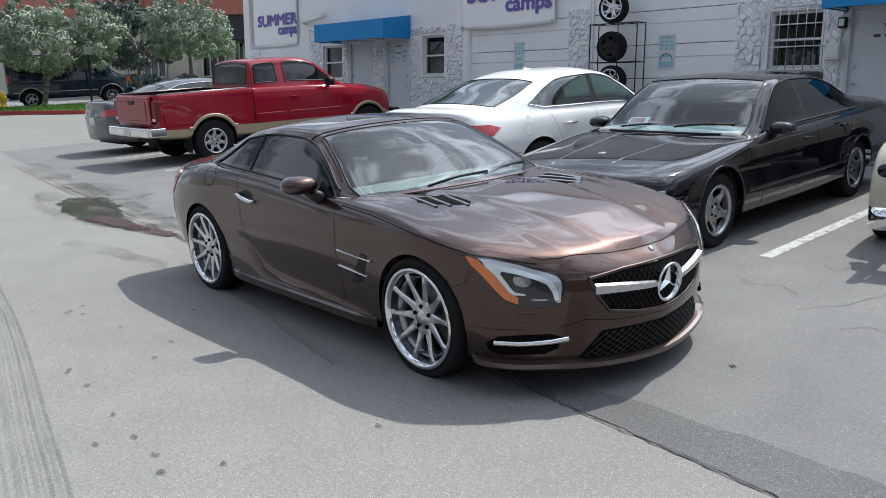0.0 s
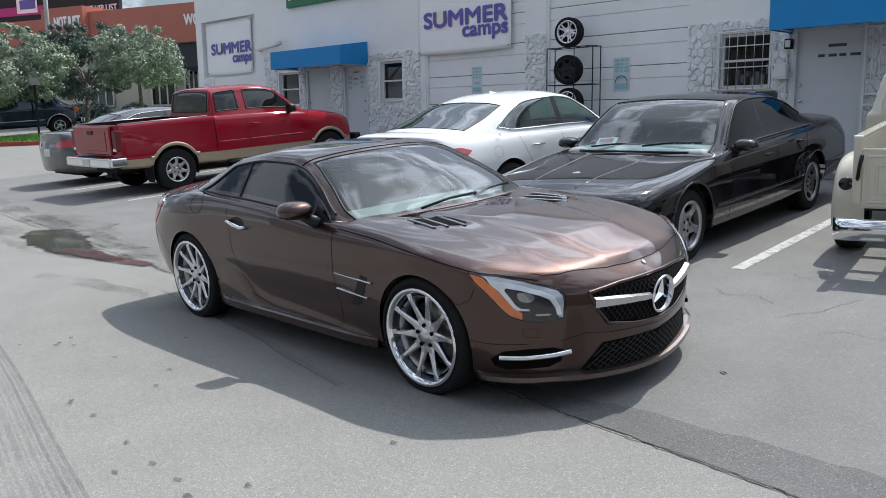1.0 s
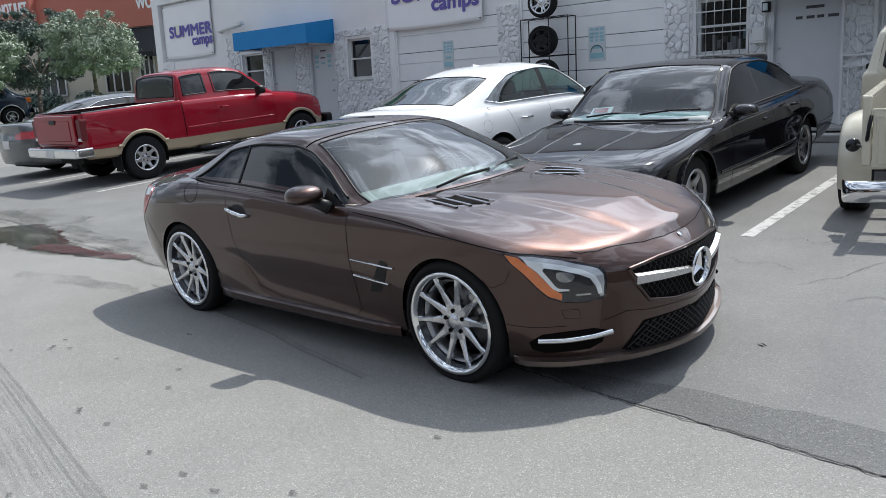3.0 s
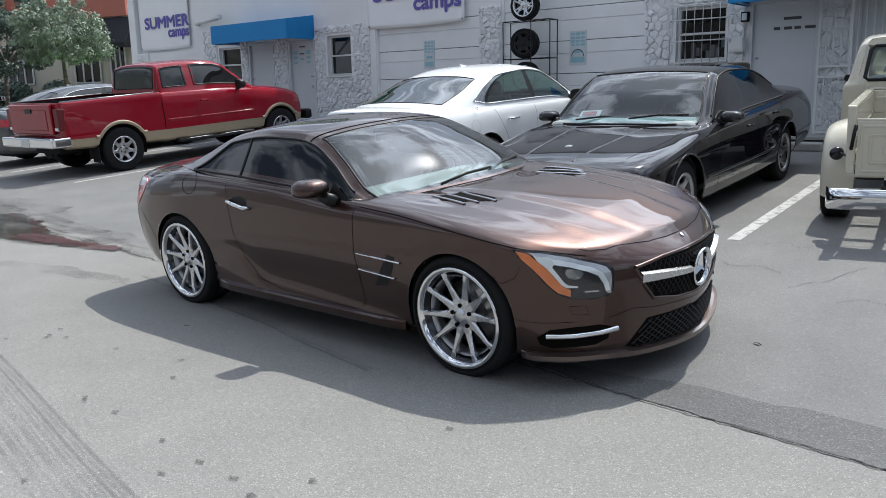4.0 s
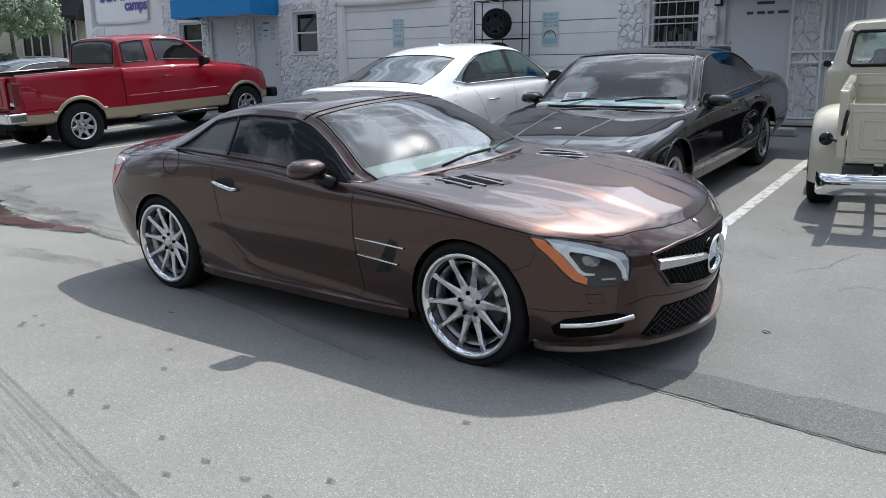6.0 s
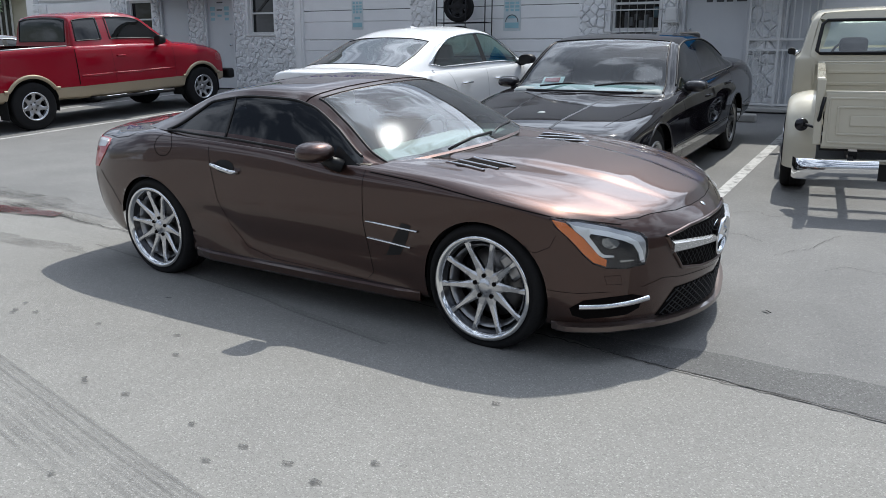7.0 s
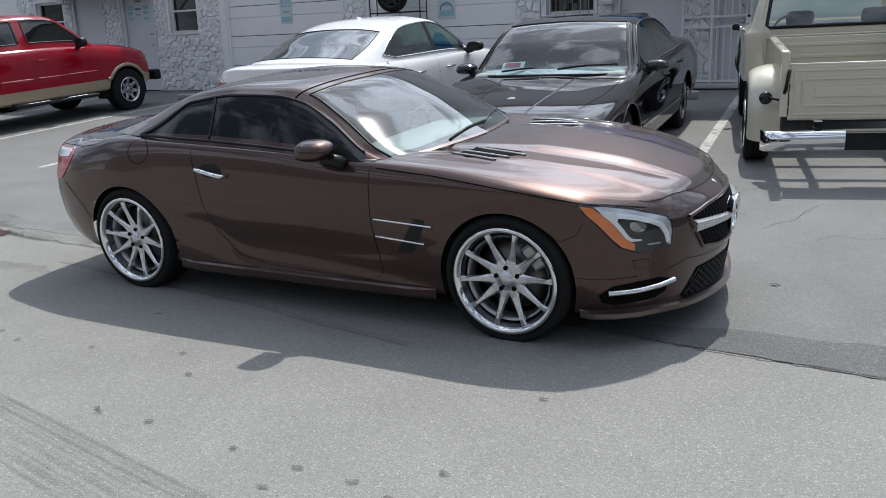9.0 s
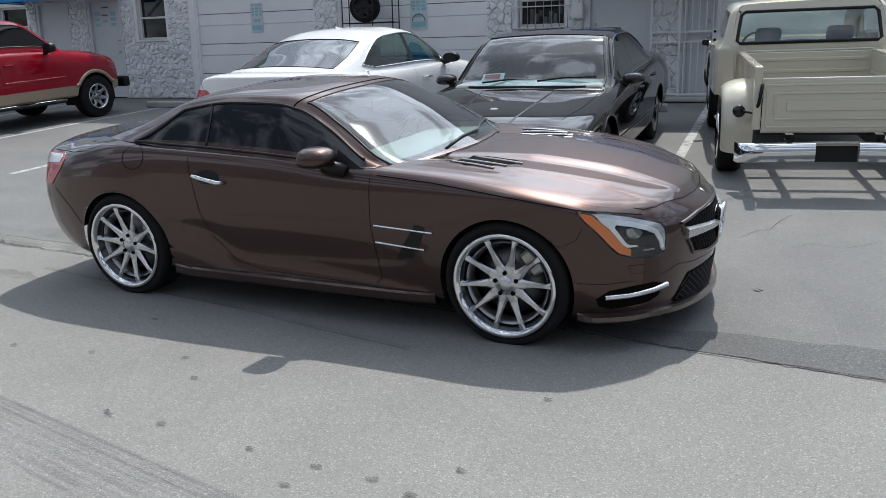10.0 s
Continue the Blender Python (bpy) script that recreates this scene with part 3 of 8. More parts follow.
# ---- brown roadster ----
def roadster(m):
    car = thing("car", "metallic brown two-seat roadster with hard top and chrome-lipped alloy wheels", "car", m, "vehicles in the lot")
    xs = (-3.60, -3.52, -3.36, -3.18, -2.95, -2.585, -2.15, -1.5, -0.9, -0.4, 0.0, 0.35, 0.60, 0.80, 0.90)
    rows = (
        (0.16, -0.07, (0, .45, .70, .78, .80, .80, .80, .80, .80, .80, .80, .80, .70, .42, 0), (.30, .30, .28, .24, .20, .19, .18, .18, .18, .18, .18, .17, .13, .11, .10)),
        (0.10, -0.03, (0, .46, .76, .83, .875, .885, .895, .90, .90, .895, .885, .865, .742, .452, 0), (.36, .36, .34, .30, .26, .25, .235, .23, .23, .23, .22, .20, .165, .145, .135)),
        (0.03, 0.0, (0, .47, .79, .87, .91, .925, .90, .89, .895, .91, .925, .905, .770, .465, 0), (.48, .48, .46, .44, .42, .42, .40, .38, .38, .40, .40, .38, .34, .31, .30)),
        (0.0, 0.02, (0, .48, .80, .885, .92, .937, .925, .918, .92, .925, .935, .905, .772, .465, 0), (.62, .62, .62, .62, .62, .62, .60, .60, .60, .60, .60, .58, .53, .49, .48)),
        (0.03, 0.0, (0, .47, .77, .86, .90, .917, .915, .915, .915, .92, .938, .915, .762, .455, 0), (.80, .80, .78, .78, .80, .82, .80, .78, .775, .785, .785, .735, .645, .60, .60)),
        (0.05, -0.100, (0, .43, .70, .77, .81, .84, .86, .865, .86, .86, .865, .84, .715, .428, 0), (.92, .91, .90, .90, .93, .97, .96, .935, .894, .872, .840, .782, .727, .702, .690)),
        (0.07, -0.140, (0, .30, .45, .50, .52, .55, .55, .55, .55, .50, .48, .45, .40, .25, 0), (.935, .94, .945, .96, .98, 1.0, .98, .95, .928, .902, .865, .815, .770, .738, .726)),
        (0.10, -0.148, (0, 0, 0, 0, 0, 0, 0, 0, 0, 0, 0, 0, 0, 0, 0), (.94, .955, .965, .975, .99, 1.01, .99, .96, .933, .908, .872, .825, .781, .746, .731)),
    )
    P = skin(lines_of(xs, rows), 190, 96)
    x, y, z = P[..., 0], P[..., 1], P[..., 2]
    # the bonnet's raised middle, and the sill that flares out below a falling crease
    ridge = 0.40 - 0.16 * np.clip((x + 0.6) / 1.4, 0, 1)
    on = np.clip((x + 0.75) / 0.3, 0, 1) * np.clip((0.80 - x) / 0.35, 0, 1) * (z > 0.6)
    outer = 0.66 - 0.12 * np.clip((x + 0.6) / 1.2, 0, 1)
    P[..., 2] = z + 0.017 * on / (1 + np.exp(-(ridge - y) / 0.010)) + 0.007 * on / (1 + np.exp(-(outer - y) / 0.012))
    P[..., 2] -= 0.028 * np.clip((-0.05 - x) / 0.4, 0, 1) * np.clip((x + 0.8) / 0.05, 0, 1) * np.clip((0.72 - y) / 0.3, 0, 1) * (z > 0.6)
    zc = np.interp(x, (-2.25, -1.95, -1.86, -1.78, -1.69, -1.5, -0.76, -0.35), (.46, .455, .43, .34, .285, .262, .243, .235))
    mid = np.clip((x + 2.3) / 0.25, 0, 1) * np.clip((-0.3 - x) / 0.2, 0, 1)
    P[..., 1] = y + (0.011 * mid / (1 + np.exp(-(zc - z) / 0.012)) - 0.005 * mid * np.exp(-((z - zc - 0.05) / 0.06) ** 2)) * (y > 0.8)
    arches = ((0.0, 0.325, 0.362), (-2.585, 0.325, 0.362))
    body, tree = half_mesh(P, lambda u, v, c: not (-2.42 < c[0] < -0.72 and c[1] < 0.80 and c[2] > 0.86), "body", M["brown"], car, "", arches)
    wheel_wells(car, arches, 0.885, 0.60, M["liner"])
    # cabin top
    G = (
        ((-2.80, .70, .985), (-2.52, .80, .985), (-2.2, .845, .965), (-1.85, .86, .95), (-1.5, .865, .93), (-1.25, .865, .915), (-1.0, .86, .90), (-.80, .85, .885), (-.68, .83, .875)),
        ((-2.80, .69, .99), (-2.45, .735, 1.055), (-2.12, .665, 1.185), (-1.8, .64, 1.222), (-1.5, .635, 1.215), (-1.33, .645, 1.185), (-1.09, .71, 1.083), (-.82, .80, .93), (-.69, .80, .882)),
        ((-2.83, .65, .99), (-2.48, .68, 1.085), (-2.15, .605, 1.218), (-1.8, .58, 1.258), (-1.5, .575, 1.25), (-1.30, .585, 1.215), (-1.04, .66, 1.10), (-.76, .745, .94), (-.65, .745, .888)),
        ((-2.88, .35, 1.0), (-2.52, .36, 1.115), (-2.17, .32, 1.245), (-1.8, .30, 1.288), (-1.48, .30, 1.282), (-1.25, .30, 1.248), (-.965, .34, 1.131), (-.66, .38, .955), (-.53, .40, .905)),
        ((-2.90, 0, 1.005), (-2.53, 0, 1.125), (-2.17, 0, 1.255), (-1.8, 0, 1.298), (-1.46, 0, 1.293), (-1.21, 0, 1.258), (-.915, 0, 1.142), (-.61, 0, .96), (-.48, 0, .91)),
    )
    Q = skin(G, 129, 49, wrap=False)
    k = 8

    def uv(u, v):
        return u * k, v * 4

    def is_ws(u, v):
        return 5.02 < uv(u, v)[0] < 7.8 and uv(u, v)[1] > 1.85

    def is_rear(u, v):
        return 0.35 < uv(u, v)[0] < 1.9 and uv(u, v)[1] > 2.1

    def rear_edge(b):
        """Where the side glass ends at the back: a long pointed tip that follows the arched rail."""
        return 1.12 + 0.95 * (b - 0.12)

    def is_side(u, v):
        a, b = uv(u, v)
        return rear_edge(b) < a < 6.95 and 0.12 < b < 0.9
    half_mesh(Q, lambda u, v, c: not (is_ws(u, v) or is_rear(u, v) or is_side(u, v)), "hard_top", M["brown"], car, "brown hard top with thin pillars")
    ws, _ = half_mesh(Q, lambda u, v, c: is_ws(u, v), "windscreen", M["glass_ws"], car, "clear windscreen reflecting clouds")
    half_mesh(Q, lambda u, v, c: is_rear(u, v), "rear_window", M["glass_dark"], car)
    half_mesh(Q, lambda u, v, c: is_side(u, v), "side_window", M["glass_dark"], car, "dark tinted side glass", split=True)
    i0, i1, ir = round(1.12 / 8 * 128), round(6.95 / 8 * 128), round(1.86 / 8 * 128)
    j0, j1 = round(.12 / 4 * 48), round(.9 / 4 * 48)
    line_tube("window_trim", Q, i0, i1, j0, j0, 0.008, M["trim"], car)
    line_tube("window_trim", Q, ir, i1, j1, j1, 0.008, M["trim"], car)
    line_tube("window_trim", Q, i0, ir, j0, j1, 0.009, M["trim"], car)
    line_tube("window_divider", Q, round(2.86 / 8 * 128), round(2.5 / 8 * 128), j0, j1, 0.007, M["trim"], car)
    a0, a1, b0 = round(5.02 / 8 * 128), round(7.8 / 8 * 128), round(1.85 / 4 * 48)
    line_tube("windscreen_seal", Q, a0, a0, b0, 48, 0.006, M["trim"], car, 0.0)
    line_tube("windscreen_seal", Q, a0, a1, b0, b0, 0.007, M["trim"], car, 0.0)
    # roof joint ahead of the rear quarter
    line_tube("roof_joint", Q, round(4.75 / 8 * 128), round(4.75 / 8 * 128), j1, 48, 0.004, M["gap"], car, 0.001)
    # cowl
    mesh_ob("cowl", [(-0.80, -0.78, 0.875), (-0.80, 0.78, 0.875), (-0.60, -0.45, 0.888), (-0.60, 0.45, 0.888), (-0.50, -0.3, 0.888), (-0.50, 0.3, 0.888), (-1.0, -0.7, 0.85), (-1.0, 0.7, 0.85)], [(6, 7, 1, 0), (0, 1, 3, 2), (2, 3, 5, 4)], M["trim"], car)
    for ax, ay, bx, by in ((-0.56, 0.10, -0.69, 0.66), (-0.56, -0.34, -0.55, 0.18)):
        p0, _ = cast(tree, "top", ax, ay)
        tube("wiper", [(ax, ay, 0.92), ((ax + bx) / 2 - 0.02, (ay + by) / 2, 0.948), (bx - 0.03, by, 0.948)], 0.009, M["trim"], car, n=6)
    # shut lines
    hood = [(-.74, .800), (-.4, .838), (-.09, .868), (.113, .860), (.316, .826), (.485, .755), (.600, .678), (.637, .645), (.683, .564), (.732, .42), (.772, .28), (.797, .12), (.802, 0)]
    for h in (hood[6:], mirror(hood[6:])):
        seam("panel_gap", tree, "top", h, M["gap"], car, width=0.0035)
    for view in ("side", "left"):
        seam("panel_gap", tree, view, [(-.72, .868), (-.4, .846), (-.09, .815), (.113, .791), (.316, .76), (.485, .73), (.60, .70), (.637, .69)], M["gap"], car, width=0.0055, off=0.002)
    for view in ("side", "left"):
        seam("panel_gap", tree, view, [(-.755, .875), (-.758, .6), (-.74, .42), (-.72, .30), (-.76, .262)], M["gap"], car, width=0.003)
        seam("panel_gap", tree, view, [(-2.0, .945), (-1.97, .8), (-1.93, .6), (-1.86, .44), (-1.72, .31), (-1.5, .268), (-.76, .25)], M["gap"], car, width=0.0028)
        seam("panel_gap", tree, view, [(.24, .575), (.30, .565), (.37, .60), (.40, .66)], M["gap"], car, width=0.0025)
        seam("panel_gap", tree, view, [(-2.94, .45), (-3.02, .56), (-3.16, .68)], M["gap"], car)
        seam("panel_gap", tree, view, [(-3.30, .902), (-3.0, .908), (-2.86, .925), (-2.72, .975)], M["gap"], car)
        seam("fuel_flap", tree, view, [(-2.43 + .085 * math.cos(a), .905 + .07 * math.sin(a)) for a in np.linspace(0, 6.283, 24)], M["gap"], car, width=0.004)
        # gill behind the front wheel with two bright blades
        patch("gill", tree, view, [(-.49, .622), (-.43, .612), (-.46, .53), (-.52, .435), (-.62, .42), (-.57, .50)], M["trim"], car, off=0.002, skirt=0)
        seam("gill_blade", tree, view, [(-.735, .603), (-.387, .586)], M["chrome"], car, width=0.011, high=0.012)
        seam("gill_blade", tree, view, [(-.735, .508), (-.44, .489)], M["chrome"], car, width=0.011, high=0.012)
        s = -1 if view == "side" else 1
        # door handle
        patch("handle_cup", tree, view, [(-1.845 + .085 * math.cos(a), .812 + .042 * math.sin(a)) for a in np.linspace(0, 6.283, 18, endpoint=False)], M["trim"], car, off=0.0015, skirt=0)
        tube("door_handle", [(-1.945, s * .915, .822), (-1.925, s * .945, .822), (-1.83, s * .955, .806), (-1.75, s * .95, .790), (-1.725, s * .915, .787)], 0.014, M["chrome"], car, "chrome door handle")
        side_mirror(car, -1.045, .965 if s < 0 else .90, .962 if s < 0 else .905, (.16, .22, .125) if s < 0 else (.14, .17, .10), M["brown"], (-.93, s * .86, .875), s, M["trim"])
        mesh_ob("mirror_corner", [(-1.0, s * .872, .895), (-.80, s * .862, .880), (-.98, s * .83, .99)], [(0, 1, 2)], M["trim"], car)
        # headlamp: housing, reflector, amber wedge, bright band, clear cover
        lamp = [(.372, .742), (.403, .704), (.450, .656), (.484, .613), (.513, .572), (.555, .523), (.61, .496), (.68, .486), (.738, .494), (.744, .54), (.741, .58), (.734, .615), (.713, .640), (.669, .662), (.586, .696), (.489, .727), (.42, .741)]
        hl = patch("headlamp", tree, view, lamp, M["lamp_dark"], car, "clear headlamp with amber wedge", off=0.002, skirt=0.01)
        patch("amber_reflector", tree, view, [(.383, .737), (.41, .702), (.455, .655), (.488, .613), (.516, .574), (.557, .528), (.605, .505), (.607, .538), (.578, .559), (.552, .596), (.517, .646), (.482, .684), (.44, .722)], M["amber"], hl, off=0.006, skirt=0.004)
        patch("lamp_brow", tree, view, [(.44, .728), (.49, .720), (.588, .690), (.671, .655), (.712, .632), (.730, .606), (.737, .57), (.738, .505), (.727, .505), (.722, .56), (.702, .603), (.665, .634), (.60, .664), (.53, .686), (.475, .702)], M["lamp_white"], hl, off=0.005, skirt=0.003)
        patch("light_band", tree, view, [(.452, .722), (.475, .708), (.53, .691), (.60, .669), (.667, .639), (.706, .608), (.727, .56), (.733, .52), (.722, .516), (.714, .555), (.694, .596), (.658, .622), (.597, .650), (.54, .668), (.535, .655), (.562, .612), (.582, .578), (.598, .563), (.632, .556), (.632, .549), (.592, .551), (.573, .566), (.55, .601), (.515, .652), (.48, .688)], M["lamp_band"], hl, off=0.008, skirt=0.005)
        patch("reflector", tree, view, [(.585, .640), (.605, .641), (.635, .630), (.648, .612), (.640, .594), (.618, .590), (.596, .600), (.584, .620)], M["lamp_in"], hl, off=0.006, skirt=0.004)
        patch("light_strip", tree, view, [(.655, .530), (.70, .527), (.70, .519), (.655, .522)], M["lamp_in"], hl, off=0.007, skirt=0.005)
        patch("lamp_cover", tree, view, lamp, M["glass_lamp"], hl, off=0.016, skirt=0.012)
        seam("headlamp_seal", tree, view, lamp, M["gap"], car, width=0.008, closed=True)
        # washer flap, corner inlet with bright bar, side reflector line
        seam("washer_flap", tree, view, [(.60, .455), (.66, .452), (.665, .405), (.61, .41)], M["gap"], car, width=0.002, closed=True)
        patch("corner_inlet", tree, view, [(.46, .295), (.52, .335), (.62, .345), (.70, .345), (.735, .325), (.72, .265), (.68, .24), (.52, .235), (.47, .255)], M["gap"], car, off=0.002, skirt=0)
        seam("bumper_crease", tree, view, [(.36, .385), (.50, .372), (.62, .372)], M["gap"], car, width=0.002)
        seam("running_light", tree, view, [(.50, .300), (.60, .297), (.70, .302), (.75, .310)], M["chrome"], car, "chrome daytime running light bar", width=0.028, high=0.016)
        patch("tail_lamp", tree, view, [(-3.11, .893), (-3.075, .86), (-3.10, .80), (-3.14, .76), (-3.20, .70), (-3.30, .69), (-3.45, .70), (-3.50, .84), (-3.36, .89)], M["red_lamp"], car, "red and clear tail lamp", off=0.004, skirt=0.01)
        patch("tail_lamp_clear", tree, view, [(-3.13, .886), (-3.11, .872), (-3.12, .842), (-3.30, .826), (-3.42, .825), (-3.44, .85), (-3.36, .882)], M["white_plastic"], car, off=0.007, skirt=0.004)
    # radiator grille
    gr = [(-.468, .602), (-.28, .622), (0, .628), (.28, .622), (.468, .602), (.436, .51), (.375, .428), (.20, .394), (0, .382), (-.20, .394), (-.375, .428), (-.436, .51)]
    grille = patch("grille", tree, "front", gr, M["gap"], car, "black grille with chrome bar and round emblem", off=0.002, skirt=0.0)
    seam("grille_frame", tree, "front", gr, M["brown"], grille, width=0.02, high=0.012, closed=True)
    for i in range(-13, 14):
        for d in (-1, 1):
            pts = [(i * .034 + d * (t - .5) * .16, .40 + .21 * t) for t in np.linspace(0, 1, 9)]
            pts = [(yy, zz) for yy, zz in pts if abs(yy) < np.interp(zz, (.40, .43, .50, .60), (.19, .36, .42, .455))]
            if len(pts) > 1:
                seam("grille_wire", tree, "front", [pts[0], pts[-1]], M["trim"], grille, width=0.004, high=0.005, step=0.05)
    for s in (-1, 1):
        pts, n = [], 14
        vs, fs = [], []
        for i in range(n + 1):
            t = i / n
            yy = s * (.07 + .385 * t)
            zz = .515 + .03 * t
            q, nn = cast(tree, "front", yy, zz)
            h = .02 + .016 * t
            vs += [q + Vector((0, 0, -h)), q + nn * .022 + Vector((0, 0, -h * .6)), q + nn * .026 + Vector((0, 0, h * .6)), q + Vector((0, 0, h))]
        for i in range(n):
            for j in range(3):
                fs.append((4 * i + j, 4 * i + j + 1, 4 * i + j + 5, 4 * i + j + 4))
        fs.append((4 * n, 4 * n + 1, 4 * n + 2, 4 * n + 3))
        mesh_ob("grille_bar", vs, fs, M["silver"], grille, "silver grille bar", smooth=False)
    q, n = cast(tree, "front", 0, .515)
    vs, fs = lathe([(.082, 0.02), (.092, 0.0), (.102, -.012), (.106, -.02), (.102, -.026), (.094, -.024), (.086, -.008), (.083, 0.02)], 40)
    em = mesh_ob("emblem_ring", vs, fs, M["chrome"], grille)
    em.matrix_basis = Matrix.Translation(q + n * .002) @ pose(0, 0, 0, 0, 0, 90) @ pose(0, 0, 0, 6, 0, 0)
    vs, fs = lathe([(.0001, 0.01), (.086, 0.01)], 32)
    o = mesh_ob("emblem_disc", vs, fs, M["lamp_dark"], em)
    bm = bmesh.new()
    for i in range(3):
        a = math.pi / 2 + i * 2 * math.pi / 3
        c, s = math.cos(a), math.sin(a)
        v = [bm.verts.new(p) for p in ((.095 * c, -.010, .095 * s), (-.021 * s, .004, .021 * c), (.021 * s, .004, -.021 * c), (0, -.024, 0))]
        bm.faces.new((v[0], v[1], v[3]))
        bm.faces.new((v[0], v[3], v[2]))
    o = part("emblem_bars", bm, M["chrome"], em)
    # lower intake with lattice, lip
    lo = [(-.40, .325), (-.2, .318), (0, .312), (.2, .318), (.40, .325), (.52, .20), (.40, .165), (0, .155), (-.40, .165), (-.52, .20)]
    intake = patch("lower_intake", tree, "front", lo, M["gap"], car, "black lattice lower intake", off=0.002, skirt=0.0)
    for i in range(-16, 17):
        for d in (-1, 1):
            y0 = i * .048
            pts = []
            for t in np.linspace(0, 1, 9):
                yy, zz = y0 + d * (t - .5) * .22, .165 + .15 * t
                if abs(yy) < np.interp(zz, (.165, .20, .32), (.40, .51, .395)) and zz < .312 + .01 * abs(yy) / .2:
                    pts.append((yy, zz))
            if len(pts) > 1:
                seam("lattice_bar", tree, "front", [pts[0], pts[-1]], M["trim"], intake, width=0.007, high=0.008, step=0.05)
    # splitter that wraps the nose, and the sill blades between the wheels
    edge = [cast(tree, "left", xx, .198 + .05 * (.62 - xx))[0] for xx in np.linspace(.37, .60, 8)]
    edge += [cast(tree, "front", yy, .155 + .045 * (abs(yy) / .66) ** 2)[0] for yy in np.linspace(.62, -.62, 31)]
    edge += [cast(tree, "side", xx, .198 + .05 * (.62 - xx))[0] for xx in np.linspace(.60, .37, 8)]
    ledge("front_lip", edge, .046, .034, M["lip"], car, .012)
    for view, s in (("side", -1), ("left", 1)):
        sill = [cast(tree, view, xx, .236)[0] for xx in np.linspace(-.40, -2.20, 24)]
        ledge("sill_blade", sill if s > 0 else sill[::-1], .03, .05, M["brown"], car, .02)
    seam("bumper_crease", tree, "front", [(-.62, .375), (-.5, .40), (-.36, .375), (0, .352), (.36, .375), (.5, .40), (.62, .375)], M["gap"], car, width=0.002)
    vs, fs = lathe([(.0001, -.004), (.013, -.003), (.016, 0.0)], 20)
    q, n = cast(tree, "front", 0, .672)
    o = mesh_ob("badge", vs, fs, M["chrome"], car)
    o.matrix_basis = Matrix.Translation(q + n * .004) @ n.to_track_quat("-Y", "Z").to_matrix().to_4x4()
    # bonnet vents with bright fins
    for s in (-1, 1):
        vent = patch("bonnet_vent", tree, "top", [(-.37, s * .375), (-.23, s * .385), (-.10, s * .41), (-.07, s * .47), (-.13, s * .53), (-.21, s * .60), (-.32, s * .625), (-.41, s * .57), (-.39, s * .46)], M["gap"], car, "bonnet vent with bright fins", off=0.003, skirt=0)
        for a, b, c in (((-.42, .585), (-.30, .605), (-.16, .625)), ((-.40, .49), (-.27, .53), (-.11, .565)), ((-.37, .39), (-.24, .43), (-.05, .485))):
            seam("vent_fin", tree, "top", [(p, s * q) for p, q in (a, b, c)], M["brown"], vent, width=0.016, high=0.006)
            seam("fin_edge", tree, "top", [(p + .004, s * (q - .009)) for p, q in (a, b, c)], M["silver"], vent, width=0.007, high=0.008)
    # cabin
    bm = bmesh.new()
    add_box(bm, (-1.55, 0, .42), (1.9, 1.5, .06))
    add_box(bm, (-2.42, 0, .68), (.08, 1.5, .56))
    for s in (-1, 1):
        add_box(bm, (-1.6, s * .80, .68), (1.7, .08, .44))
    part("cabin_tub", bm, M["leather"], car)
    bm = bmesh.new()
    add_box(bm, (-.93, 0, .80), (.42, 1.5, .18), None, .06, 3)
    add_box(bm, (-1.25, 0, .60), (.7, .28, .26), None, .05, 2)
    part("dashboard", bm, M["dash_brown"], car, smooth=True)
    for y in (-.38, .38):
        seat(car, -1.58, y, .42, M["leather"], 1.0)
    steering_wheel(car, -1.20, .38, .82, M["dark_cabin"])
    box("rear_view_mirror", (-1.16, 0, 1.135), (.03, .22, .06), M["trim"], car, bevel=.012, seg=2)
    made = wheel_meshes("roadster", .335, .25, .262, 10, M["chrome"], M["silver"], 0, .060, 1.3)
    bv, bf = lathe([(.224, -.078), (.214, -.074), (.204, -.035), (.203, -.01), (.212, .0)], 64)
    for x in (0.0, -2.585):
        for y in (-.80, .80):
            w = wheel(car, x, y, made, .335, 0, 7 if x < 0 else -4, M["alloy"])
            mesh_ob("barrel_step", bv, bf, M["alloy"], w, "bright step inside the rim")
    bm = bmesh.new()
    add_box(bm, (-1.3, 0, .20), (3.6, 1.3, .06))
    part("underbody", bm, M["liner"], car)
    return car


roadster(parked(-0.007, 0.985, -1.14))


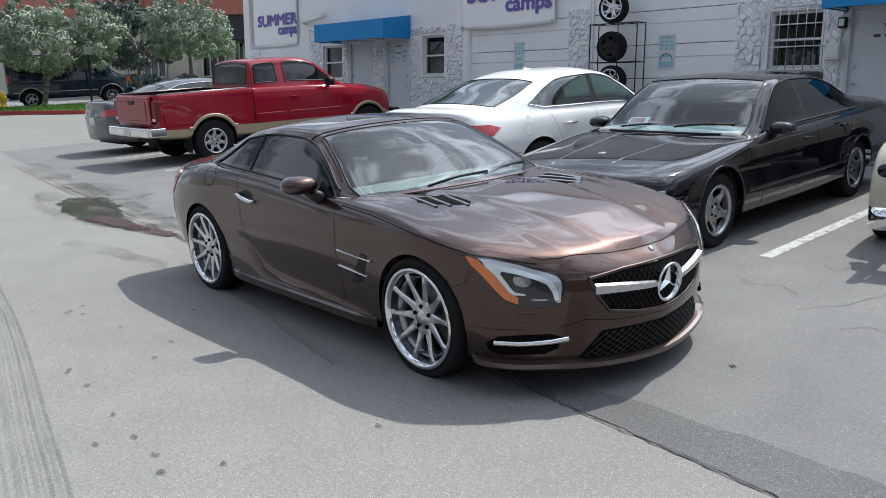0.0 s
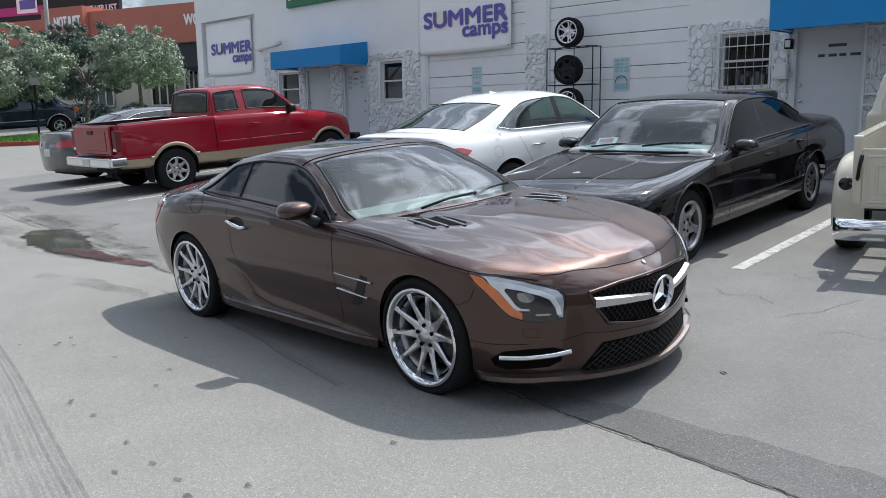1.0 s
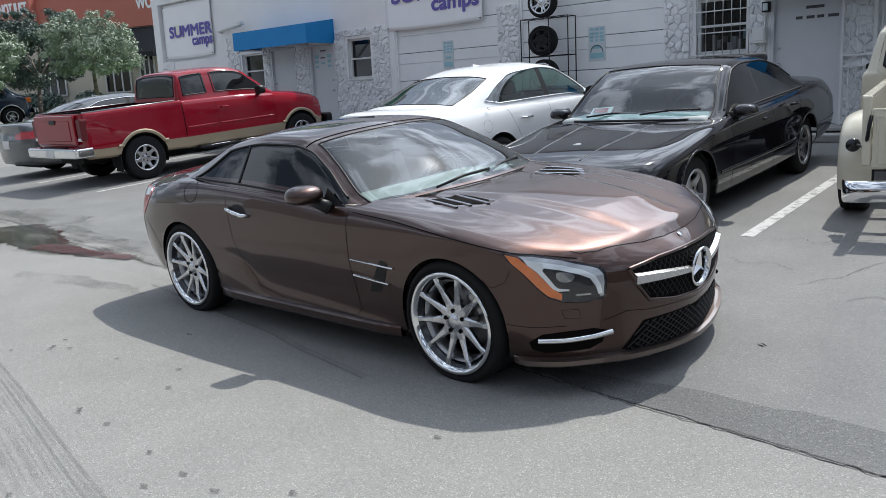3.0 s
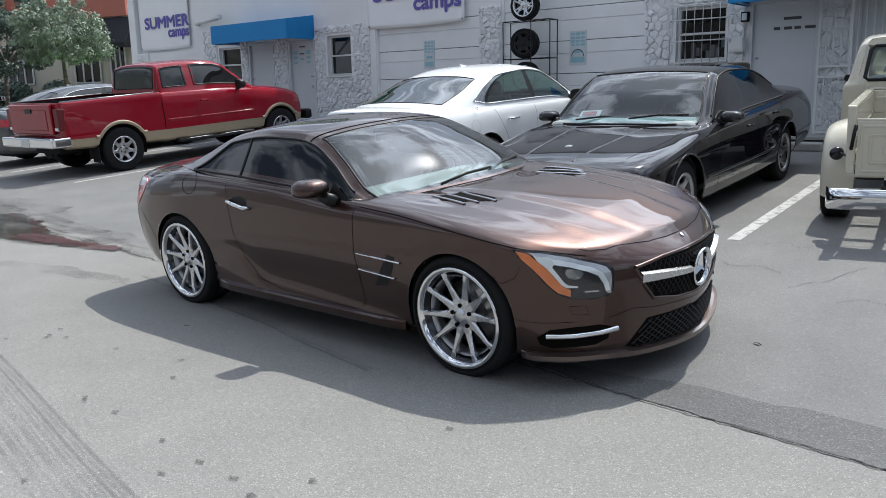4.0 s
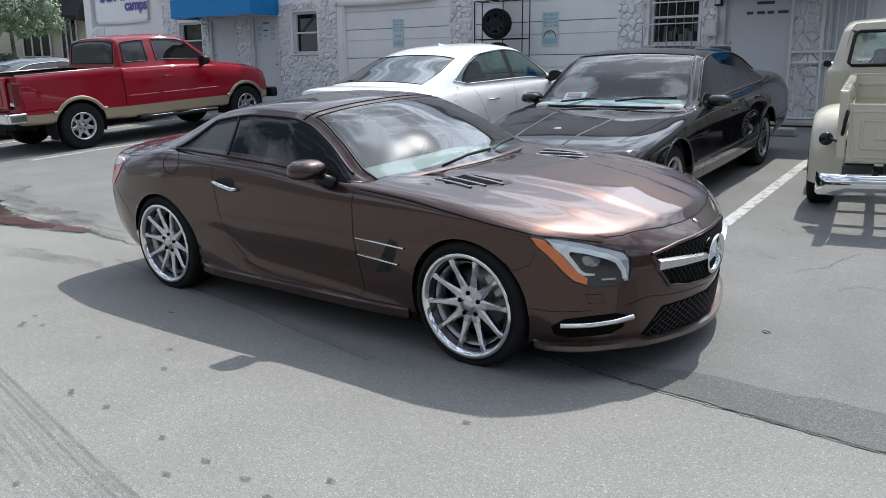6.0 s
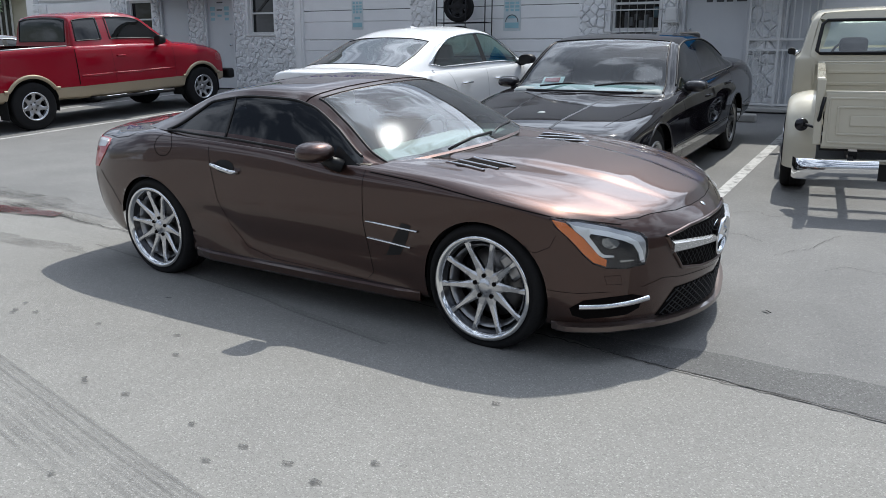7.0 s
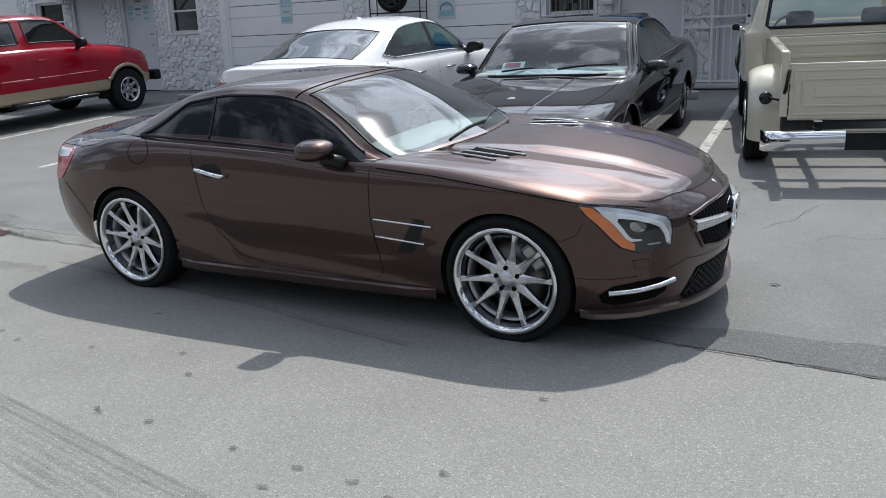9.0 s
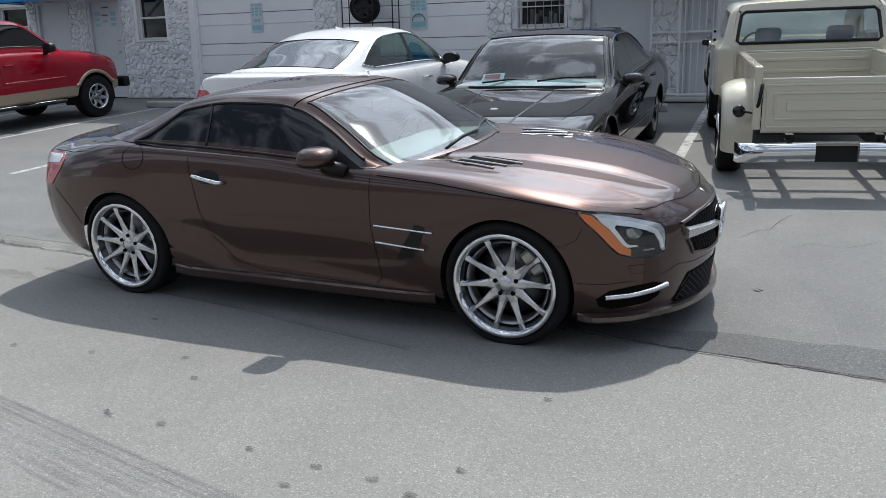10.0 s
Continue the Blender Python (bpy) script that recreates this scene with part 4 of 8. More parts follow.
# ---- saloons ----
def saloon(m, label, mat, xs, rows, G, arches, wheels, glass_mats, zones, cut, doors, trim_r=0.008, trim="trim", arc=None):
    """A closed car from feature lines. zones: side windows (u0, u1), windscreen (u0, u1), rear window (u0, u1), all along the cabin lines."""
    car = thing("car", label, "car", m, "vehicles in the lot")
    P = skin(lines_of(xs, rows), 150, 56)
    body, tree = half_mesh(P, lambda u, v, c: not (cut[0] < c[0] < cut[1] and c[1] < cut[2] and c[2] > 0.86), "body", mat, car, "", arches)
    wheel_wells(car, arches, arches and wheels[1] + 0.09, wheels[1] - 0.2, M["liner"])
    NU, nj = (240, 80) if arc else (120, 40)
    Q = skin(G, NU + 1, nj + 1, wrap=False)
    k = len(G[0]) - 1
    sides, ws, rw = zones

    def at(u):
        return round(u / k * NU)

    def z_ws(u, v):
        return ws[0] < u * k < ws[1] and v * 4 > 2.06

    def z_rw(u, v):
        return rw[0] < u * k < rw[1] and v * 4 > 2.12

    def z_side(u, v):
        if arc:
            return span[0] < u * k < span[1] and arc(u * k)[0] < v * 4 < arc(u * k)[1]
        return any(a < u * k < b for a, b in sides) and 0.12 < v * 4 < 0.9

    span = (min(a for a, _ in sides), max(b for _, b in sides))
    half_mesh(Q, lambda u, v, c: not (z_ws(u, v) or z_rw(u, v) or z_side(u, v)), "roof", mat, car)
    if arc:
        for (_, a), (b, _) in zip(sides, sides[1:]):
            half_mesh(Q, lambda u, v, c: z_side(u, v) and a <= u * k <= b, "pillar_cover", M["trim"], car, "gloss black window pillar", split=True)
    half_mesh(Q, lambda u, v, c: z_ws(u, v), "windscreen", M[glass_mats[0]], car, "windscreen reflecting clouds")
    half_mesh(Q, lambda u, v, c: z_rw(u, v), "rear_window", M[glass_mats[1]], car)
    for a, b in sides:
        half_mesh(Q, lambda u, v, c: a < u * k < b and z_side(u, v), "side_window", M[glass_mats[2]], car, split=True)
    j0, j1 = round(.12 / 4 * nj), round(.9 / 4 * nj)
    lo, hi = at(min(a for a, _ in sides)), at(max(b for _, b in sides))
    if arc:
        us = np.linspace(span[0], span[1], 50)
        loop = [(u, arc(u)[0]) for u in us[::-1]] + [(u, arc(u)[1]) for u in us]
        pts = []
        for u, v in loop:
            a, b = u / k * NU, v / 4 * nj
            i, j = min(int(a), NU - 1), min(int(b), nj - 1)
            a, b = a - i, b - j
            p = Q[i, j] * (1 - a) * (1 - b) + Q[i + 1, j] * a * (1 - b) + Q[i, j + 1] * (1 - a) * b + Q[i + 1, j + 1] * a * b
            pts.append((p[0], p[1] + .004, p[2]))
        tube("window_trim", pts, trim_r, M[trim], car, n=6, closed=True)
        tube("window_trim", [(x, -y, z) for x, y, z in pts], trim_r, M[trim], car, n=6, closed=True)
    else:
        line_tube("window_trim", Q, lo, hi, j0, j0, trim_r, M[trim], car)
        line_tube("window_trim", Q, lo, hi, j1, j1, trim_r, M[trim], car)
    line_tube("windscreen_seal", Q, at(ws[0]), at(ws[1]), round(2.06 / 4 * nj), round(2.06 / 4 * nj), 0.009, M["trim"], car, 0)
    line_tube("windscreen_seal", Q, at(ws[0]), at(ws[0]), round(2.06 / 4 * nj), nj, 0.008, M["trim"], car, 0)
    line_tube("windscreen_seal", Q, at(ws[1]), at(ws[1]), round(2.06 / 4 * nj), nj, 0.012, M["trim"], car, 0)
    line_tube("rear_window_seal", Q, at(rw[0]), at(rw[1]), round(2.12 / 4 * nj), round(2.12 / 4 * nj), 0.007, M["trim"], car, 0)
    line_tube("rear_window_seal", Q, at(rw[0]), at(rw[0]), round(2.12 / 4 * nj), nj, 0.007, M["trim"], car, 0)
    line_tube("rear_window_seal", Q, at(rw[1]), at(rw[1]), round(2.12 / 4 * nj), nj, 0.007, M["trim"], car, 0)
    for view in ("side", "left"):
        for pts in doors:
            seam("panel_gap", tree, view, pts, M["gap"], car)
    made = wheels[2]
    for x, _, _ in arches:
        for y in (-wheels[1], wheels[1]):
            wheel(car, x, y, made, wheels[0], 0, 11 * x + 20)
    return car, tree, Q


def cabin(car, x0, x1, z, hw, seats, mat, dash="dash", wheel_y=0.36):
    bm = bmesh.new()
    add_box(bm, ((x0 + x1) / 2, 0, z - 0.2), (x1 - x0, 2 * hw, 0.06))
    add_box(bm, (x0, 0, z + 0.12), (0.08, 2 * hw, 0.5))
    for s in (-1, 1):
        add_box(bm, ((x0 + x1) / 2, s * hw, z + 0.1), (x1 - x0, 0.05, 0.5))
    part("cabin_tub", bm, M["dark_cabin"], car)
    bm = bmesh.new()
    add_box(bm, (x1 - 0.02, 0, z + 0.24), (0.55, 2 * hw, 0.2), None, 0.07, 3)
    part("dashboard", bm, M[dash], car, smooth=True)
    for x in seats:
        for y in (-0.36, 0.36):
            seat(car, x, y, z, mat, 1.0)
    steering_wheel(car, x1 - 0.42, wheel_y, z + 0.32, M["dark_cabin"])


def black_saloon(m):
    xs = (-4.42, -4.36, -4.2, -3.7, -2.944, -2.0, -1.0, -0.5, 0.0, 0.45, 0.75, 0.93, 1.0)
    rows = (
        (.08, -.06, (0, .5, .8, .86, .86, .86, .86, .86, .86, .86, .78, .48, 0), (.35, .35, .33, .28, .22, .2, .2, .2, .2, .2, .2, .2, .2)),
        (.04, -.02, (0, .52, .86, .93, .95, .95, .95, .95, .95, .93, .84, .5, 0), (.42, .42, .40, .36, .30, .26, .25, .25, .25, .25, .26, .27, .27)),
        (0, 0, (0, .53, .89, .965, .98, .98, .98, .98, .98, .96, .90, .66, 0), (.55, .55, .54, .52, .48, .46, .46, .46, .46, .46, .46, .46, .46)),
        (0, -.02, (0, .52, .88, .965, .985, .985, .985, .985, .98, .95, .89, .65, 0), (.72, .72, .72, .71, .69, .67, .66, .66, .65, .62, .59, .57, .57)),
        (.02, -.05, (0, .48, .81, .915, .955, .96, .96, .955, .94, .91, .85, .62, 0), (.885, .885, .88, .88, .86, .84, .825, .81, .765, .71, .665, .635, .63)),
        (.05, -.1, (0, .44, .72, .835, .885, .90, .90, .88, .84, .81, .76, .56, 0), (.965, .965, .965, .965, .945, .91, .885, .86, .805, .75, .705, .675, .665)),
        (.08, -.13, (0, .3, .5, .55, .6, .6, .6, .58, .52, .5, .45, .28, 0), (1.0, 1.0, 1.0, 1.0, .97, .94, .905, .88, .828, .775, .73, .695, .685)),
        (.1, -.15, (0,) * 13, (1.01, 1.01, 1.015, 1.01, .98, .95, .915, .89, .838, .785, .74, .705, .69)),
    )
    G = (
        ((-3.45, .80, .97), (-3.15, .86, .945), (-2.75, .89, .92), (-2.2, .90, .90), (-1.7, .90, .885), (-1.35, .90, .875), (-1.1, .89, .865), (-.85, .87, .85), (-.70, .85, .84)),
        ((-3.45, .78, .98), (-3.0, .76, 1.08), (-2.6, .70, 1.25), (-2.2, .68, 1.325), (-1.75, .68, 1.335), (-1.45, .69, 1.30), (-1.2, .745, 1.16), (-.9, .82, .93), (-.72, .83, .85)),
        ((-3.48, .74, .985), (-3.05, .70, 1.10), (-2.62, .645, 1.275), (-2.2, .62, 1.35), (-1.75, .62, 1.36), (-1.42, .635, 1.325), (-1.13, .69, 1.18), (-.82, .77, .935), (-.66, .78, .855)),
        ((-3.55, .4, 1.0), (-3.1, .38, 1.12), (-2.65, .35, 1.30), (-2.2, .33, 1.38), (-1.75, .33, 1.385), (-1.38, .34, 1.35), (-1.02, .37, 1.19), (-.68, .42, .94), (-.5, .44, .87)),
        ((-3.57, 0, 1.01), (-3.12, 0, 1.13), (-2.66, 0, 1.31), (-2.2, 0, 1.39), (-1.75, 0, 1.395), (-1.36, 0, 1.36), (-.98, 0, 1.20), (-.62, 0, .95), (-.44, 0, .875)),
    )
    made = wheel_meshes("saloon_black", .322, .225, .205, 5, M["alloy"], M["alloy"], 0.0, .055, 3.0)
    arches = ((0.0, .322, .378), (-2.944, .322, .35))
    car, tree, Q = saloon(m, "black full-size saloon with five-spoke grey alloy wheels", M["black_car"], xs, rows, G, arches, (.322, .82, made), ("glass_teal", "glass_dark", "glass_dark"), (((1.15, 2.1), (2.2, 3.75), (3.9, 6.9)), (5.05, 7.6), (0.3, 1.9)), (-3.2, -.75, .86), (
        [(-.72, .88), (-.76, .6), (-.72, .33), (-.7, .28)], [(-1.85, .93), (-1.85, .5), (-1.83, .28)], [(-2.75, .95), (-2.68, .8), (-2.55, .62), (-2.5, .4)], [(-4.1, .55), (-3.33, .52)]), trim_r=.009)
    cabin(car, -3.0, -.85, .575, .78, (-1.65, -2.6), M["dark_cabin"], "dash_pale")
    for view in ("side", "left"):
        s = -1 if view == "side" else 1
        patch("headlamp", tree, "front", [(s * .45, .535), (s * .80, .535), (s * .84, .55), (s * .84, .60), (s * .80, .615), (s * .45, .615)], M["glass_lamp"], car, "clear headlamp", off=.004, skirt=.01)
        patch("headlamp_reflector", tree, "front", [(s * .47, .545), (s * .79, .545), (s * .79, .605), (s * .47, .605)], M["lamp_dark"], car, off=.002, skirt=0)
        patch("turn_lamp", tree, view, [(.74, .535), (.86, .535), (.86, .592), (.75, .597)], M["lamp_in"], car, "clear corner lamp", off=.003, skirt=.004)
        seam("side_moulding", tree, view, [(-2.5, .44), (-1.5, .435), (-.45, .435)], M["black_car"], car, width=.03, high=.006)
        side_mirror(car, -1.0, 1.0, .925, (.17, .22, .125), M["black_car"], (-.98, s * .88, .875), s, M["trim"])
        tube("door_handle", [(-1.72, s * .96, .78), (-1.70, s * .985, .78), (-1.56, s * .985, .78), (-1.54, s * .96, .78)], .013, M["black_car"], car)
        tube("door_handle", [(-2.60, s * .96, .83), (-2.58, s * .985, .83), (-2.44, s * .985, .83), (-2.42, s * .96, .83)], .013, M["black_car"], car)
    for arch in arches:
        arch_lip(car, tree, arch, M["black_car"], w=.018, high=.005)
    line_tube("belt_moulding", Q, 17, 104, 0, 0, .008, M["alloy"], car)
    patch("grille", tree, "front", [(-.42, .53), (.42, .53), (.40, .615), (-.40, .615)], M["trim"], car, "black grille", off=.003, skirt=0)
    patch("bumper_inlet", tree, "front", [(-.6, .30), (.6, .30), (.58, .38), (-.58, .38)], M["trim"], car, off=.003, skirt=0)
    seam("bumper_strip", tree, "front", [(y, .50) for y in np.linspace(-.86, .86, 15)], M["trim"], car, width=.04, high=.012)
    for s in (-1, 1):
        seam("panel_gap", tree, "top", [(-.55, s * .80), (-.2, s * .79), (.2, s * .76), (.6, s * .68)], M["gap"], car)
        # soft crease along the bonnet
        seam("bonnet_crease", tree, "top", [(-.40, s * .36), (0, s * .33), (.75, s * .26)], M["black_car"], car, width=.022, high=.004)
    q, n = cast(tree, "top", .35, 0)
    vs, fs = lathe([(.0001, -.003), (.035, -.002), (.037, .002)], 24)
    o = mesh_ob("bonnet_mark", vs, fs, M["dash"], car)
    o.matrix_basis = Matrix.Translation(q) @ n.to_track_quat("-Y", "Z").to_matrix().to_4x4()
    # wipers, and a paper sheet behind the glass
    for a, b in (((-.62, .12, .945), (-.70, .68, .96)), ((-.60, -.45, .935), (-.63, .08, .945))):
        tube("wiper", [a, ((a[0] + b[0]) / 2 - .03, (a[1] + b[1]) / 2, (a[2] + b[2]) / 2 + .02), (b[0] - .04, b[1], b[2] + .01)], .01, M["trim"], car, n=6)
    mesh_ob("windscreen_note", [(-.79, -.53, .93), (-.775, -.29, .93), (-.87, -.29, 1.005), (-.885, -.53, .995)], [(0, 1, 2, 3)], M["paper"], car, "white paper sheet with red print on the dashboard", smooth=False)
    mesh_ob("windscreen_print", [(-.81, -.50, .957), (-.797, -.33, .957), (-.845, -.33, .998), (-.858, -.50, .99)], [(0, 1, 2, 3)], M["red_lamp"], car, smooth=False)
    bm = bmesh.new()
    add_box(bm, (-1.7, 0, .24), (4.6, 1.4, .06))
    part("underbody", bm, M["liner"], car)
    return car


def modern_saloon(m, label, mat, glass_mats, spoke_key):
    xs = (-4.02, -3.97, -3.82, -3.45, -2.837, -2.0, -1.2, -0.6, 0.0, 0.45, 0.75, 0.95, 1.03)
    rows = (
        (.05, -.06, (0, .5, .78, .82, .82, .82, .82, .82, .82, .82, .74, .45, 0), (.30, .30, .28, .25, .2, .19, .19, .19, .19, .19, .19, .19, .19)),
        (.02, -.02, (0, .52, .84, .89, .90, .90, .90, .90, .90, .88, .79, .48, 0), (.38, .38, .36, .32, .28, .25, .25, .25, .25, .25, .26, .27, .27)),
        (0, 0, (0, .53, .86, .915, .92, .91, .91, .915, .92, .90, .81, .49, 0), (.52, .52, .51, .50, .48, .46, .46, .46, .46, .46, .46, .46, .46)),
        (-.02, -.02, (0, .53, .86, .92, .93, .92, .92, .925, .925, .89, .80, .48, 0), (.72, .72, .72, .71, .70, .68, .67, .67, .66, .64, .61, .6, .6)),
        (.03, -.06, (0, .51, .80, .87, .90, .905, .905, .90, .89, .86, .77, .46, 0), (.93, .93, .92, .92, .92, .89, .88, .87, .84, .80, .75, .72, .71)),
        (.04, -.12, (0, .47, .70, .77, .82, .85, .86, .84, .80, .76, .69, .42, 0), (1.08, 1.075, 1.06, 1.04, 1.03, 1.0, .98, .97, .93, .88, .81, .77, .76)),
        (.12, -.16, (0, .3, .45, .5, .55, .6, .6, .58, .52, .5, .45, .28, 0), (1.11, 1.11, 1.11, 1.10, 1.08, 1.04, 1.01, 1.0, .97, .92, .85, .80, .78)),
        (.16, -.18, (0,) * 13, (1.115, 1.115, 1.12, 1.115, 1.1, 1.05, 1.02, 1.01, .98, .93, .86, .81, .785)),
    )
    G = (
        ((-3.45, .72, 1.03), (-3.1, .79, 1.03), (-2.7, .83, 1.02), (-2.2, .85, 1.0), (-1.7, .86, .99), (-1.25, .86, .98), (-.95, .85, .97), (-.70, .83, .955), (-.5, .80, .94)),
        ((-3.45, .70, 1.05), (-2.95, .70, 1.17), (-2.5, .655, 1.33), (-2.1, .635, 1.40), (-1.65, .635, 1.415), (-1.3, .645, 1.375), (-1.0, .70, 1.23), (-.72, .765, 1.05), (-.5, .78, .96)),
        ((-3.5, .66, 1.06), (-3.0, .64, 1.20), (-2.53, .59, 1.36), (-2.1, .57, 1.435), (-1.65, .57, 1.445), (-1.27, .58, 1.405), (-.93, .645, 1.255), (-.62, .71, 1.07), (-.42, .73, .965)),
        ((-3.58, .36, 1.09), (-3.06, .35, 1.235), (-2.56, .33, 1.40), (-2.1, .31, 1.475), (-1.65, .31, 1.485), (-1.22, .32, 1.44), (-.82, .36, 1.28), (-.46, .40, 1.09), (-.25, .42, .985)),
        ((-3.6, 0, 1.10), (-3.08, 0, 1.245), (-2.57, 0, 1.41), (-2.1, 0, 1.485), (-1.65, 0, 1.495), (-1.2, 0, 1.45), (-.78, 0, 1.29), (-.40, 0, 1.10), (-.18, 0, .99)),
    )
    made = wheel_meshes(spoke_key, .345, .24, .235, 5, M["silver"], M["silver"], 0.12, .055, 1.5)
    arches = ((0.0, .345, .40), (-2.837, .345, .40))
    car, tree, Q = saloon(m, label, mat, xs, rows, G, arches, (.345, .81, made), glass_mats, (((1.35, 3.9), (4.12, 6.9)), (5.05, 7.6), (0.35, 1.86)), (-3.2, -.6, .80), (
        [(-.72, .95), (-.76, .6), (-.72, .30)], [(-1.75, .98), (-1.76, .5), (-1.74, .30)], [(-2.62, 1.0), (-2.52, .8), (-2.4, .6), (-2.36, .32)], [(-3.98, .62), (-3.2, .60)]), trim_r=.010, trim="chrome", arc=lambda u: (.12 + .22 * max(0, (2.1 - u) / .75) ** 1.6, .34 + .56 * min(1, max(0, (u - 1.35) / 1.1)) ** .62))
    cabin(car, -3.0, -.6, .50, .72, (-1.5, -2.35), M["dash"], "dash")
    for view in ("side", "left"):
        s = -1 if view == "side" else 1
        patch("tail_lamp", tree, view, [(-3.48, .90), (-3.62, .82), (-3.88, .80), (-3.97, .86), (-3.93, .95), (-3.62, .94)], M["red_lamp"], car, "red tail lamp", off=.006, skirt=.01)
        patch("tail_lamp", tree, "rear", [(s * .84, .94), (s * .60, .93), (s * .40, .90), (s * .42, .81), (s * .62, .80), (s * .86, .82)], M["red_lamp"], car, "red tail lamp", off=.006, skirt=.01)
        for x, z in ((-2.30, .86), (-1.48, .85)):
            tube("door_handle", [(x - .11, s * .895, z), (x - .09, s * .945, z), (x + .09, s * .945, z - .004), (x + .11, s * .895, z)], .014, M["chrome"], car, "chrome door handle")
            patch("handle_cup", tree, view, [(x + .07 * math.cos(a), z + .03 * math.sin(a)) for a in np.linspace(0, 6.283, 14, endpoint=False)], mat, car, off=.001, skirt=0)
        side_mirror(car, -.82, .99, 1.03, (.17, .22, .14), M["trim"], (-.78, s * .83, .98), s, M["trim"])
        q, n = cast(tree, view, -2.97, .985)
        vs, fs = lathe([(.012, 0), (.013, -.004), (.022, -.004), (.024, 0)], 16)
        o = mesh_ob("pillar_badge", vs, fs, M["silver"], car)
        o.matrix_basis = Matrix.Translation(q + n * .003 + Vector((0, 0, .05))) @ n.to_track_quat("-Y", "Z").to_matrix().to_4x4()
        seam("fuel_flap", tree, view, [(-3.05 + .075 * math.cos(a), .84 + .07 * math.sin(a)) for a in np.linspace(0, 6.283, 20)], M["gap"], car, width=.002)
    patch("headlamp", tree, "front", [(.5, .62), (.8, .64), (.8, .74), (.5, .70)], M["lamp_in"], car)
    patch("headlamp", tree, "front", [(-.5, .62), (-.8, .64), (-.8, .74), (-.5, .70)], M["lamp_in"], car)
    seam("boot_gap", tree, "rear", [(-.72, 1.02), (-.5, .85), (-.42, .78), (.42, .78), (.5, .85), (.72, 1.02)], M["gap"], car)
    patch("plate", tree, "rear", [(-.16, .62), (.16, .62), (.16, .78), (-.16, .78)], M["paper"], car, off=.008, skirt=.006)
    # roof aerial fin
    p = Q[96, -1]
    mesh_ob("aerial_fin", [(p[0] - .10, -.02, p[2] - .01), (p[0] - .10, .02, p[2] - .01), (p[0] + .09, 0, p[2] - .005), (p[0] - .09, 0, p[2] + .030)], [(0, 1, 3), (1, 2, 3), (2, 0, 3)], mat, car, smooth=False)
    bm = bmesh.new()
    add_box(bm, (-1.5, 0, .24), (4.4, 1.3, .06))
    part("underbody", bm, M["liner"], car)
    return car


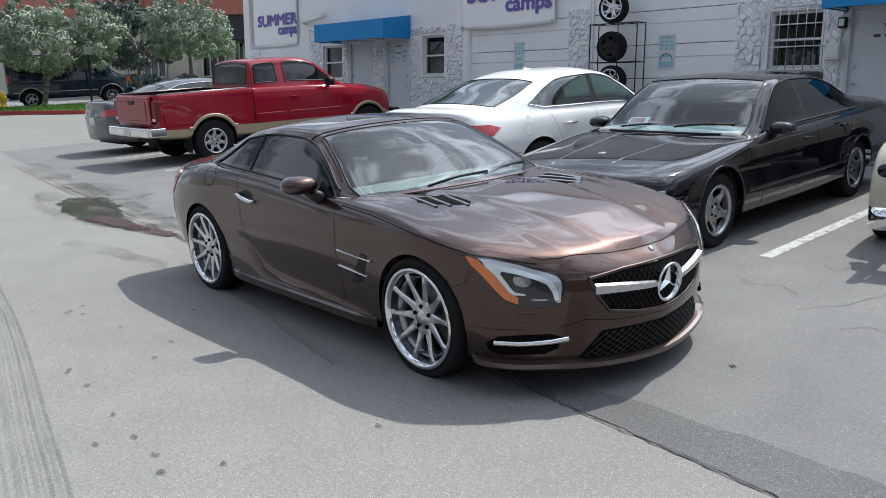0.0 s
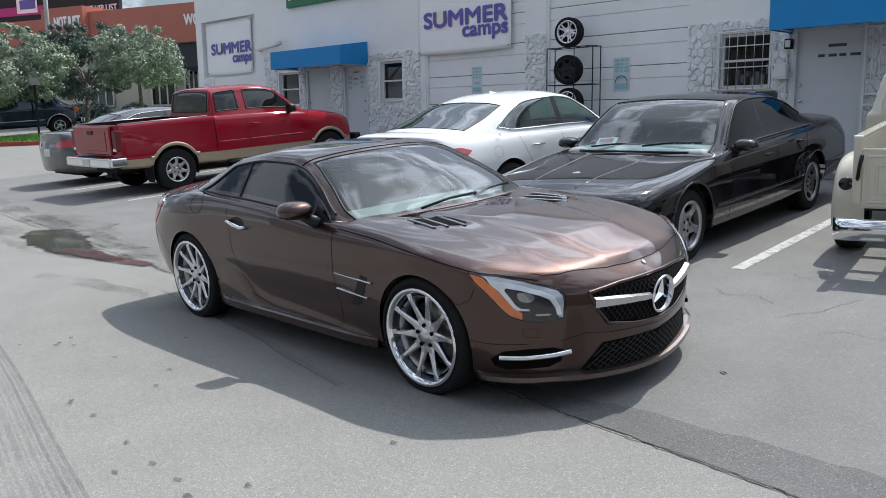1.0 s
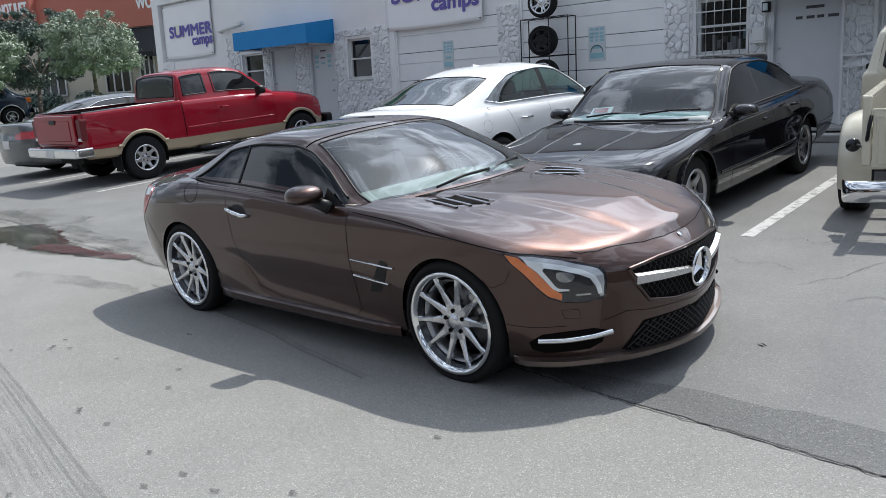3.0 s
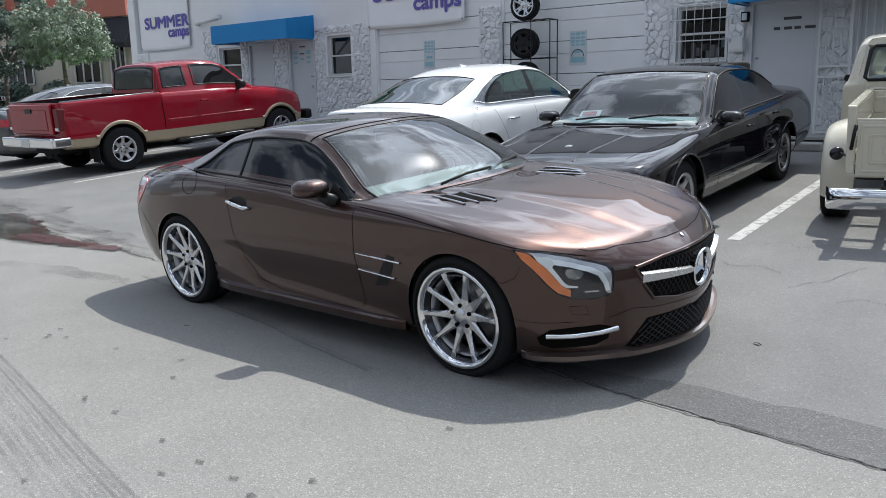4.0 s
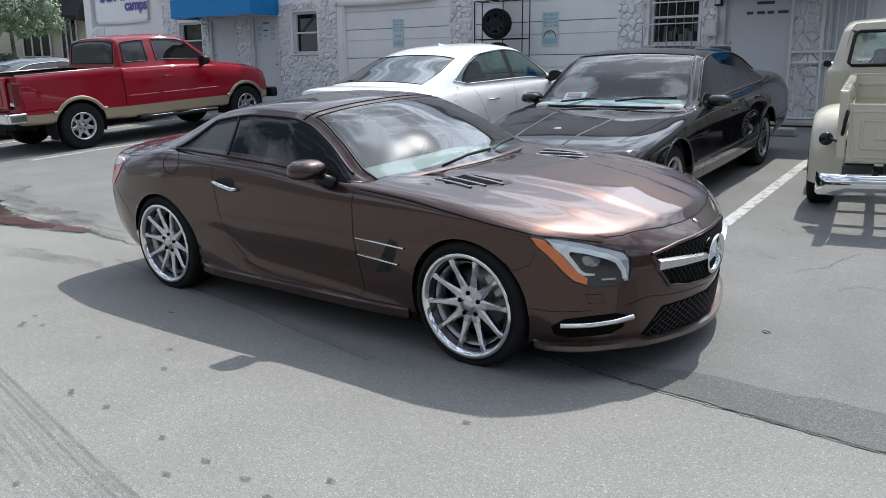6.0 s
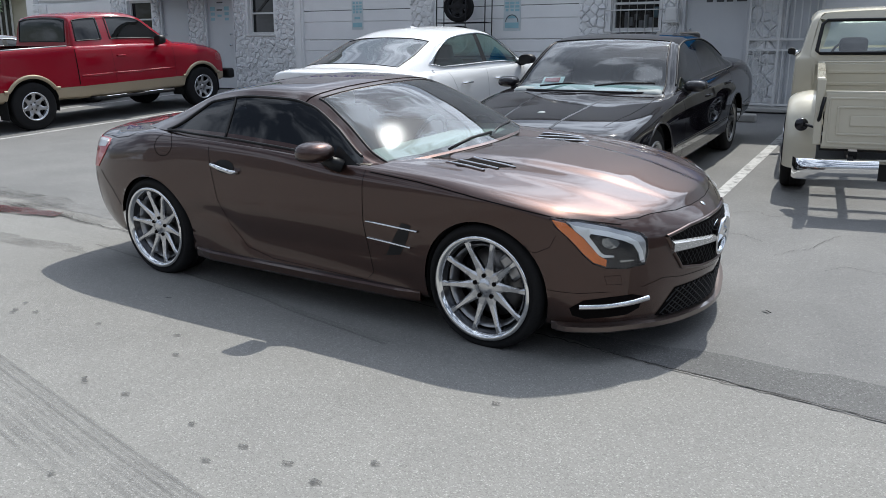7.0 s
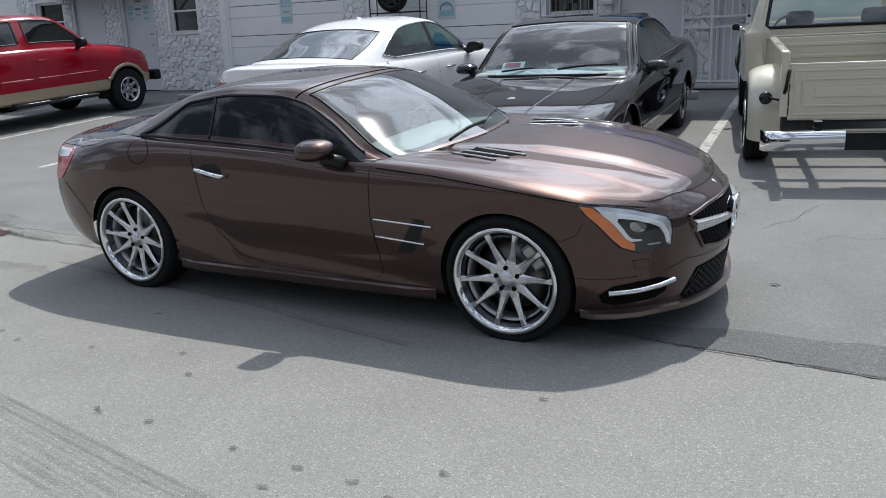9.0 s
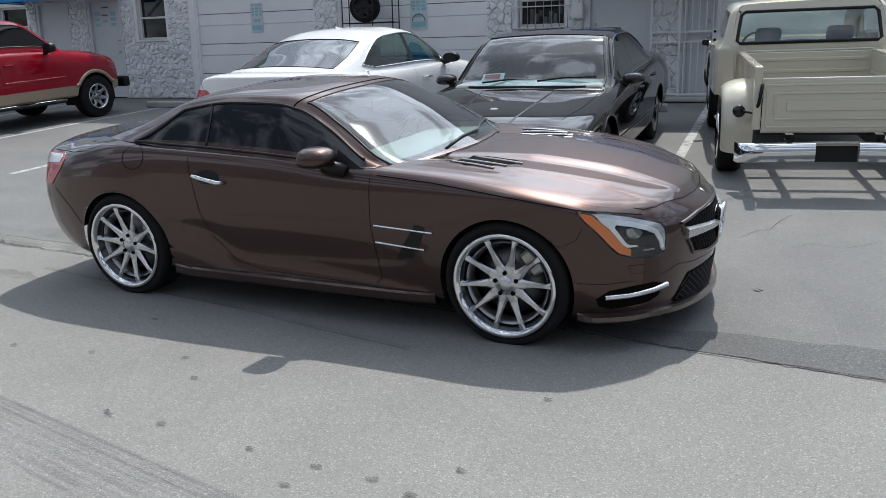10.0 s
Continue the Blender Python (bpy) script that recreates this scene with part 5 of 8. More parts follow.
# ---- red pickup ----
def pickup(m):
    car = thing("pickup_truck", "bright red extended-cab pickup with tan lower trim and chrome bumper", "pickup truck", m, "vehicles in the lot")
    xs = (-4.58, -4.56, -4.50, -4.2, -3.52, -2.72, -2.6, -1.6, -0.7, -0.2, 0.25, 0.60, 0.78, 0.83)
    rows = (
        (0, -.05, (0, .6, .88, .90, .90, .90, .90, .90, .90, .90, .90, .84, .5, 0), (.55, .55, .50, .48, .45, .43, .42, .42, .42, .42, .44, .48, .5, .5)),
        (0, -.02, (0, .62, .95, .97, .97, .97, .97, .97, .97, .97, .96, .90, .55, 0), (.58, .58, .55, .52, .50, .47, .46, .46, .46, .46, .48, .52, .55, .55)),
        (0, 0, (0, .63, .965, .985, .99, .99, .99, .985, .985, .99, .98, .91, .56, 0), (.74, .74, .74, .74, .74, .74, .74, .74, .74, .74, .74, .72, .70, .70)),
        (0, -.02, (0, .63, .965, .98, .98, .98, .98, .98, .98, .98, .96, .89, .55, 0), (1.0, 1.0, 1.0, 1.0, 1.0, 1.0, 1.0, .99, .99, .99, .97, .93, .90, .90)),
        (0, -.06, (0, .62, .95, .965, .965, .965, .955, .95, .94, .92, .88, .80, .5, 0), (1.22, 1.22, 1.22, 1.23, 1.24, 1.25, 1.22, 1.20, 1.18, 1.15, 1.11, 1.05, 1.0, 1.0)),
        (0, -.12, (0, .60, .92, .93, .93, .93, .90, .89, .86, .82, .77, .70, .44, 0), (1.265, 1.265, 1.27, 1.275, 1.29, 1.30, 1.29, 1.28, 1.25, 1.21, 1.16, 1.09, 1.04, 1.03)),
        (0, -.16, (0, .4, .55, .6, .6, .6, .6, .6, .6, .55, .52, .46, .3, 0), (1.27, 1.27, 1.27, 1.28, 1.29, 1.30, 1.30, 1.30, 1.29, 1.25, 1.20, 1.13, 1.08, 1.07)),
        (0, -.18, (0,) * 14, (1.27, 1.27, 1.27, 1.28, 1.29, 1.30, 1.30, 1.30, 1.30, 1.26, 1.21, 1.14, 1.09, 1.08)),
    )
    P = skin(lines_of(xs, rows), 170, 56)
    arches = ((0.0, .38, .45), (-3.52, .38, .46))

    def open_top(c):
        return (-4.5 < c[0] < -2.75 and c[1] < .88 and c[2] > 1.2) or (-2.55 < c[0] < -.65 and c[1] < .84 and c[2] > 1.2)
    body, tree = half_mesh(P, lambda u, v, c: c[2] > .645 and not open_top(c), "body", M["red_car"], car, "", arches)
    low, tree_low = half_mesh(P, lambda u, v, c: c[2] <= .645, "lower_trim", M["tan_trim"], car, "tan two-tone lower body", arches)
    wheel_wells(car, arches, .93, .62, M["liner"])
    for a in arches:
        for view in ("side", "left"):
            pts = [(a[0] + (a[2] + .02) * math.cos(t), a[1] + (a[2] + .02) * math.sin(t)) for t in np.linspace(.12, math.pi - .12, 26)]
            seam("arch_trim", tree, view, pts, M["tan_trim"], car, width=.065, high=.022)
    G = (
        ((-2.62, .80, 1.27), (-2.60, .87, 1.27), (-2.2, .885, 1.27), (-1.75, .885, 1.27), (-1.3, .885, 1.26), (-1.0, .885, 1.255), (-.80, .88, 1.245), (-.66, .87, 1.235), (-.55, .86, 1.225)),
        ((-2.62, .78, 1.30), (-2.55, .74, 1.70), (-2.2, .72, 1.755), (-1.75, .715, 1.765), (-1.4, .715, 1.75), (-1.2, .73, 1.70), (-.98, .78, 1.53), (-.72, .84, 1.33), (-.56, .85, 1.24)),
        ((-2.64, .72, 1.30), (-2.55, .69, 1.75), (-2.2, .66, 1.80), (-1.75, .655, 1.81), (-1.37, .655, 1.79), (-1.15, .68, 1.73), (-.90, .73, 1.55), (-.64, .79, 1.34), (-.48, .80, 1.245)),
        ((-2.64, .4, 1.30), (-2.56, .38, 1.79), (-2.2, .36, 1.835), (-1.75, .36, 1.845), (-1.33, .36, 1.83), (-1.08, .37, 1.765), (-.80, .4, 1.58), (-.52, .44, 1.36), (-.36, .46, 1.26)),
        ((-2.64, 0, 1.30), (-2.56, 0, 1.80), (-2.2, 0, 1.845), (-1.75, 0, 1.855), (-1.32, 0, 1.84), (-1.06, 0, 1.775), (-.77, 0, 1.59), (-.47, 0, 1.37), (-.30, 0, 1.265)),
    )
    Q = skin(G, 121, 41, wrap=False)
    sides = ((1.25, 2.35), (2.75, 6.75))

    def z_ws(u, v):
        return 5.05 < u * 8 < 7.5 and v * 4 > 2.06

    def z_rw(u, v):
        return .12 < u * 8 < .85 and v * 4 > 2.15

    def z_side(u, v):
        return any(a < u * 8 < b for a, b in sides) and .15 < v * 4 < .88
    half_mesh(Q, lambda u, v, c: not (z_ws(u, v) or z_rw(u, v) or z_side(u, v)), "cab", M["red_car"], car)
    half_mesh(Q, lambda u, v, c: z_ws(u, v), "windscreen", M["glass_mid"], car)
    half_mesh(Q, lambda u, v, c: z_rw(u, v), "rear_window", M["glass_dark"], car, "dark sliding rear window")
    for a, b in sides:
        half_mesh(Q, lambda u, v, c: a < u * 8 < b and .15 < v * 4 < .88, "side_window", M["glass_dark"], car, split=True)
        i0, i1, j0, j1 = round(a * 15), round(b * 15), round(.15 * 10), round(.88 * 10)
        for q in ((i0, i1, j0, j0), (i0, i1, j1, j1), (i0, i0, j0, j1), (i1, i1, j0, j1)):
            line_tube("window_seal", Q, *q, .010, M["trim"], car, .001)
    for q in ((2, 12, 22, 22), (12, 12, 22, 40), (2, 2, 22, 40)):
        line_tube("window_seal", Q, *q, .012, M["trim"], car, 0)
    # bed liner, rail caps
    bm = bmesh.new()
    add_box(bm, (-3.62, 0, .80), (1.76, 1.5, .04))
    for s in (-1, 1):
        add_box(bm, (-3.62, s * .84, 1.03), (1.76, .06, .46))
    add_box(bm, (-2.76, 0, 1.03), (.04, 1.7, .46))
    add_box(bm, (-4.47, 0, 1.03), (.06, 1.7, .46))
    part("bed_liner", bm, M["trim"], car)
    for s in (-1, 1):
        tube("bed_rail", [(-4.5, s * .92, 1.275), (-3.6, s * .93, 1.292), (-2.78, s * .93, 1.302)], .014, M["alloy"], car, "grey bed rail cap")
        seam("panel_gap", tree, "side" if s < 0 else "left", [(-2.66, 1.25), (-2.66, .66)], M["gap"], car, width=.018)
        seam("panel_gap", tree, "side" if s < 0 else "left", [(-1.95, 1.22), (-1.93, .66)], M["gap"], car)
        seam("panel_gap", tree, "side" if s < 0 else "left", [(-.62, 1.20), (-.62, .66)], M["gap"], car)
        for x0, x1 in ((-2.60, -2.0), (-1.90, -.68)):
            seam("side_moulding", tree, "side" if s < 0 else "left", [(x0, .80), (x1, .80)], M["red_car"], car, width=.035, high=.016)
        tube("door_handle", [(-1.86, s * .97, 1.09), (-1.84, s * 1.0, 1.09), (-1.70, s * 1.0, 1.09), (-1.68, s * .97, 1.09)], .016, M["red_car"], car)
        side_mirror(car, -.98, 1.06, 1.32, (.16, .20, .19), M["trim"], (-.92, s * .90, 1.26), s, M["trim"])
        tube("nerf_bar", [(-2.45, s * .93, .42), (-2.4, s * 1.0, .40), (-1.6, s * 1.0, .39), (-.75, s * 1.0, .39), (-.7, s * .93, .41)], .03, M["dark_metal"], car, "dark nerf bar with bright step pads")
        for x in (-2.0, -1.2):
            box("step_pad", (x, s * 1.0, .422), (.42, .05, .012), M["chrome"], car, bevel=.004)
        # tail lamps and head lamps
        box("tail_lamp", (-4.525, s * .88, 1.0), (.12, .18, .36), M["red_matt"], car, "red tail lamp", bevel=.025, seg=2)
        box("reversing_lamp", (-4.575, s * .86, .84), (.03, .12, .06), M["white_plastic"], car, bevel=.01)
        patch("headlamp", tree, "side" if s < 0 else "left", [(.38, .86), (.70, .84), (.72, .98), (.42, 1.02)], M["glass_lamp"], car, off=.004, skirt=.01)
        box("mud_flap", (-3.99, s * .88, .36), (.012, .24, .3), M["rubber"], car)
    # tailgate with a recessed centre, plain oval, rear bumper
    bm = bmesh.new()
    add_box(bm, (-4.59, 0, 1.0), (.05, 1.56, .50), None, .02, 2)
    gate = part("tailgate", bm, M["red_car"], car, "red tailgate with recessed panel")
    box("tailgate_panel", (-4.618, 0, .99), (.012, 1.25, .34), M["red_car"], gate, bevel=.008, seg=2)
    box("tailgate_handle", (-4.628, 0, 1.14), (.02, .24, .07), M["trim"], gate, bevel=.01, seg=2)
    bm = bmesh.new()
    add_box(bm, (-4.68, 0, .62), (.16, 1.86, .17), None, .03, 3)
    for s in (-1, 1):
        add_box(bm, (-4.58, s * .96, .62), (.30, .07, .16), None, .025, 3)
    part("rear_bumper", bm, M["chrome"], car, "chrome step bumper")
    box("bumper_step", (-4.67, 0, .709), (.13, .9, .012), M["trim"], car, bevel=.004)
    box("plate", (-4.764, 0, .61), (.008, .30, .13), M["paper"], car, bevel=.003)
    bm = bmesh.new()
    add_box(bm, (.83, 0, .58), (.16, 1.86, .20), None, .05, 3)
    part("front_bumper", bm, M["dark_metal"], car)
    bm = bmesh.new()
    add_box(bm, (-1.9, 0, .45), (5.0, .9, .12))
    add_box(bm, (-1.6, 0, .62), (1.9, 1.6, .06))
    rod(bm, (-3.52, -.8, .38), (-3.52, .8, .38), .06)
    part("chassis", bm, M["liner"], car)
    bm = bmesh.new()
    add_box(bm, (-1.0, 0, 1.15), (.4, 1.5, .2), None, .06, 2)
    part("dashboard", bm, M["dark_cabin"], car)
    for y in (-.4, .4):
        seat(car, -1.65, y, .95, M["dark_cabin"])
    made = wheel_meshes("pickup", .385, .26, .215, 7, M["silver"], M["alloy"], 0, .06, 2.6)
    for x in (0.0, -3.52):
        for y in (-.86, .86):
            wheel(car, x, y, made, .385, 0, 15)
    return car


# ---- old step-side truck, seen from behind ----
def old_truck(m):
    car = thing("pickup_truck", "old cream step-side pickup truck with open floorless bed and chrome bumper", "pickup truck", m, "vehicles in the lot")
    c = M["cream"]
    # tailgate with stepped frames round a plain raised bar
    gate = box("tailgate", (-3.89, 0, .735), (.035, 1.27, .44), c, car, "cream tailgate with stepped pressings", bevel=.006, seg=2)
    for w, h, x in ((1.20, .36, -3.911), (1.06, .22, -3.915)):
        bm = bmesh.new()
        for zz in (-h / 2, h / 2):
            add_box(bm, (x, 0, .735 + zz), (.012, w, .018), None, .004)
        for yy in (-w / 2, w / 2):
            add_box(bm, (x, yy, .735), (.012, .018, h), None, .004)
        part("pressing", bm, c, gate)
    box("raised_bar", (-3.914, 0, .735), (.012, .86, .085), c, gate, bevel=.004)
    tube("gate_edge", [(-3.89, -.64, .958), (-3.89, .64, .958)], .016, c, gate)
    tube("gate_edge", [(-3.89, -.64, .515), (-3.89, .64, .515)], .014, c, gate)
    for s in (-1, 1):
        # bed side with rolled rail and stake posts
        bm = bmesh.new()
        add_box(bm, (-2.86, s * .66, .80), (2.06, .025, .50), None, .006)
        add_box(bm, (-2.86, s * .685, 1.06), (2.06, .075, .035), None, .012, 2)
        add_box(bm, (-3.87, s * .68, .80), (.06, .07, .54), None, .008)
        add_box(bm, (-1.87, s * .68, .80), (.06, .07, .54), None, .008)
        for zz in (.70, .84):
            add_box(bm, (-2.86, s * .645, zz), (1.9, .012, .03), None, .004)
        part("bed_side", bm, c, car, "cream bed side with rolled top rail")
        # bulged rear fender: half of a rounded shell over the wheel
        vs, fs, nu, nv = [], [], 26, 12
        for i in range(nu + 1):
            a = math.radians(-12 + 204 * i / nu)
            for j in range(nv + 1):
                t = j / nv
                ro = .50 - .03 * t ** 3 - (.06 if t > .93 else 0)
                yy = .67 + .29 * math.sin(t * math.pi / 2)
                rr = ro * (1 - .16 * (1 - math.cos(t * math.pi / 2)))
                ca, sa = math.cos(a), math.sin(a)
                vs.append((-2.92 + 1.18 * rr * math.copysign(abs(ca) ** .85, ca), s * yy, .38 + rr * 1.02 * math.copysign(abs(sa) ** .85, sa)))
        for i in range(nu):
            for j in range(nv):
                q = i * (nv + 1) + j
                fs.append((q, q + 1, q + nv + 2, q + nv + 1))
        mesh_ob("rear_fender", vs, fs, c, car, "bulged cream rear fender")
        vs, fs = lathe([(.0001, -.03), (.045, -.028), (.055, -.01), (.055, .03)], 20)
        o = mesh_ob("tail_lamp", vs, fs, M["lamp_dark"], car, "round dark tail lamp on a bracket")
        o.matrix_basis = pose(-3.42, s * .765, .655, 0, 0, -90)
        tube("lamp_bracket", [(-3.62, s * .78, .66), (-3.80, s * .70, .66), (-3.86, s * .68, .86)], .012, M["dark_metal"], car)
        tube("gate_chain", [(-3.90, s * .645, .92), (-3.93, s * .66, .84), (-3.92, s * .67, .76), (-3.88, s * .68, .72)], .016, M["dark_metal"], car)
        box("running_board", (-2.1, s * .78, .36), (.9, .22, .04), c, car, bevel=.01)
        box("frame_rail", (-1.95, s * .38, .42), (3.9, .07, .13), M["dark_metal"], car)
        # front wing and door side are closed by the cab below
        made = wheel_meshes("old_truck", .34, .22, .215, 5, M["chrome"], M["chrome"], .10, .055, 2.0)
        wheel(car, -2.82, s * .80, made, .34)
        wheel(car, 0, s * .78, made, .34)
    for x in (-3.6, -3.0, -2.4, -1.9):
        box("cross_member", (x, 0, .47), (.07, 1.3, .05), M["dark_metal"], car)
    box("bed_front", (-1.85, 0, .82), (.03, 1.32, .48), c, car, "cream bed front panel", bevel=.006)
    for zz in (.72, .86, .98):
        box("bed_rib", (-1.868, 0, zz), (.012, 1.25, .035), c, car, bevel=.004)
    # chrome rear bumper with a cut-out for the plate
    for s in (-1, 1):
        pts = np.array([(-4.06, s * .18, .36), (-4.07, s * .5, .355), (-4.04, s * .72, .345), (-3.96, s * .83, .335), (-3.84, s * .86, .33)])
        a = glide(pts, 16)
        vs, fs = [], []
        for p in a:
            vs += [p + (0, 0, -.085), p + (-.035, 0, -.06), p + (-.045, 0, .01), p + (-.03, 0, .07), p + (.02, 0, .085)]
        for i in range(15):
            for j in range(4):
                fs.append((5 * i + j, 5 * i + j + 1, 5 * i + j + 6, 5 * i + j + 5))
        mesh_ob("bumper", vs, fs, M["chrome"], car, "chrome rear bumper")
        box("bumper_bracket", (-3.96, s * .4, .42), (.22, .05, .05), M["dark_metal"], car)
    mesh_ob("bumper_top", [(-4.03, -.2, .446), (-4.03, .2, .446), (-4.09, .2, .42), (-4.09, -.2, .42)], [(0, 1, 2, 3)], M["chrome"], car)
    box("plate_recess", (-4.02, 0, .35), (.02, .36, .16), M["trim"], car, bevel=.004)
    # cab
    G = (
        ((-1.80, .70, .62), (-1.79, .90, .62), (-1.3, .92, .62), (-.9, .92, .62), (-.45, .92, .62), (-.2, .91, .62), (-.05, .88, .62)),
        ((-1.82, .70, 1.10), (-1.78, .89, 1.08), (-1.3, .91, 1.08), (-.9, .91, 1.08), (-.45, .91, 1.07), (-.2, .90, 1.06), (-.02, .86, 1.05)),
        ((-1.80, .76, 1.16), (-1.74, .85, 1.18), (-1.3, .86, 1.18), (-.9, .83, 1.18), (-.50, .83, 1.16), (-.28, .82, 1.12), (-.06, .80, 1.07)),
        ((-1.70, .70, 1.56), (-1.66, .76, 1.55), (-1.3, .78, 1.58), (-1.0, .78, 1.58), (-.72, .76, 1.53), (-.55, .72, 1.42), (-.15, .77, 1.10)),
        ((-1.66, .66, 1.62), (-1.58, .69, 1.63), (-1.3, .70, 1.65), (-1.0, .70, 1.645), (-.70, .67, 1.59), (-.48, .62, 1.45), (-.08, .68, 1.11)),
        ((-1.67, .3, 1.64), (-1.58, .3, 1.66), (-1.3, .3, 1.675), (-1.0, .3, 1.67), (-.68, .3, 1.61), (-.42, .32, 1.47), (-.02, .36, 1.12)),
        ((-1.67, 0, 1.645), (-1.58, 0, 1.665), (-1.3, 0, 1.68), (-1.0, 0, 1.675), (-.68, 0, 1.615), (-.40, 0, 1.475), (0, 0, 1.125)),
    )
    Q = skin(G, 73, 61, wrap=False)

    def z_side(u, v):
        return 1.15 < u * 6 < 4.6 and 2.1 < v * 6 < 2.9

    def z_ws(u, v):
        return 4.1 < u * 6 < 5.9 and v * 6 > 4.1
    half_mesh(Q, lambda u, v, p: not (z_side(u, v) or z_ws(u, v)), "cab", c, car, "cream cab with rounded roof")
    half_mesh(Q, lambda u, v, p: z_ws(u, v), "windscreen", M["glass_clear"], car)
    half_mesh(Q, lambda u, v, p: z_side(u, v), "side_window", M["glass_clear"], car, split=True)
    # back wall of the cab, open for the wide rear window
    back = [(-.70, .60), (.70, .60), (.74, 1.08), (.76, 1.17), (.70, 1.56), (.65, 1.62), (.3, 1.64), (-.3, 1.64), (-.65, 1.62), (-.70, 1.56), (-.76, 1.17), (-.74, 1.08)]
    hole = [(-.67, 1.17), (.67, 1.17), (.70, 1.20), (.665, 1.50), (.625, 1.54), (-.625, 1.54), (-.665, 1.50), (-.70, 1.20)]
    pts = [Vector(p) for p in back + hole]
    nb = len(back)
    edges = [(i, (i + 1) % nb) for i in range(nb)] + [(nb + i, nb + (i + 1) % len(hole)) for i in range(len(hole))]
    v2, _, f2, _, _, _ = delaunay_2d_cdt(pts, edges, [], 0, 1e-5)

    def bx(z):
        return -1.815 if z < 1.1 else -1.815 + (z - 1.1) * .27

    def in_hole(y, z):
        return 1.175 < z < 1.535 and abs(y) < .675
    fs = []
    for f in f2:
        cy, cz = sum(v2[i].x for i in f) / 3, sum(v2[i].y for i in f) / 3
        if not in_hole(cy, cz):
            fs.append(tuple(f))
    mesh_ob("cab_back", [(bx(p.y), p.x, p.y) for p in v2], fs, c, car, smooth=False)
    mesh_ob("rear_window", [(bx(p[1]) + .004, p[0], p[1]) for p in hole], [tuple(range(len(hole)))], M["cab_glass"], car, "clear wide rear window", smooth=False)
    tube("rear_window_seal", [(bx(p[1]) - .004, p[0], p[1]) for p in hole], .018, M["trim"], car, "black rubber window seal", closed=True)
    box("cab_rib", (-1.83, 0, 1.075), (.02, 1.36, .02), c, car, bevel=.005)
    # seats, wheel and floor inside
    for y in (-.36, .36):
        seat(car, -1.05, y, .55, M["seat_blue"])
    steering_wheel(car, -.45, .36, 1.05, M["trim"])
    bm = bmesh.new()
    add_box(bm, (-.9, 0, .60), (1.7, 1.6, .05))
    add_box(bm, (-.14, 0, .98), (.25, 1.6, .16), None, .04, 2)
    part("cab_floor", bm, M["dark_cabin"], car)
    # nose
    xs = (-.25, 0, .3, .6, .72, .76)
    rows = (
        (0, 0, (.86, .86, .86, .82, .5, 0), (.36, .36, .36, .40, .42, .42)),
        (0, 0, (.94, .95, .95, .90, .55, 0), (.62, .62, .62, .62, .62, .62)),
        (0, 0, (.92, .92, .90, .84, .5, 0), (.95, .95, .94, .90, .88, .88)),
        (0, 0, (.80, .78, .76, .70, .42, 0), (1.05, 1.04, 1.02, .98, .95, .95)),
        (0, 0, (0, 0, 0, 0, 0, 0), (1.10, 1.09, 1.06, 1.02, .98, .97)),
    )
    P = skin(lines_of(xs, rows), 40, 30)
    half_mesh(P, lambda u, v, p: True, "bonnet_and_wings", c, car, "", ((0.0, .36, .40),))
    wheel_wells(car, ((0.0, .36, .40),), .90, .5, M["liner"])
    for s in (-1, 1):
        side_mirror(car, -.35, .97, 1.10, (.07, .09, .10), M["trim"], (-.33, s * .90, 1.08), s, M["chrome"])
    # the bed is short and narrow behind a low cab
    for o in car.children:
        if o.type == "MESH" and not o.name.startswith("wheel") and o.matrix_basis == Matrix.Identity(4):
            for v in o.data.vertices:
                if v.co.x > -1.9 and v.co.z > 1.05:
                    v.co.z = 1.05 + (v.co.z - 1.05) * .87
                if v.co.x < -1.83:
                    v.co.x = -1.83 + (v.co.x + 1.83) * .905
                    v.co.y *= .94
        for k in o.children:
            if o.name.startswith("tailgate"):
                for v in k.data.vertices:
                    v.co.x = -1.83 + (v.co.x + 1.83) * .905
                    v.co.y *= .94
    return car


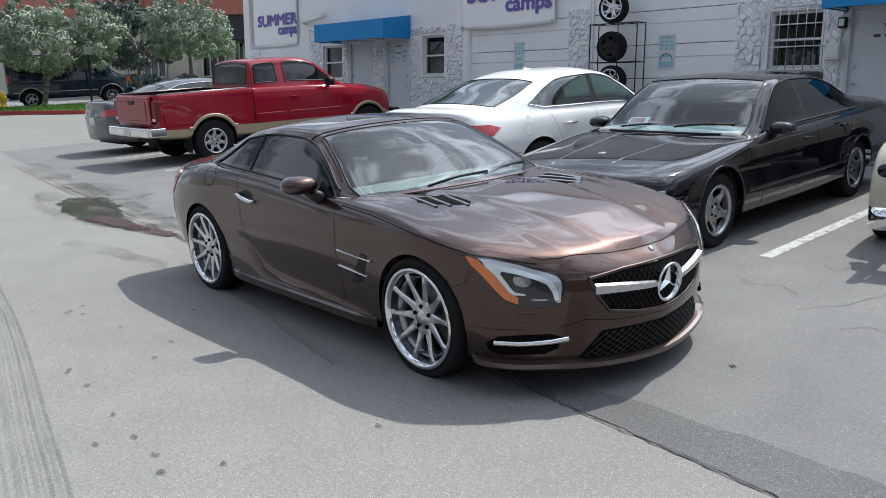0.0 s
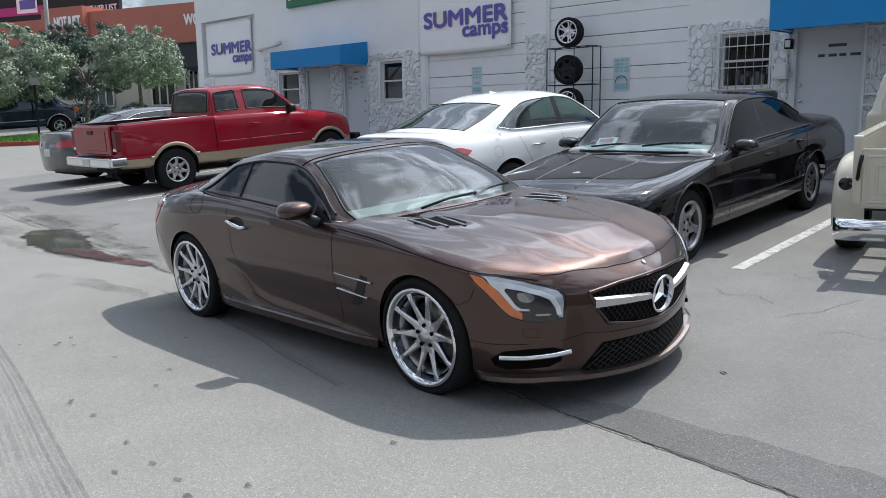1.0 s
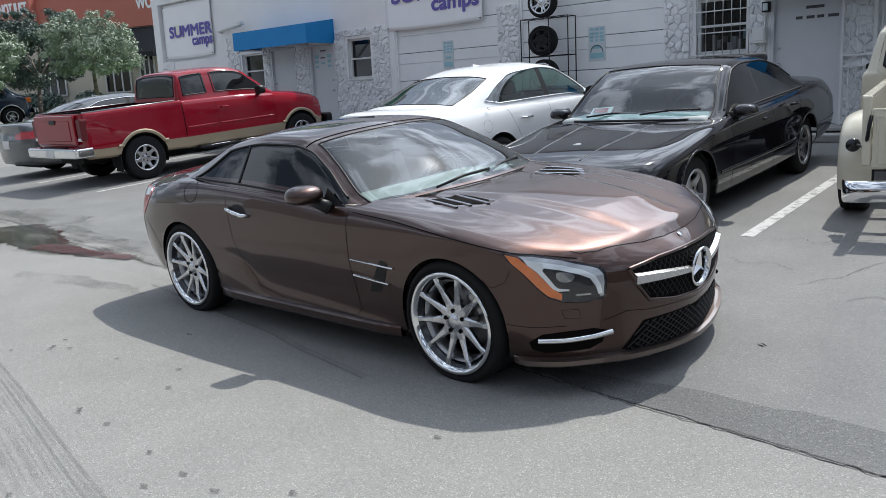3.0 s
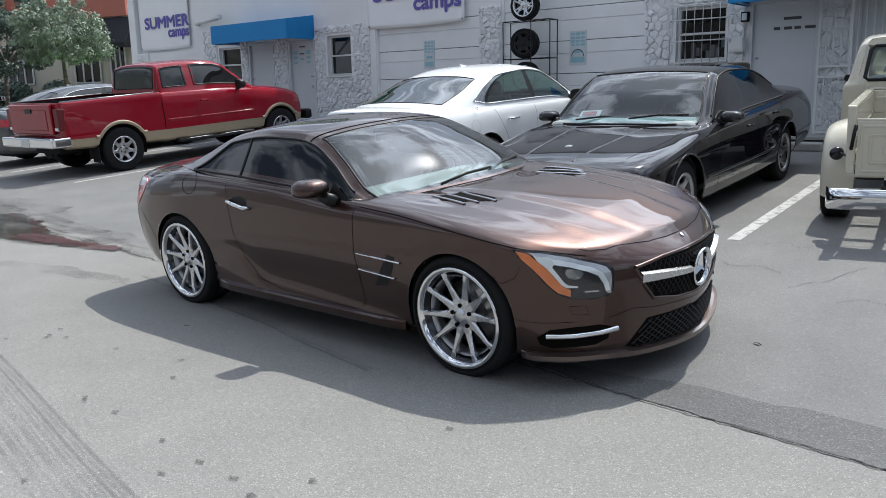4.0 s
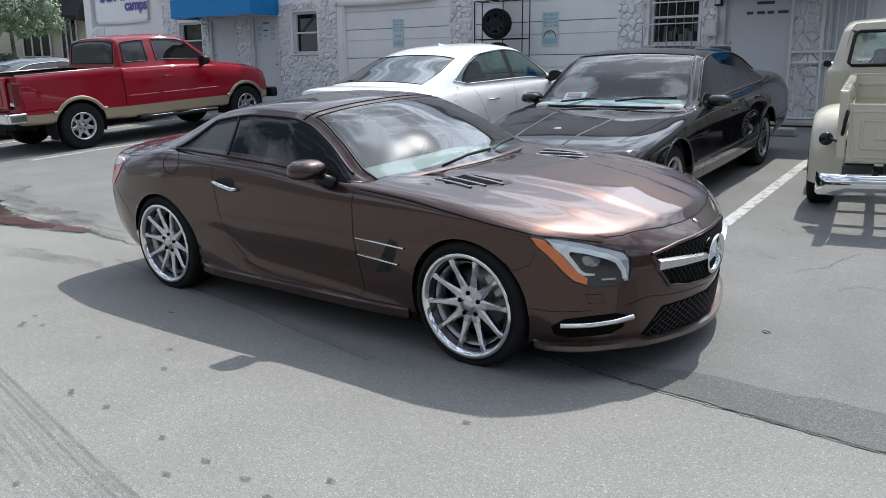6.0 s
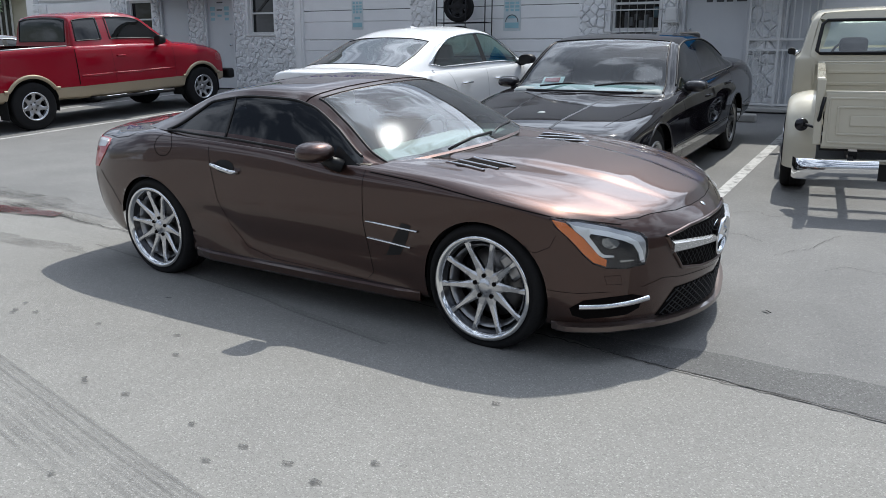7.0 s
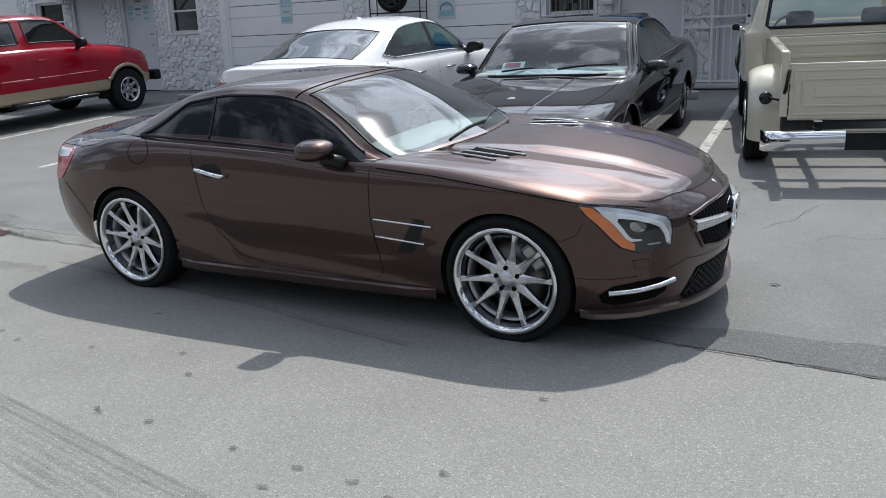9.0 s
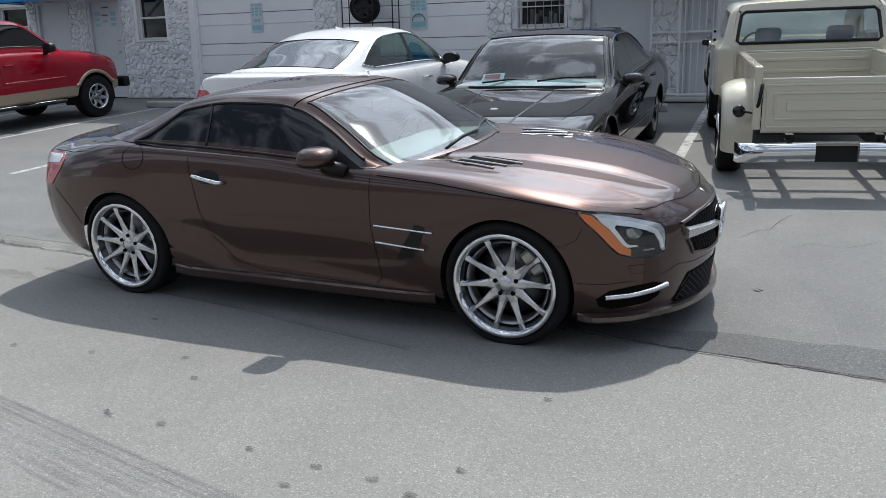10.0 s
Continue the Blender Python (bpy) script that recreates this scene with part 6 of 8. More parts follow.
# ---- dark van beyond the island ----
def van(m):
    car = thing("van", "dark blue full-size passenger van with grey lower stripe", "van", m, "vehicles beyond the lot")
    xs = (-3.75, -3.73, -3.6, -3.0, -2.0, -1.0, -.3, 0.2, .55, .75, .82)
    rows = (
        (0, 0, (0, .6, .86, .90, .90, .90, .90, .88, .80, .5, 0), (.36,) * 11),
        (0, 0, (0, .64, .94, .99, 1.0, 1.0, 1.0, .98, .88, .55, 0), (.50,) * 11),
        (0, 0, (0, .65, .95, 1.0, 1.0, 1.0, 1.0, .98, .88, .55, 0), (.95, .95, .95, .95, .95, .95, .95, .92, .88, .85, .85)),
        (0, 0, (0, .64, .93, .97, .97, .97, .96, .90, .80, .48, 0), (1.25, 1.25, 1.25, 1.25, 1.25, 1.25, 1.22, 1.13, 1.04, .98, .97)),
        (0, 0, (0, .58, .82, .85, .85, .85, .82, .70, .60, .40, 0), (1.98, 1.98, 1.98, 2.0, 2.0, 1.98, 1.75, 1.25, 1.09, 1.02, 1.0)),
        (0, 0, (0,) * 11, (2.06, 2.06, 2.07, 2.08, 2.08, 2.06, 1.80, 1.30, 1.12, 1.05, 1.02)),
    )
    P = skin(lines_of(xs, rows), 90, 40)
    arches = ((0.0, .36, .42), (-2.9, .36, .42))
    body, tree = half_mesh(P, lambda u, v, c: True, "body", M["van_blue"], car, "", arches)
    wheel_wells(car, arches, .95, .6, M["liner"])
    for view in ("side", "left"):
        for a, b in ((-3.4, -2.6), (-2.5, -1.7), (-1.6, -.95)):
            patch("side_window", tree, view, [(a, 1.32), (b, 1.32), (b, 1.85), (a, 1.85)], M["glass_dark"], car, off=.005, skirt=0, step=.1)
        patch("front_window", tree, view, [(-.85, 1.30), (-.12, 1.28), (-.42, 1.78), (-.85, 1.82)], M["glass_mid"], car, off=.005, skirt=0, step=.1)
        seam("lower_stripe", tree, view, [(-3.5, .62), (-3.3, .62), (-.5, .62)], M["lamp_in"], car, "silver lower stripe", width=.05, high=.008)
        arch_lip(car, tree, arches[0], M["lamp_in"], w=.05) if view == "side" else None
        s = -1 if view == "side" else 1
        side_mirror(car, -.2, 1.08, 1.3, (.14, .2, .24), M["trim"], (-.15, s * .95, 1.25), s, M["trim"])
        box("marker_lamp", (.66, s * .76, .93), (.20, .14, .20), M["amber"], car, "amber corner lamp", bevel=.03, seg=2)
        patch("tail_lamp", tree, view, [(-3.66, 1.0), (-3.52, 1.0), (-3.52, 1.3), (-3.66, 1.3)], M["red_lamp"], car, off=.006, skirt=0)
    arch_lip(car, tree, arches[1], M["lamp_in"], w=.05)
    for x, w in ((-3.80, .1), (.86, .1)):
        box("bumper", (x, 0, .52), (.14, 1.9, .18), M["chrome"], car, bevel=.03, seg=2)
    made = wheel_meshes("van", .36, .23, .20, 5, M["silver"], M["silver"], .12, .055)
    for x in (0.0, -2.9):
        for y in (-.84, .84):
            wheel(car, x, y, made, .36)
    return car


M["cab_glass"] = glass("cab_rear_glass", (0.62, 0.72, 0.70), 0.12)
M["glass_sky"] = glass("pale_rear_glass", (0.30, 0.38, 0.35), 0.15, 0.01)
M["paper"] = pbr("paper_white", (0.75, 0.75, 0.73), 0.7, 0, 0.05, 5, 80, 0)
M["seat_blue"] = pbr("dark_blue_vinyl", (0.035, 0.045, 0.07), 0.5, 0, 0.15, 7, 120, 0.1)

black_saloon(parked(-1.259, 3.616, -88.65))
modern_saloon(parked(-4.096, 7.422, 90.9), "pearl white modern saloon with chrome window surround", M["white_car"], ("glass_mid", "glass_sky", "glass_mid"), "saloon_white")
modern_saloon(parked(-14.83, 7.58, 89.64), "grey metallic saloon parked beside the red pickup", M["grey_car"], ("glass_dark", "glass_dark", "glass_dark"), "saloon_grey")
pickup(parked(-11.835, 7.885, 89.65))
old_truck(parked(.99, 7.745, 98.6))



# ---- ground ----
def asphalt(name, col, dark, speck):
    """Worn asphalt: broad patches, aggregate that shows as pale and dark grains, fine relief."""
    m = bpy.data.materials.new(name)
    m.use_nodes = True
    n, l = nodes_of(m)
    b = n["Principled BSDF"]
    b.inputs["Roughness"].default_value = 0.88
    b.inputs["Specular IOR Level"].default_value = 0.35
    tc = n.new("ShaderNodeTexCoord")
    big, mid, fine, grain = [n.new("ShaderNodeTexNoise") for _ in range(4)]
    for t, s, d in ((big, 0.22, 4), (mid, 1.7, 6), (fine, 34, 4), (grain, 130, 2)):
        t.inputs["Scale"].default_value, t.inputs["Detail"].default_value = s, d
        l.new(tc.outputs["Object"], t.inputs["Vector"])
    vo = n.new("ShaderNodeTexVoronoi")
    vo.inputs["Scale"].default_value = 190
    l.new(tc.outputs["Object"], vo.inputs["Vector"])
    acc = n.new("ShaderNodeMath")
    acc.operation = "MULTIPLY_ADD"
    acc.inputs[1].default_value, acc.inputs[2].default_value = 0.7, 0.0
    l.new(big.outputs["Fac"], acc.inputs[0])
    acc2 = n.new("ShaderNodeMath")
    acc2.operation = "MULTIPLY_ADD"
    acc2.inputs[1].default_value = 0.8
    l.new(mid.outputs["Fac"], acc2.inputs[0])
    l.new(acc.outputs[0], acc2.inputs[2])
    mr = n.new("ShaderNodeMapRange")
    mr.inputs["From Min"].default_value, mr.inputs["From Max"].default_value = 0.5, 1.0
    l.new(acc2.outputs[0], mr.inputs["Value"])
    m1 = n.new("ShaderNodeMix")
    m1.data_type = "RGBA"
    m1.inputs["A"].default_value, m1.inputs["B"].default_value = (*dark, 1), (*col, 1)
    l.new(mr.outputs["Result"], m1.inputs["Factor"])
    # quiet grains, and here and there a pale chip of worn stone
    sp = n.new("ShaderNodeValToRGB")
    e = sp.color_ramp.elements
    e[0].color = (0.5 - speck * 0.5,) * 3 + (1,)
    e[1].color = (0.5 + speck * 1.1,) * 3 + (1,)
    for at, v in ((0.25, 0.485), (0.80, 0.505), (0.90, 0.5 + speck * 0.25)):
        e.new(at).color = (v, v, v, 1)
    sepc = n.new("ShaderNodeSeparateColor")
    l.new(vo.outputs["Color"], sepc.inputs[0])
    l.new(sepc.outputs[0], sp.inputs["Fac"])
    tw = n.new("ShaderNodeMath")
    tw.operation = "MULTIPLY"
    tw.inputs[1].default_value = 2.0
    l.new(sp.outputs["Color"], tw.inputs[0])
    gr = n.new("ShaderNodeMapRange")
    gr.inputs["From Min"].default_value, gr.inputs["From Max"].default_value = 0.3, 0.7
    gr.inputs["To Min"].default_value, gr.inputs["To Max"].default_value = 0.97, 1.03
    l.new(fine.outputs["Fac"], gr.inputs["Value"])
    mu = n.new("ShaderNodeMath")
    mu.operation = "MULTIPLY"
    l.new(tw.outputs[0], mu.inputs[0])
    l.new(gr.outputs["Result"], mu.inputs[1])
    vm = n.new("ShaderNodeVectorMath")
    vm.operation = "SCALE"
    l.new(m1.outputs["Result"], vm.inputs[0])
    l.new(mu.outputs[0], vm.inputs["Scale"])
    l.new(vm.outputs[0], b.inputs["Base Color"])
    bp = n.new("ShaderNodeBump")
    bp.inputs["Strength"].default_value, bp.inputs["Distance"].default_value = 0.4, 0.003
    ad = n.new("ShaderNodeMath")
    l.new(vo.outputs["Distance"], ad.inputs[0])
    l.new(grain.outputs["Fac"], ad.inputs[1])
    l.new(ad.outputs[0], bp.inputs["Height"])
    l.new(bp.outputs["Normal"], b.inputs["Normal"])
    return m


def stain(name, col, rough, most, scale=(3.0, 3.0, 3.0), lo=0.35, hi=0.7, metal=0.0):
    """A thin film on the ground that thins out in patches."""
    m = bpy.data.materials.new(name)
    m.use_nodes = True
    n, l = nodes_of(m)
    b = n["Principled BSDF"]
    b.inputs["Base Color"].default_value = (*col, 1)
    b.inputs["Roughness"].default_value = rough
    tc, mp, t = n.new("ShaderNodeTexCoord"), n.new("ShaderNodeMapping"), n.new("ShaderNodeTexNoise")
    mp.inputs["Scale"].default_value = scale
    t.inputs["Scale"].default_value, t.inputs["Detail"].default_value, t.inputs["Roughness"].default_value = 1.0, 7, 0.65
    mr = n.new("ShaderNodeMapRange")
    mr.inputs["From Min"].default_value, mr.inputs["From Max"].default_value, mr.inputs["To Max"].default_value = lo, hi, most
    l.new(tc.outputs["Object"], mp.inputs["Vector"])
    l.new(mp.outputs["Vector"], t.inputs["Vector"])
    l.new(t.outputs["Fac"], mr.inputs["Value"])
    l.new(mr.outputs["Result"], b.inputs["Alpha"])
    return m


M["asphalt"] = asphalt("old_asphalt", (0.250, 0.2455, 0.232), (0.212, 0.208, 0.198), 0.26)
M["asphalt_stall"] = asphalt("stall_asphalt", (0.210, 0.208, 0.202), (0.162, 0.161, 0.159), 0.22)
M["asphalt_dark"] = asphalt("coarse_asphalt", (0.158, 0.157, 0.155), (0.112, 0.112, 0.111), 0.36)
M["wet"] = stain("wet_film", (0.05, 0.048, 0.04), 0.08, 0.8, (0.9, 2.2, 1), 0.30, 0.52)
M["damp"] = stain("damp_film", (0.11, 0.105, 0.095), 0.6, 0.42, (1.1, 2.2, 1), 0.40, 0.68)
M["rust"] = stain("rust_film", (0.09, 0.022, 0.014), 0.2, 0.75, (1.2, 3, 1), 0.3, 0.5)
M["tyre_mark"] = stain("tyre_mark_film", (0.10, 0.10, 0.105), 0.9, 0.36, (5.0, 5.0, 5.0), 0.1, 0.75)
M["tyre_mark_faint"] = stain("faint_tyre_mark_film", (0.12, 0.12, 0.125), 0.9, 0.26, (3.0, 3.0, 3.0), 0.3, 0.75)
M["damp_run"] = stain("damp_run_film", (0.04, 0.04, 0.04), 0.7, 0.11, (4, 4, 4), 0.1, 0.55)
M["oil"] = stain("oil_film", (0.055, 0.055, 0.055), 0.6, 0.62, (40, 40, 40), 0.2, 0.6)
M["line_paint"] = stain("worn_line_paint", (0.52, 0.52, 0.51), 0.75, 0.92, (11, 11, 11), 0.22, 0.52)
M["crack"] = pbr("crack_fill", (0.035, 0.033, 0.032), 0.95, 0, 0.2, 9, 90, 0.2)

gx = [-400, -120, -60, -46, -40, -36, -34, -32, -30, -28, -26, -24, -22, -20, -18, -14, -8, 0, 8, 40, 400]
gy = [-400, -60, -20, -8, 0, 8, 20, 40, 400]


def ground_z(x, y):
    """The lot, with the road beyond it a little higher."""
    t = min(1, max(0, (-18 - x) / 14))
    return lot_z(x, y) + 0.33 * t * t * (3 - 2 * t)


def lay(bm, z, rise=lot_z):
    """Folds a flat sheet along the foot of the slope and lays it on the ground, proud by z."""
    bmesh.ops.bisect_plane(bm, geom=bm.verts[:] + bm.edges[:] + bm.faces[:], dist=1e-5, plane_co=(0, FOOT, 0), plane_no=(SLOPE_X, SLOPE_Y, 0))
    for v in bm.verts:
        v.co.z = rise(v.co.x, v.co.y) + z


bm = bmesh.new()
vs = [[bm.verts.new((x, y, 0)) for y in gy] for x in gx]
for i in range(len(gx) - 1):
    for j in range(len(gy) - 1):
        bm.faces.new((vs[i][j], vs[i + 1][j], vs[i + 1][j + 1], vs[i][j + 1]))
lay(bm, 0.0, ground_z)
tagged(part("ground", bm, M["asphalt"], kind="structure"), "grey worn asphalt parking lot", "ground")


def ragged(name, outline, mat, z, label, cat, jit=0.03, step=0.08, kind="structure"):
    """A flat sheet with a ragged edge lying on the ground."""
    r = random.Random(len(outline) + int(outline[0][0] * 10))
    pts = []
    for i, p in enumerate(outline):
        p, q = Vector(p), Vector(outline[(i + 1) % len(outline)])
        k = max(1, int((q - p).length / step))
        for j in range(k):
            s = p.lerp(q, j / k)
            pts.append((s.x + r.uniform(-jit, jit), s.y + r.uniform(-jit, jit), z))
    bm = bmesh.new()
    f = bm.faces.new([bm.verts.new(p) for p in pts])
    bmesh.ops.triangulate(bm, faces=[f])
    if sum(f.normal.z for f in bm.faces) < 0:
        bmesh.ops.reverse_faces(bm, faces=bm.faces)
    lay(bm, z)
    return tagged(part(name, bm, mat, kind=kind), label, cat)


def strip(name, pts, width, mat, z, label, cat, n=40, wob=0.0, kind="structure"):
    a = glide([(*p, 0.0) for p in pts], n)
    r = random.Random(int(abs(pts[0][0]) * 100))
    vs, fs = [], []
    for i, p in enumerate(a):
        t = a[min(i + 1, n - 1)] - a[max(i - 1, 0)]
        s = np.array((-t[1], t[0], 0)) / max(1e-6, np.hypot(t[0], t[1]))
        o = s * r.uniform(-wob, wob)
        w = width * (1 + (r.uniform(-.35, .35) if wob else 0))
        vs += [p + o + s * w / 2, p + o - s * w / 2]
    bm = bmesh.new()
    vs = [bm.verts.new(v) for v in vs]
    for i in range(n - 1):
        bm.faces.new([vs[j] for j in (2 * i + 1, 2 * i + 3, 2 * i + 2, 2 * i)])
    lay(bm, z)
    return tagged(part(name, bm, mat, kind=kind), label, cat)


ragged("stall_asphalt", [(-20.3, 2.72), (-14.3, 2.0), (-9.3, 1.42), (-5.0, 1.03), (-3.74, .93), (-1.58, .72), (.27, .40), (.89, .32), (2.02, .17), (4.1, -.07), (9, -.62), (12, -.95), (12, 10.6), (-20.3, 10.6)], M["asphalt_stall"], 0.002, "darker coarse asphalt of the parking stalls", "asphalt", .02, .25)
ragged("asphalt_band", [(0.22, .39), (0.89, .31), (2.02, .16), (4.1, -.08), (8, -.5), (8, .0), (4.1, .33), (2.45, .54), (1.6, .57), (0.88, .56), (0.27, .51)], M["asphalt_dark"], 0.004, "coarse dark asphalt along the gutter joint", "asphalt", .022, .12)
strip("gutter_joint", [(-14.3, 1.77), (-9.3, 1.21), (-5.0, .85), (-3.74, .75), (-1.57, .55), (.28, .36), (.93, .28), (1.92, .18), (2.68, .06), (5, -.22), (9, -.65)], .008, M["crack"], .007, "ragged dark joint in the asphalt", "crack", 260, .012)
strip("gutter_damp", [(-14.3, 2.03), (-9.3, 1.47), (-5.0, 1.07), (-3.4, .95), (-1.57, .79), (.28, .60)], .40, M["damp"], .0045, "dark damp strip along the joint", "stain", 40, .03)
ragged("damp_patch", [(-10.69, 1.42), (-9.54, 2.14), (-8.21, 1.97), (-6.85, 1.39), (-4.98, 1.1), (-4.67, .86), (-5.79, .6), (-7.02, .34), (-8.32, .44), (-9.87, .9)], M["damp"], .006, "damp asphalt round a shallow puddle", "stain", .08)
ragged("puddle", [(-8.79, 1.05), (-8.29, 1.4), (-7.26, 1.19), (-6.43, .92), (-5.6, .87), (-5.39, .75), (-6.38, .52), (-7.61, .58), (-8.48, .79)], M["wet"], .010, "shallow puddle reflecting the sky", "puddle", .05)
ragged("rust_stain", [(-6.84, .79), (-5.8, .86), (-4.98, .91), (-4.89, .80), (-5.7, .67), (-6.7, .57)], M["rust"], .014, "red-brown stain at the puddle's edge", "stain", .03)
ragged("damp_patch", [(-5.59, -.05), (-4.66, .2), (-3.77, .26), (-3.44, .16), (-4.21, .01), (-5.15, -.16)], M["damp"], .006, "dark damp tongue on the asphalt", "stain", .04)
for dx, w, worn in ((.012, .020, ""), (.040, .022, "_faint"), (.070, .018, ""), (.095, .012, "_faint"), (.120, .020, "_faint"), (.150, .010, "_faint"), (.180, .030, "_faint"), (.225, .014, "_faint"), (.262, .034, "_faint"), (.31, .02, "_faint")):
    strip("tyre_mark", [(-6.5, -.62 - dx), (-3.47, -1.13 - dx), (-2.79, -1.232 - dx), (-2.03, -1.366 - dx), (-1.17, -1.538 - dx), (-.62, -1.65 - dx), (-.2, -1.728 - dx), (.5, -1.87 - dx)], w, M["tyre_mark" + worn], .005, "grey curved tyre mark", "tyre mark", 90)
# a thin run of damp leads from the tongue along the car
for off, w in ((0.0, .020), (.02, .06)):
    strip("damp_run", [(-3.7, .37 + off), (-2.83, .235 + off), (-2.4, .165 + off), (-1.55, .03 + off), (-1.246, -.055 + off), (-.8, -.14 + off), (-.45, -.208 + off)], w, M["damp_run"], .006 + off * .1, "thin dark run of damp on the asphalt", "stain", 60)
# hairline cracks in the stalls
for k, pts in enumerate((((.40, 3.50), (.56, 3.62), (.70, 3.50), (.86, 3.66), (1.19, 3.72)), ((.70, 3.98), (.82, 3.88), (.95, 3.94), (1.2, 3.86), (1.45, 3.95)), ((.95, 2.40), (1.03, 2.58), (1.12, 2.66), (1.20, 2.95), (1.27, 3.13)), ((.55, 4.6), (.74, 4.5), (.9, 4.62), (1.2, 4.55)), ((.3, 2.9), (.42, 2.78), (.60, 2.85), (.8, 2.72)), ((1.3, 2.2), (1.42, 2.34), (1.6, 2.3), (1.85, 2.5)), ((-1.9, 2.2), (-1.7, 2.32), (-1.5, 2.25)))):
    strip("hairline_crack", pts, .0035, M["crack"], .007, "fine ragged crack in the asphalt", "crack", 40, .012)
for x, y in ((-.546, -1.396), (-.231, -1.422), (.005, -1.427), (-1.303, -1.364), (-1.34, -1.34), (-1.03, -1.352), (-2.68, -.82), (-1.233, -.905), (-.266, -1.575), (.386, -.536), (-2.466, -.887), (-2.57, -.965), (-2.60, -.93), (-2.753, -1.132), (.178, -1.473), (.275, -1.25), (-.652, -1.943), (-1.461, -.708), (-2.052, -.278), (-1.98, -.82)):
    r = random.Random(int(x * 1000))
    ragged("oil_spot", [(x + .023 * r.uniform(.5, 1.3) * math.cos(a), y + .015 * r.uniform(.6, 1.3) * math.sin(a)) for a in np.linspace(0, 6.283, 9, endpoint=False)], M["oil"], .008, "small dark spot on the asphalt", "spot", .003, 1.0)
for x0, y0, x1, y1 in ((.15, 3.55, -.09, 9.7), (-7.45, 3.14, -7.6, 9.88), (-13.38, 3.42, -13.56, 10.0), (3.1, 3.5, 2.9, 9.7), (-10.45, 3.18, -10.57, 9.9), (-2.93, 3.36, -3.13, 9.77)):
    strip("parking_line", [(x0, y0), ((x0 + x1) / 2, (y0 + y1) / 2), (x1, y1)], .11, M["line_paint"], .006, "worn white parking line", "parking line", 30, 0)
leaf = mesh_ob("fallen_leaf", [(-.034, .013, .003), (-.010, -.006, .014), (.022, -.014, .004), (.002, .008, .009), (.034, -.022, .008)], [(0, 1, 3), (1, 2, 3), (2, 4, 3)], M["rubber"], smooth=False)
leaf.location = (1.13, 1.277, lot_z(1.13, 1.277) + .003)
tagged(leaf, "small dark curled leaf on the asphalt", "leaf")


def wheel_stop(x, y, w):
    bm = bmesh.new()
    add_box(bm, (0, 0, .06), (w, .15, .12), None, .025, 2)
    o = part("wheel_stop", bm, M["concrete"])
    o.matrix_basis = parked(x, y, 0)
    return tagged(o, "grey concrete wheel stop on the asphalt", "wheel stop", "wheel stops")


M["concrete"] = pbr("concrete", (0.42, 0.41, 0.39), 0.9, 0, 0.2, 4, 60, 0.3)
for x, y in ((-10.05, 9.19), (-6.57, 9.11), (-1.5, 8.99), (1.92, 8.75)):
    wheel_stop(x, y, 1.75)

# ---- workshop building, in its own axes; move() sets it on the lot below ----
WY = 10.52
others = set(scene.objects)


def move(m, others):
    """Sets all top-level things made since on their site."""
    for o in scene.objects:
        if o not in others and o.parent is None:
            own = o.matrix_basis.copy()
            o.matrix_basis = m @ own


M["wall"] = pbr("grey_white_paint", (0.84, 0.84, 0.84), 0.8, 0, 0.07, 0.9, 30, 0.12)
M["stone"] = pbr("painted_stone", (0.82, 0.825, 0.83), 0.85, 0, 0.10, 5, 30, 0.9, bump_dist=0.02)
M["door_paint"] = pbr("door_paint", (0.62, 0.63, 0.645), 0.55, 0, 0.05, 2, 60, 0.05)
M["garage"] = pbr("garage_paint", (0.84, 0.845, 0.85), 0.6, 0, 0.07, 1.5, 50, 0.08)
M["white_metal"] = pbr("white_metal", (0.72, 0.72, 0.71), 0.5, 0, 0.08, 6, 90, 0.05)
M["awning"] = pbr("blue_awning", (0.004, 0.24, 0.58), 0.65, 0, 0.10, 2, 200, 0.1)
M["banner"] = pbr("banner_vinyl", (0.90, 0.90, 0.91), 0.5, 0, 0.04, 2, 120, 0.05)
M["purple"] = pbr("purple_print", (0.13, 0.10, 0.40), 0.5, 0, 0.1, 8, 90, 0)
M["yellow"] = pbr("yellow_print", (0.86, 0.83, 0.70), 0.5, 0, 0.1, 8, 90, 0)
M["sign_lime"] = pbr("lime_print", (0.42, 0.52, 0.10), 0.5, 0, 0.1, 8, 90, 0)
M["green_sign"] = pbr("green_print", (0.02, 0.17, 0.07), 0.5, 0, 0.1, 8, 90, 0)
M["blue_sign"] = pbr("faded_blue_print", (0.30, 0.53, 0.60), 0.6, 0, 0.12, 9, 90, 0)
M["sign_white"] = pbr("faded_sign", (0.60, 0.66, 0.68), 0.6, 0, 0.1, 9, 90, 0)
M["pane_clear"] = glass("clear_window_pane", (0.5, 0.52, 0.55), 0.04)
M["pane"] = glass("window_pane", (0.03, 0.033, 0.04), 0.045)
# near-black colour puts the gloom of unlit interiors behind the panes
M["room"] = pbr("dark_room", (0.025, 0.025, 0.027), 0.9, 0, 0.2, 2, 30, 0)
M["dark_iron"] = pbr("dark_iron", (0.02, 0.02, 0.022), 0.55, 0.6, 0.2, 8, 90, 0.1)
M["letters"] = pbr("dark_letters", (0.06, 0.06, 0.065), 0.5, 0, 0.1, 8, 90, 0)

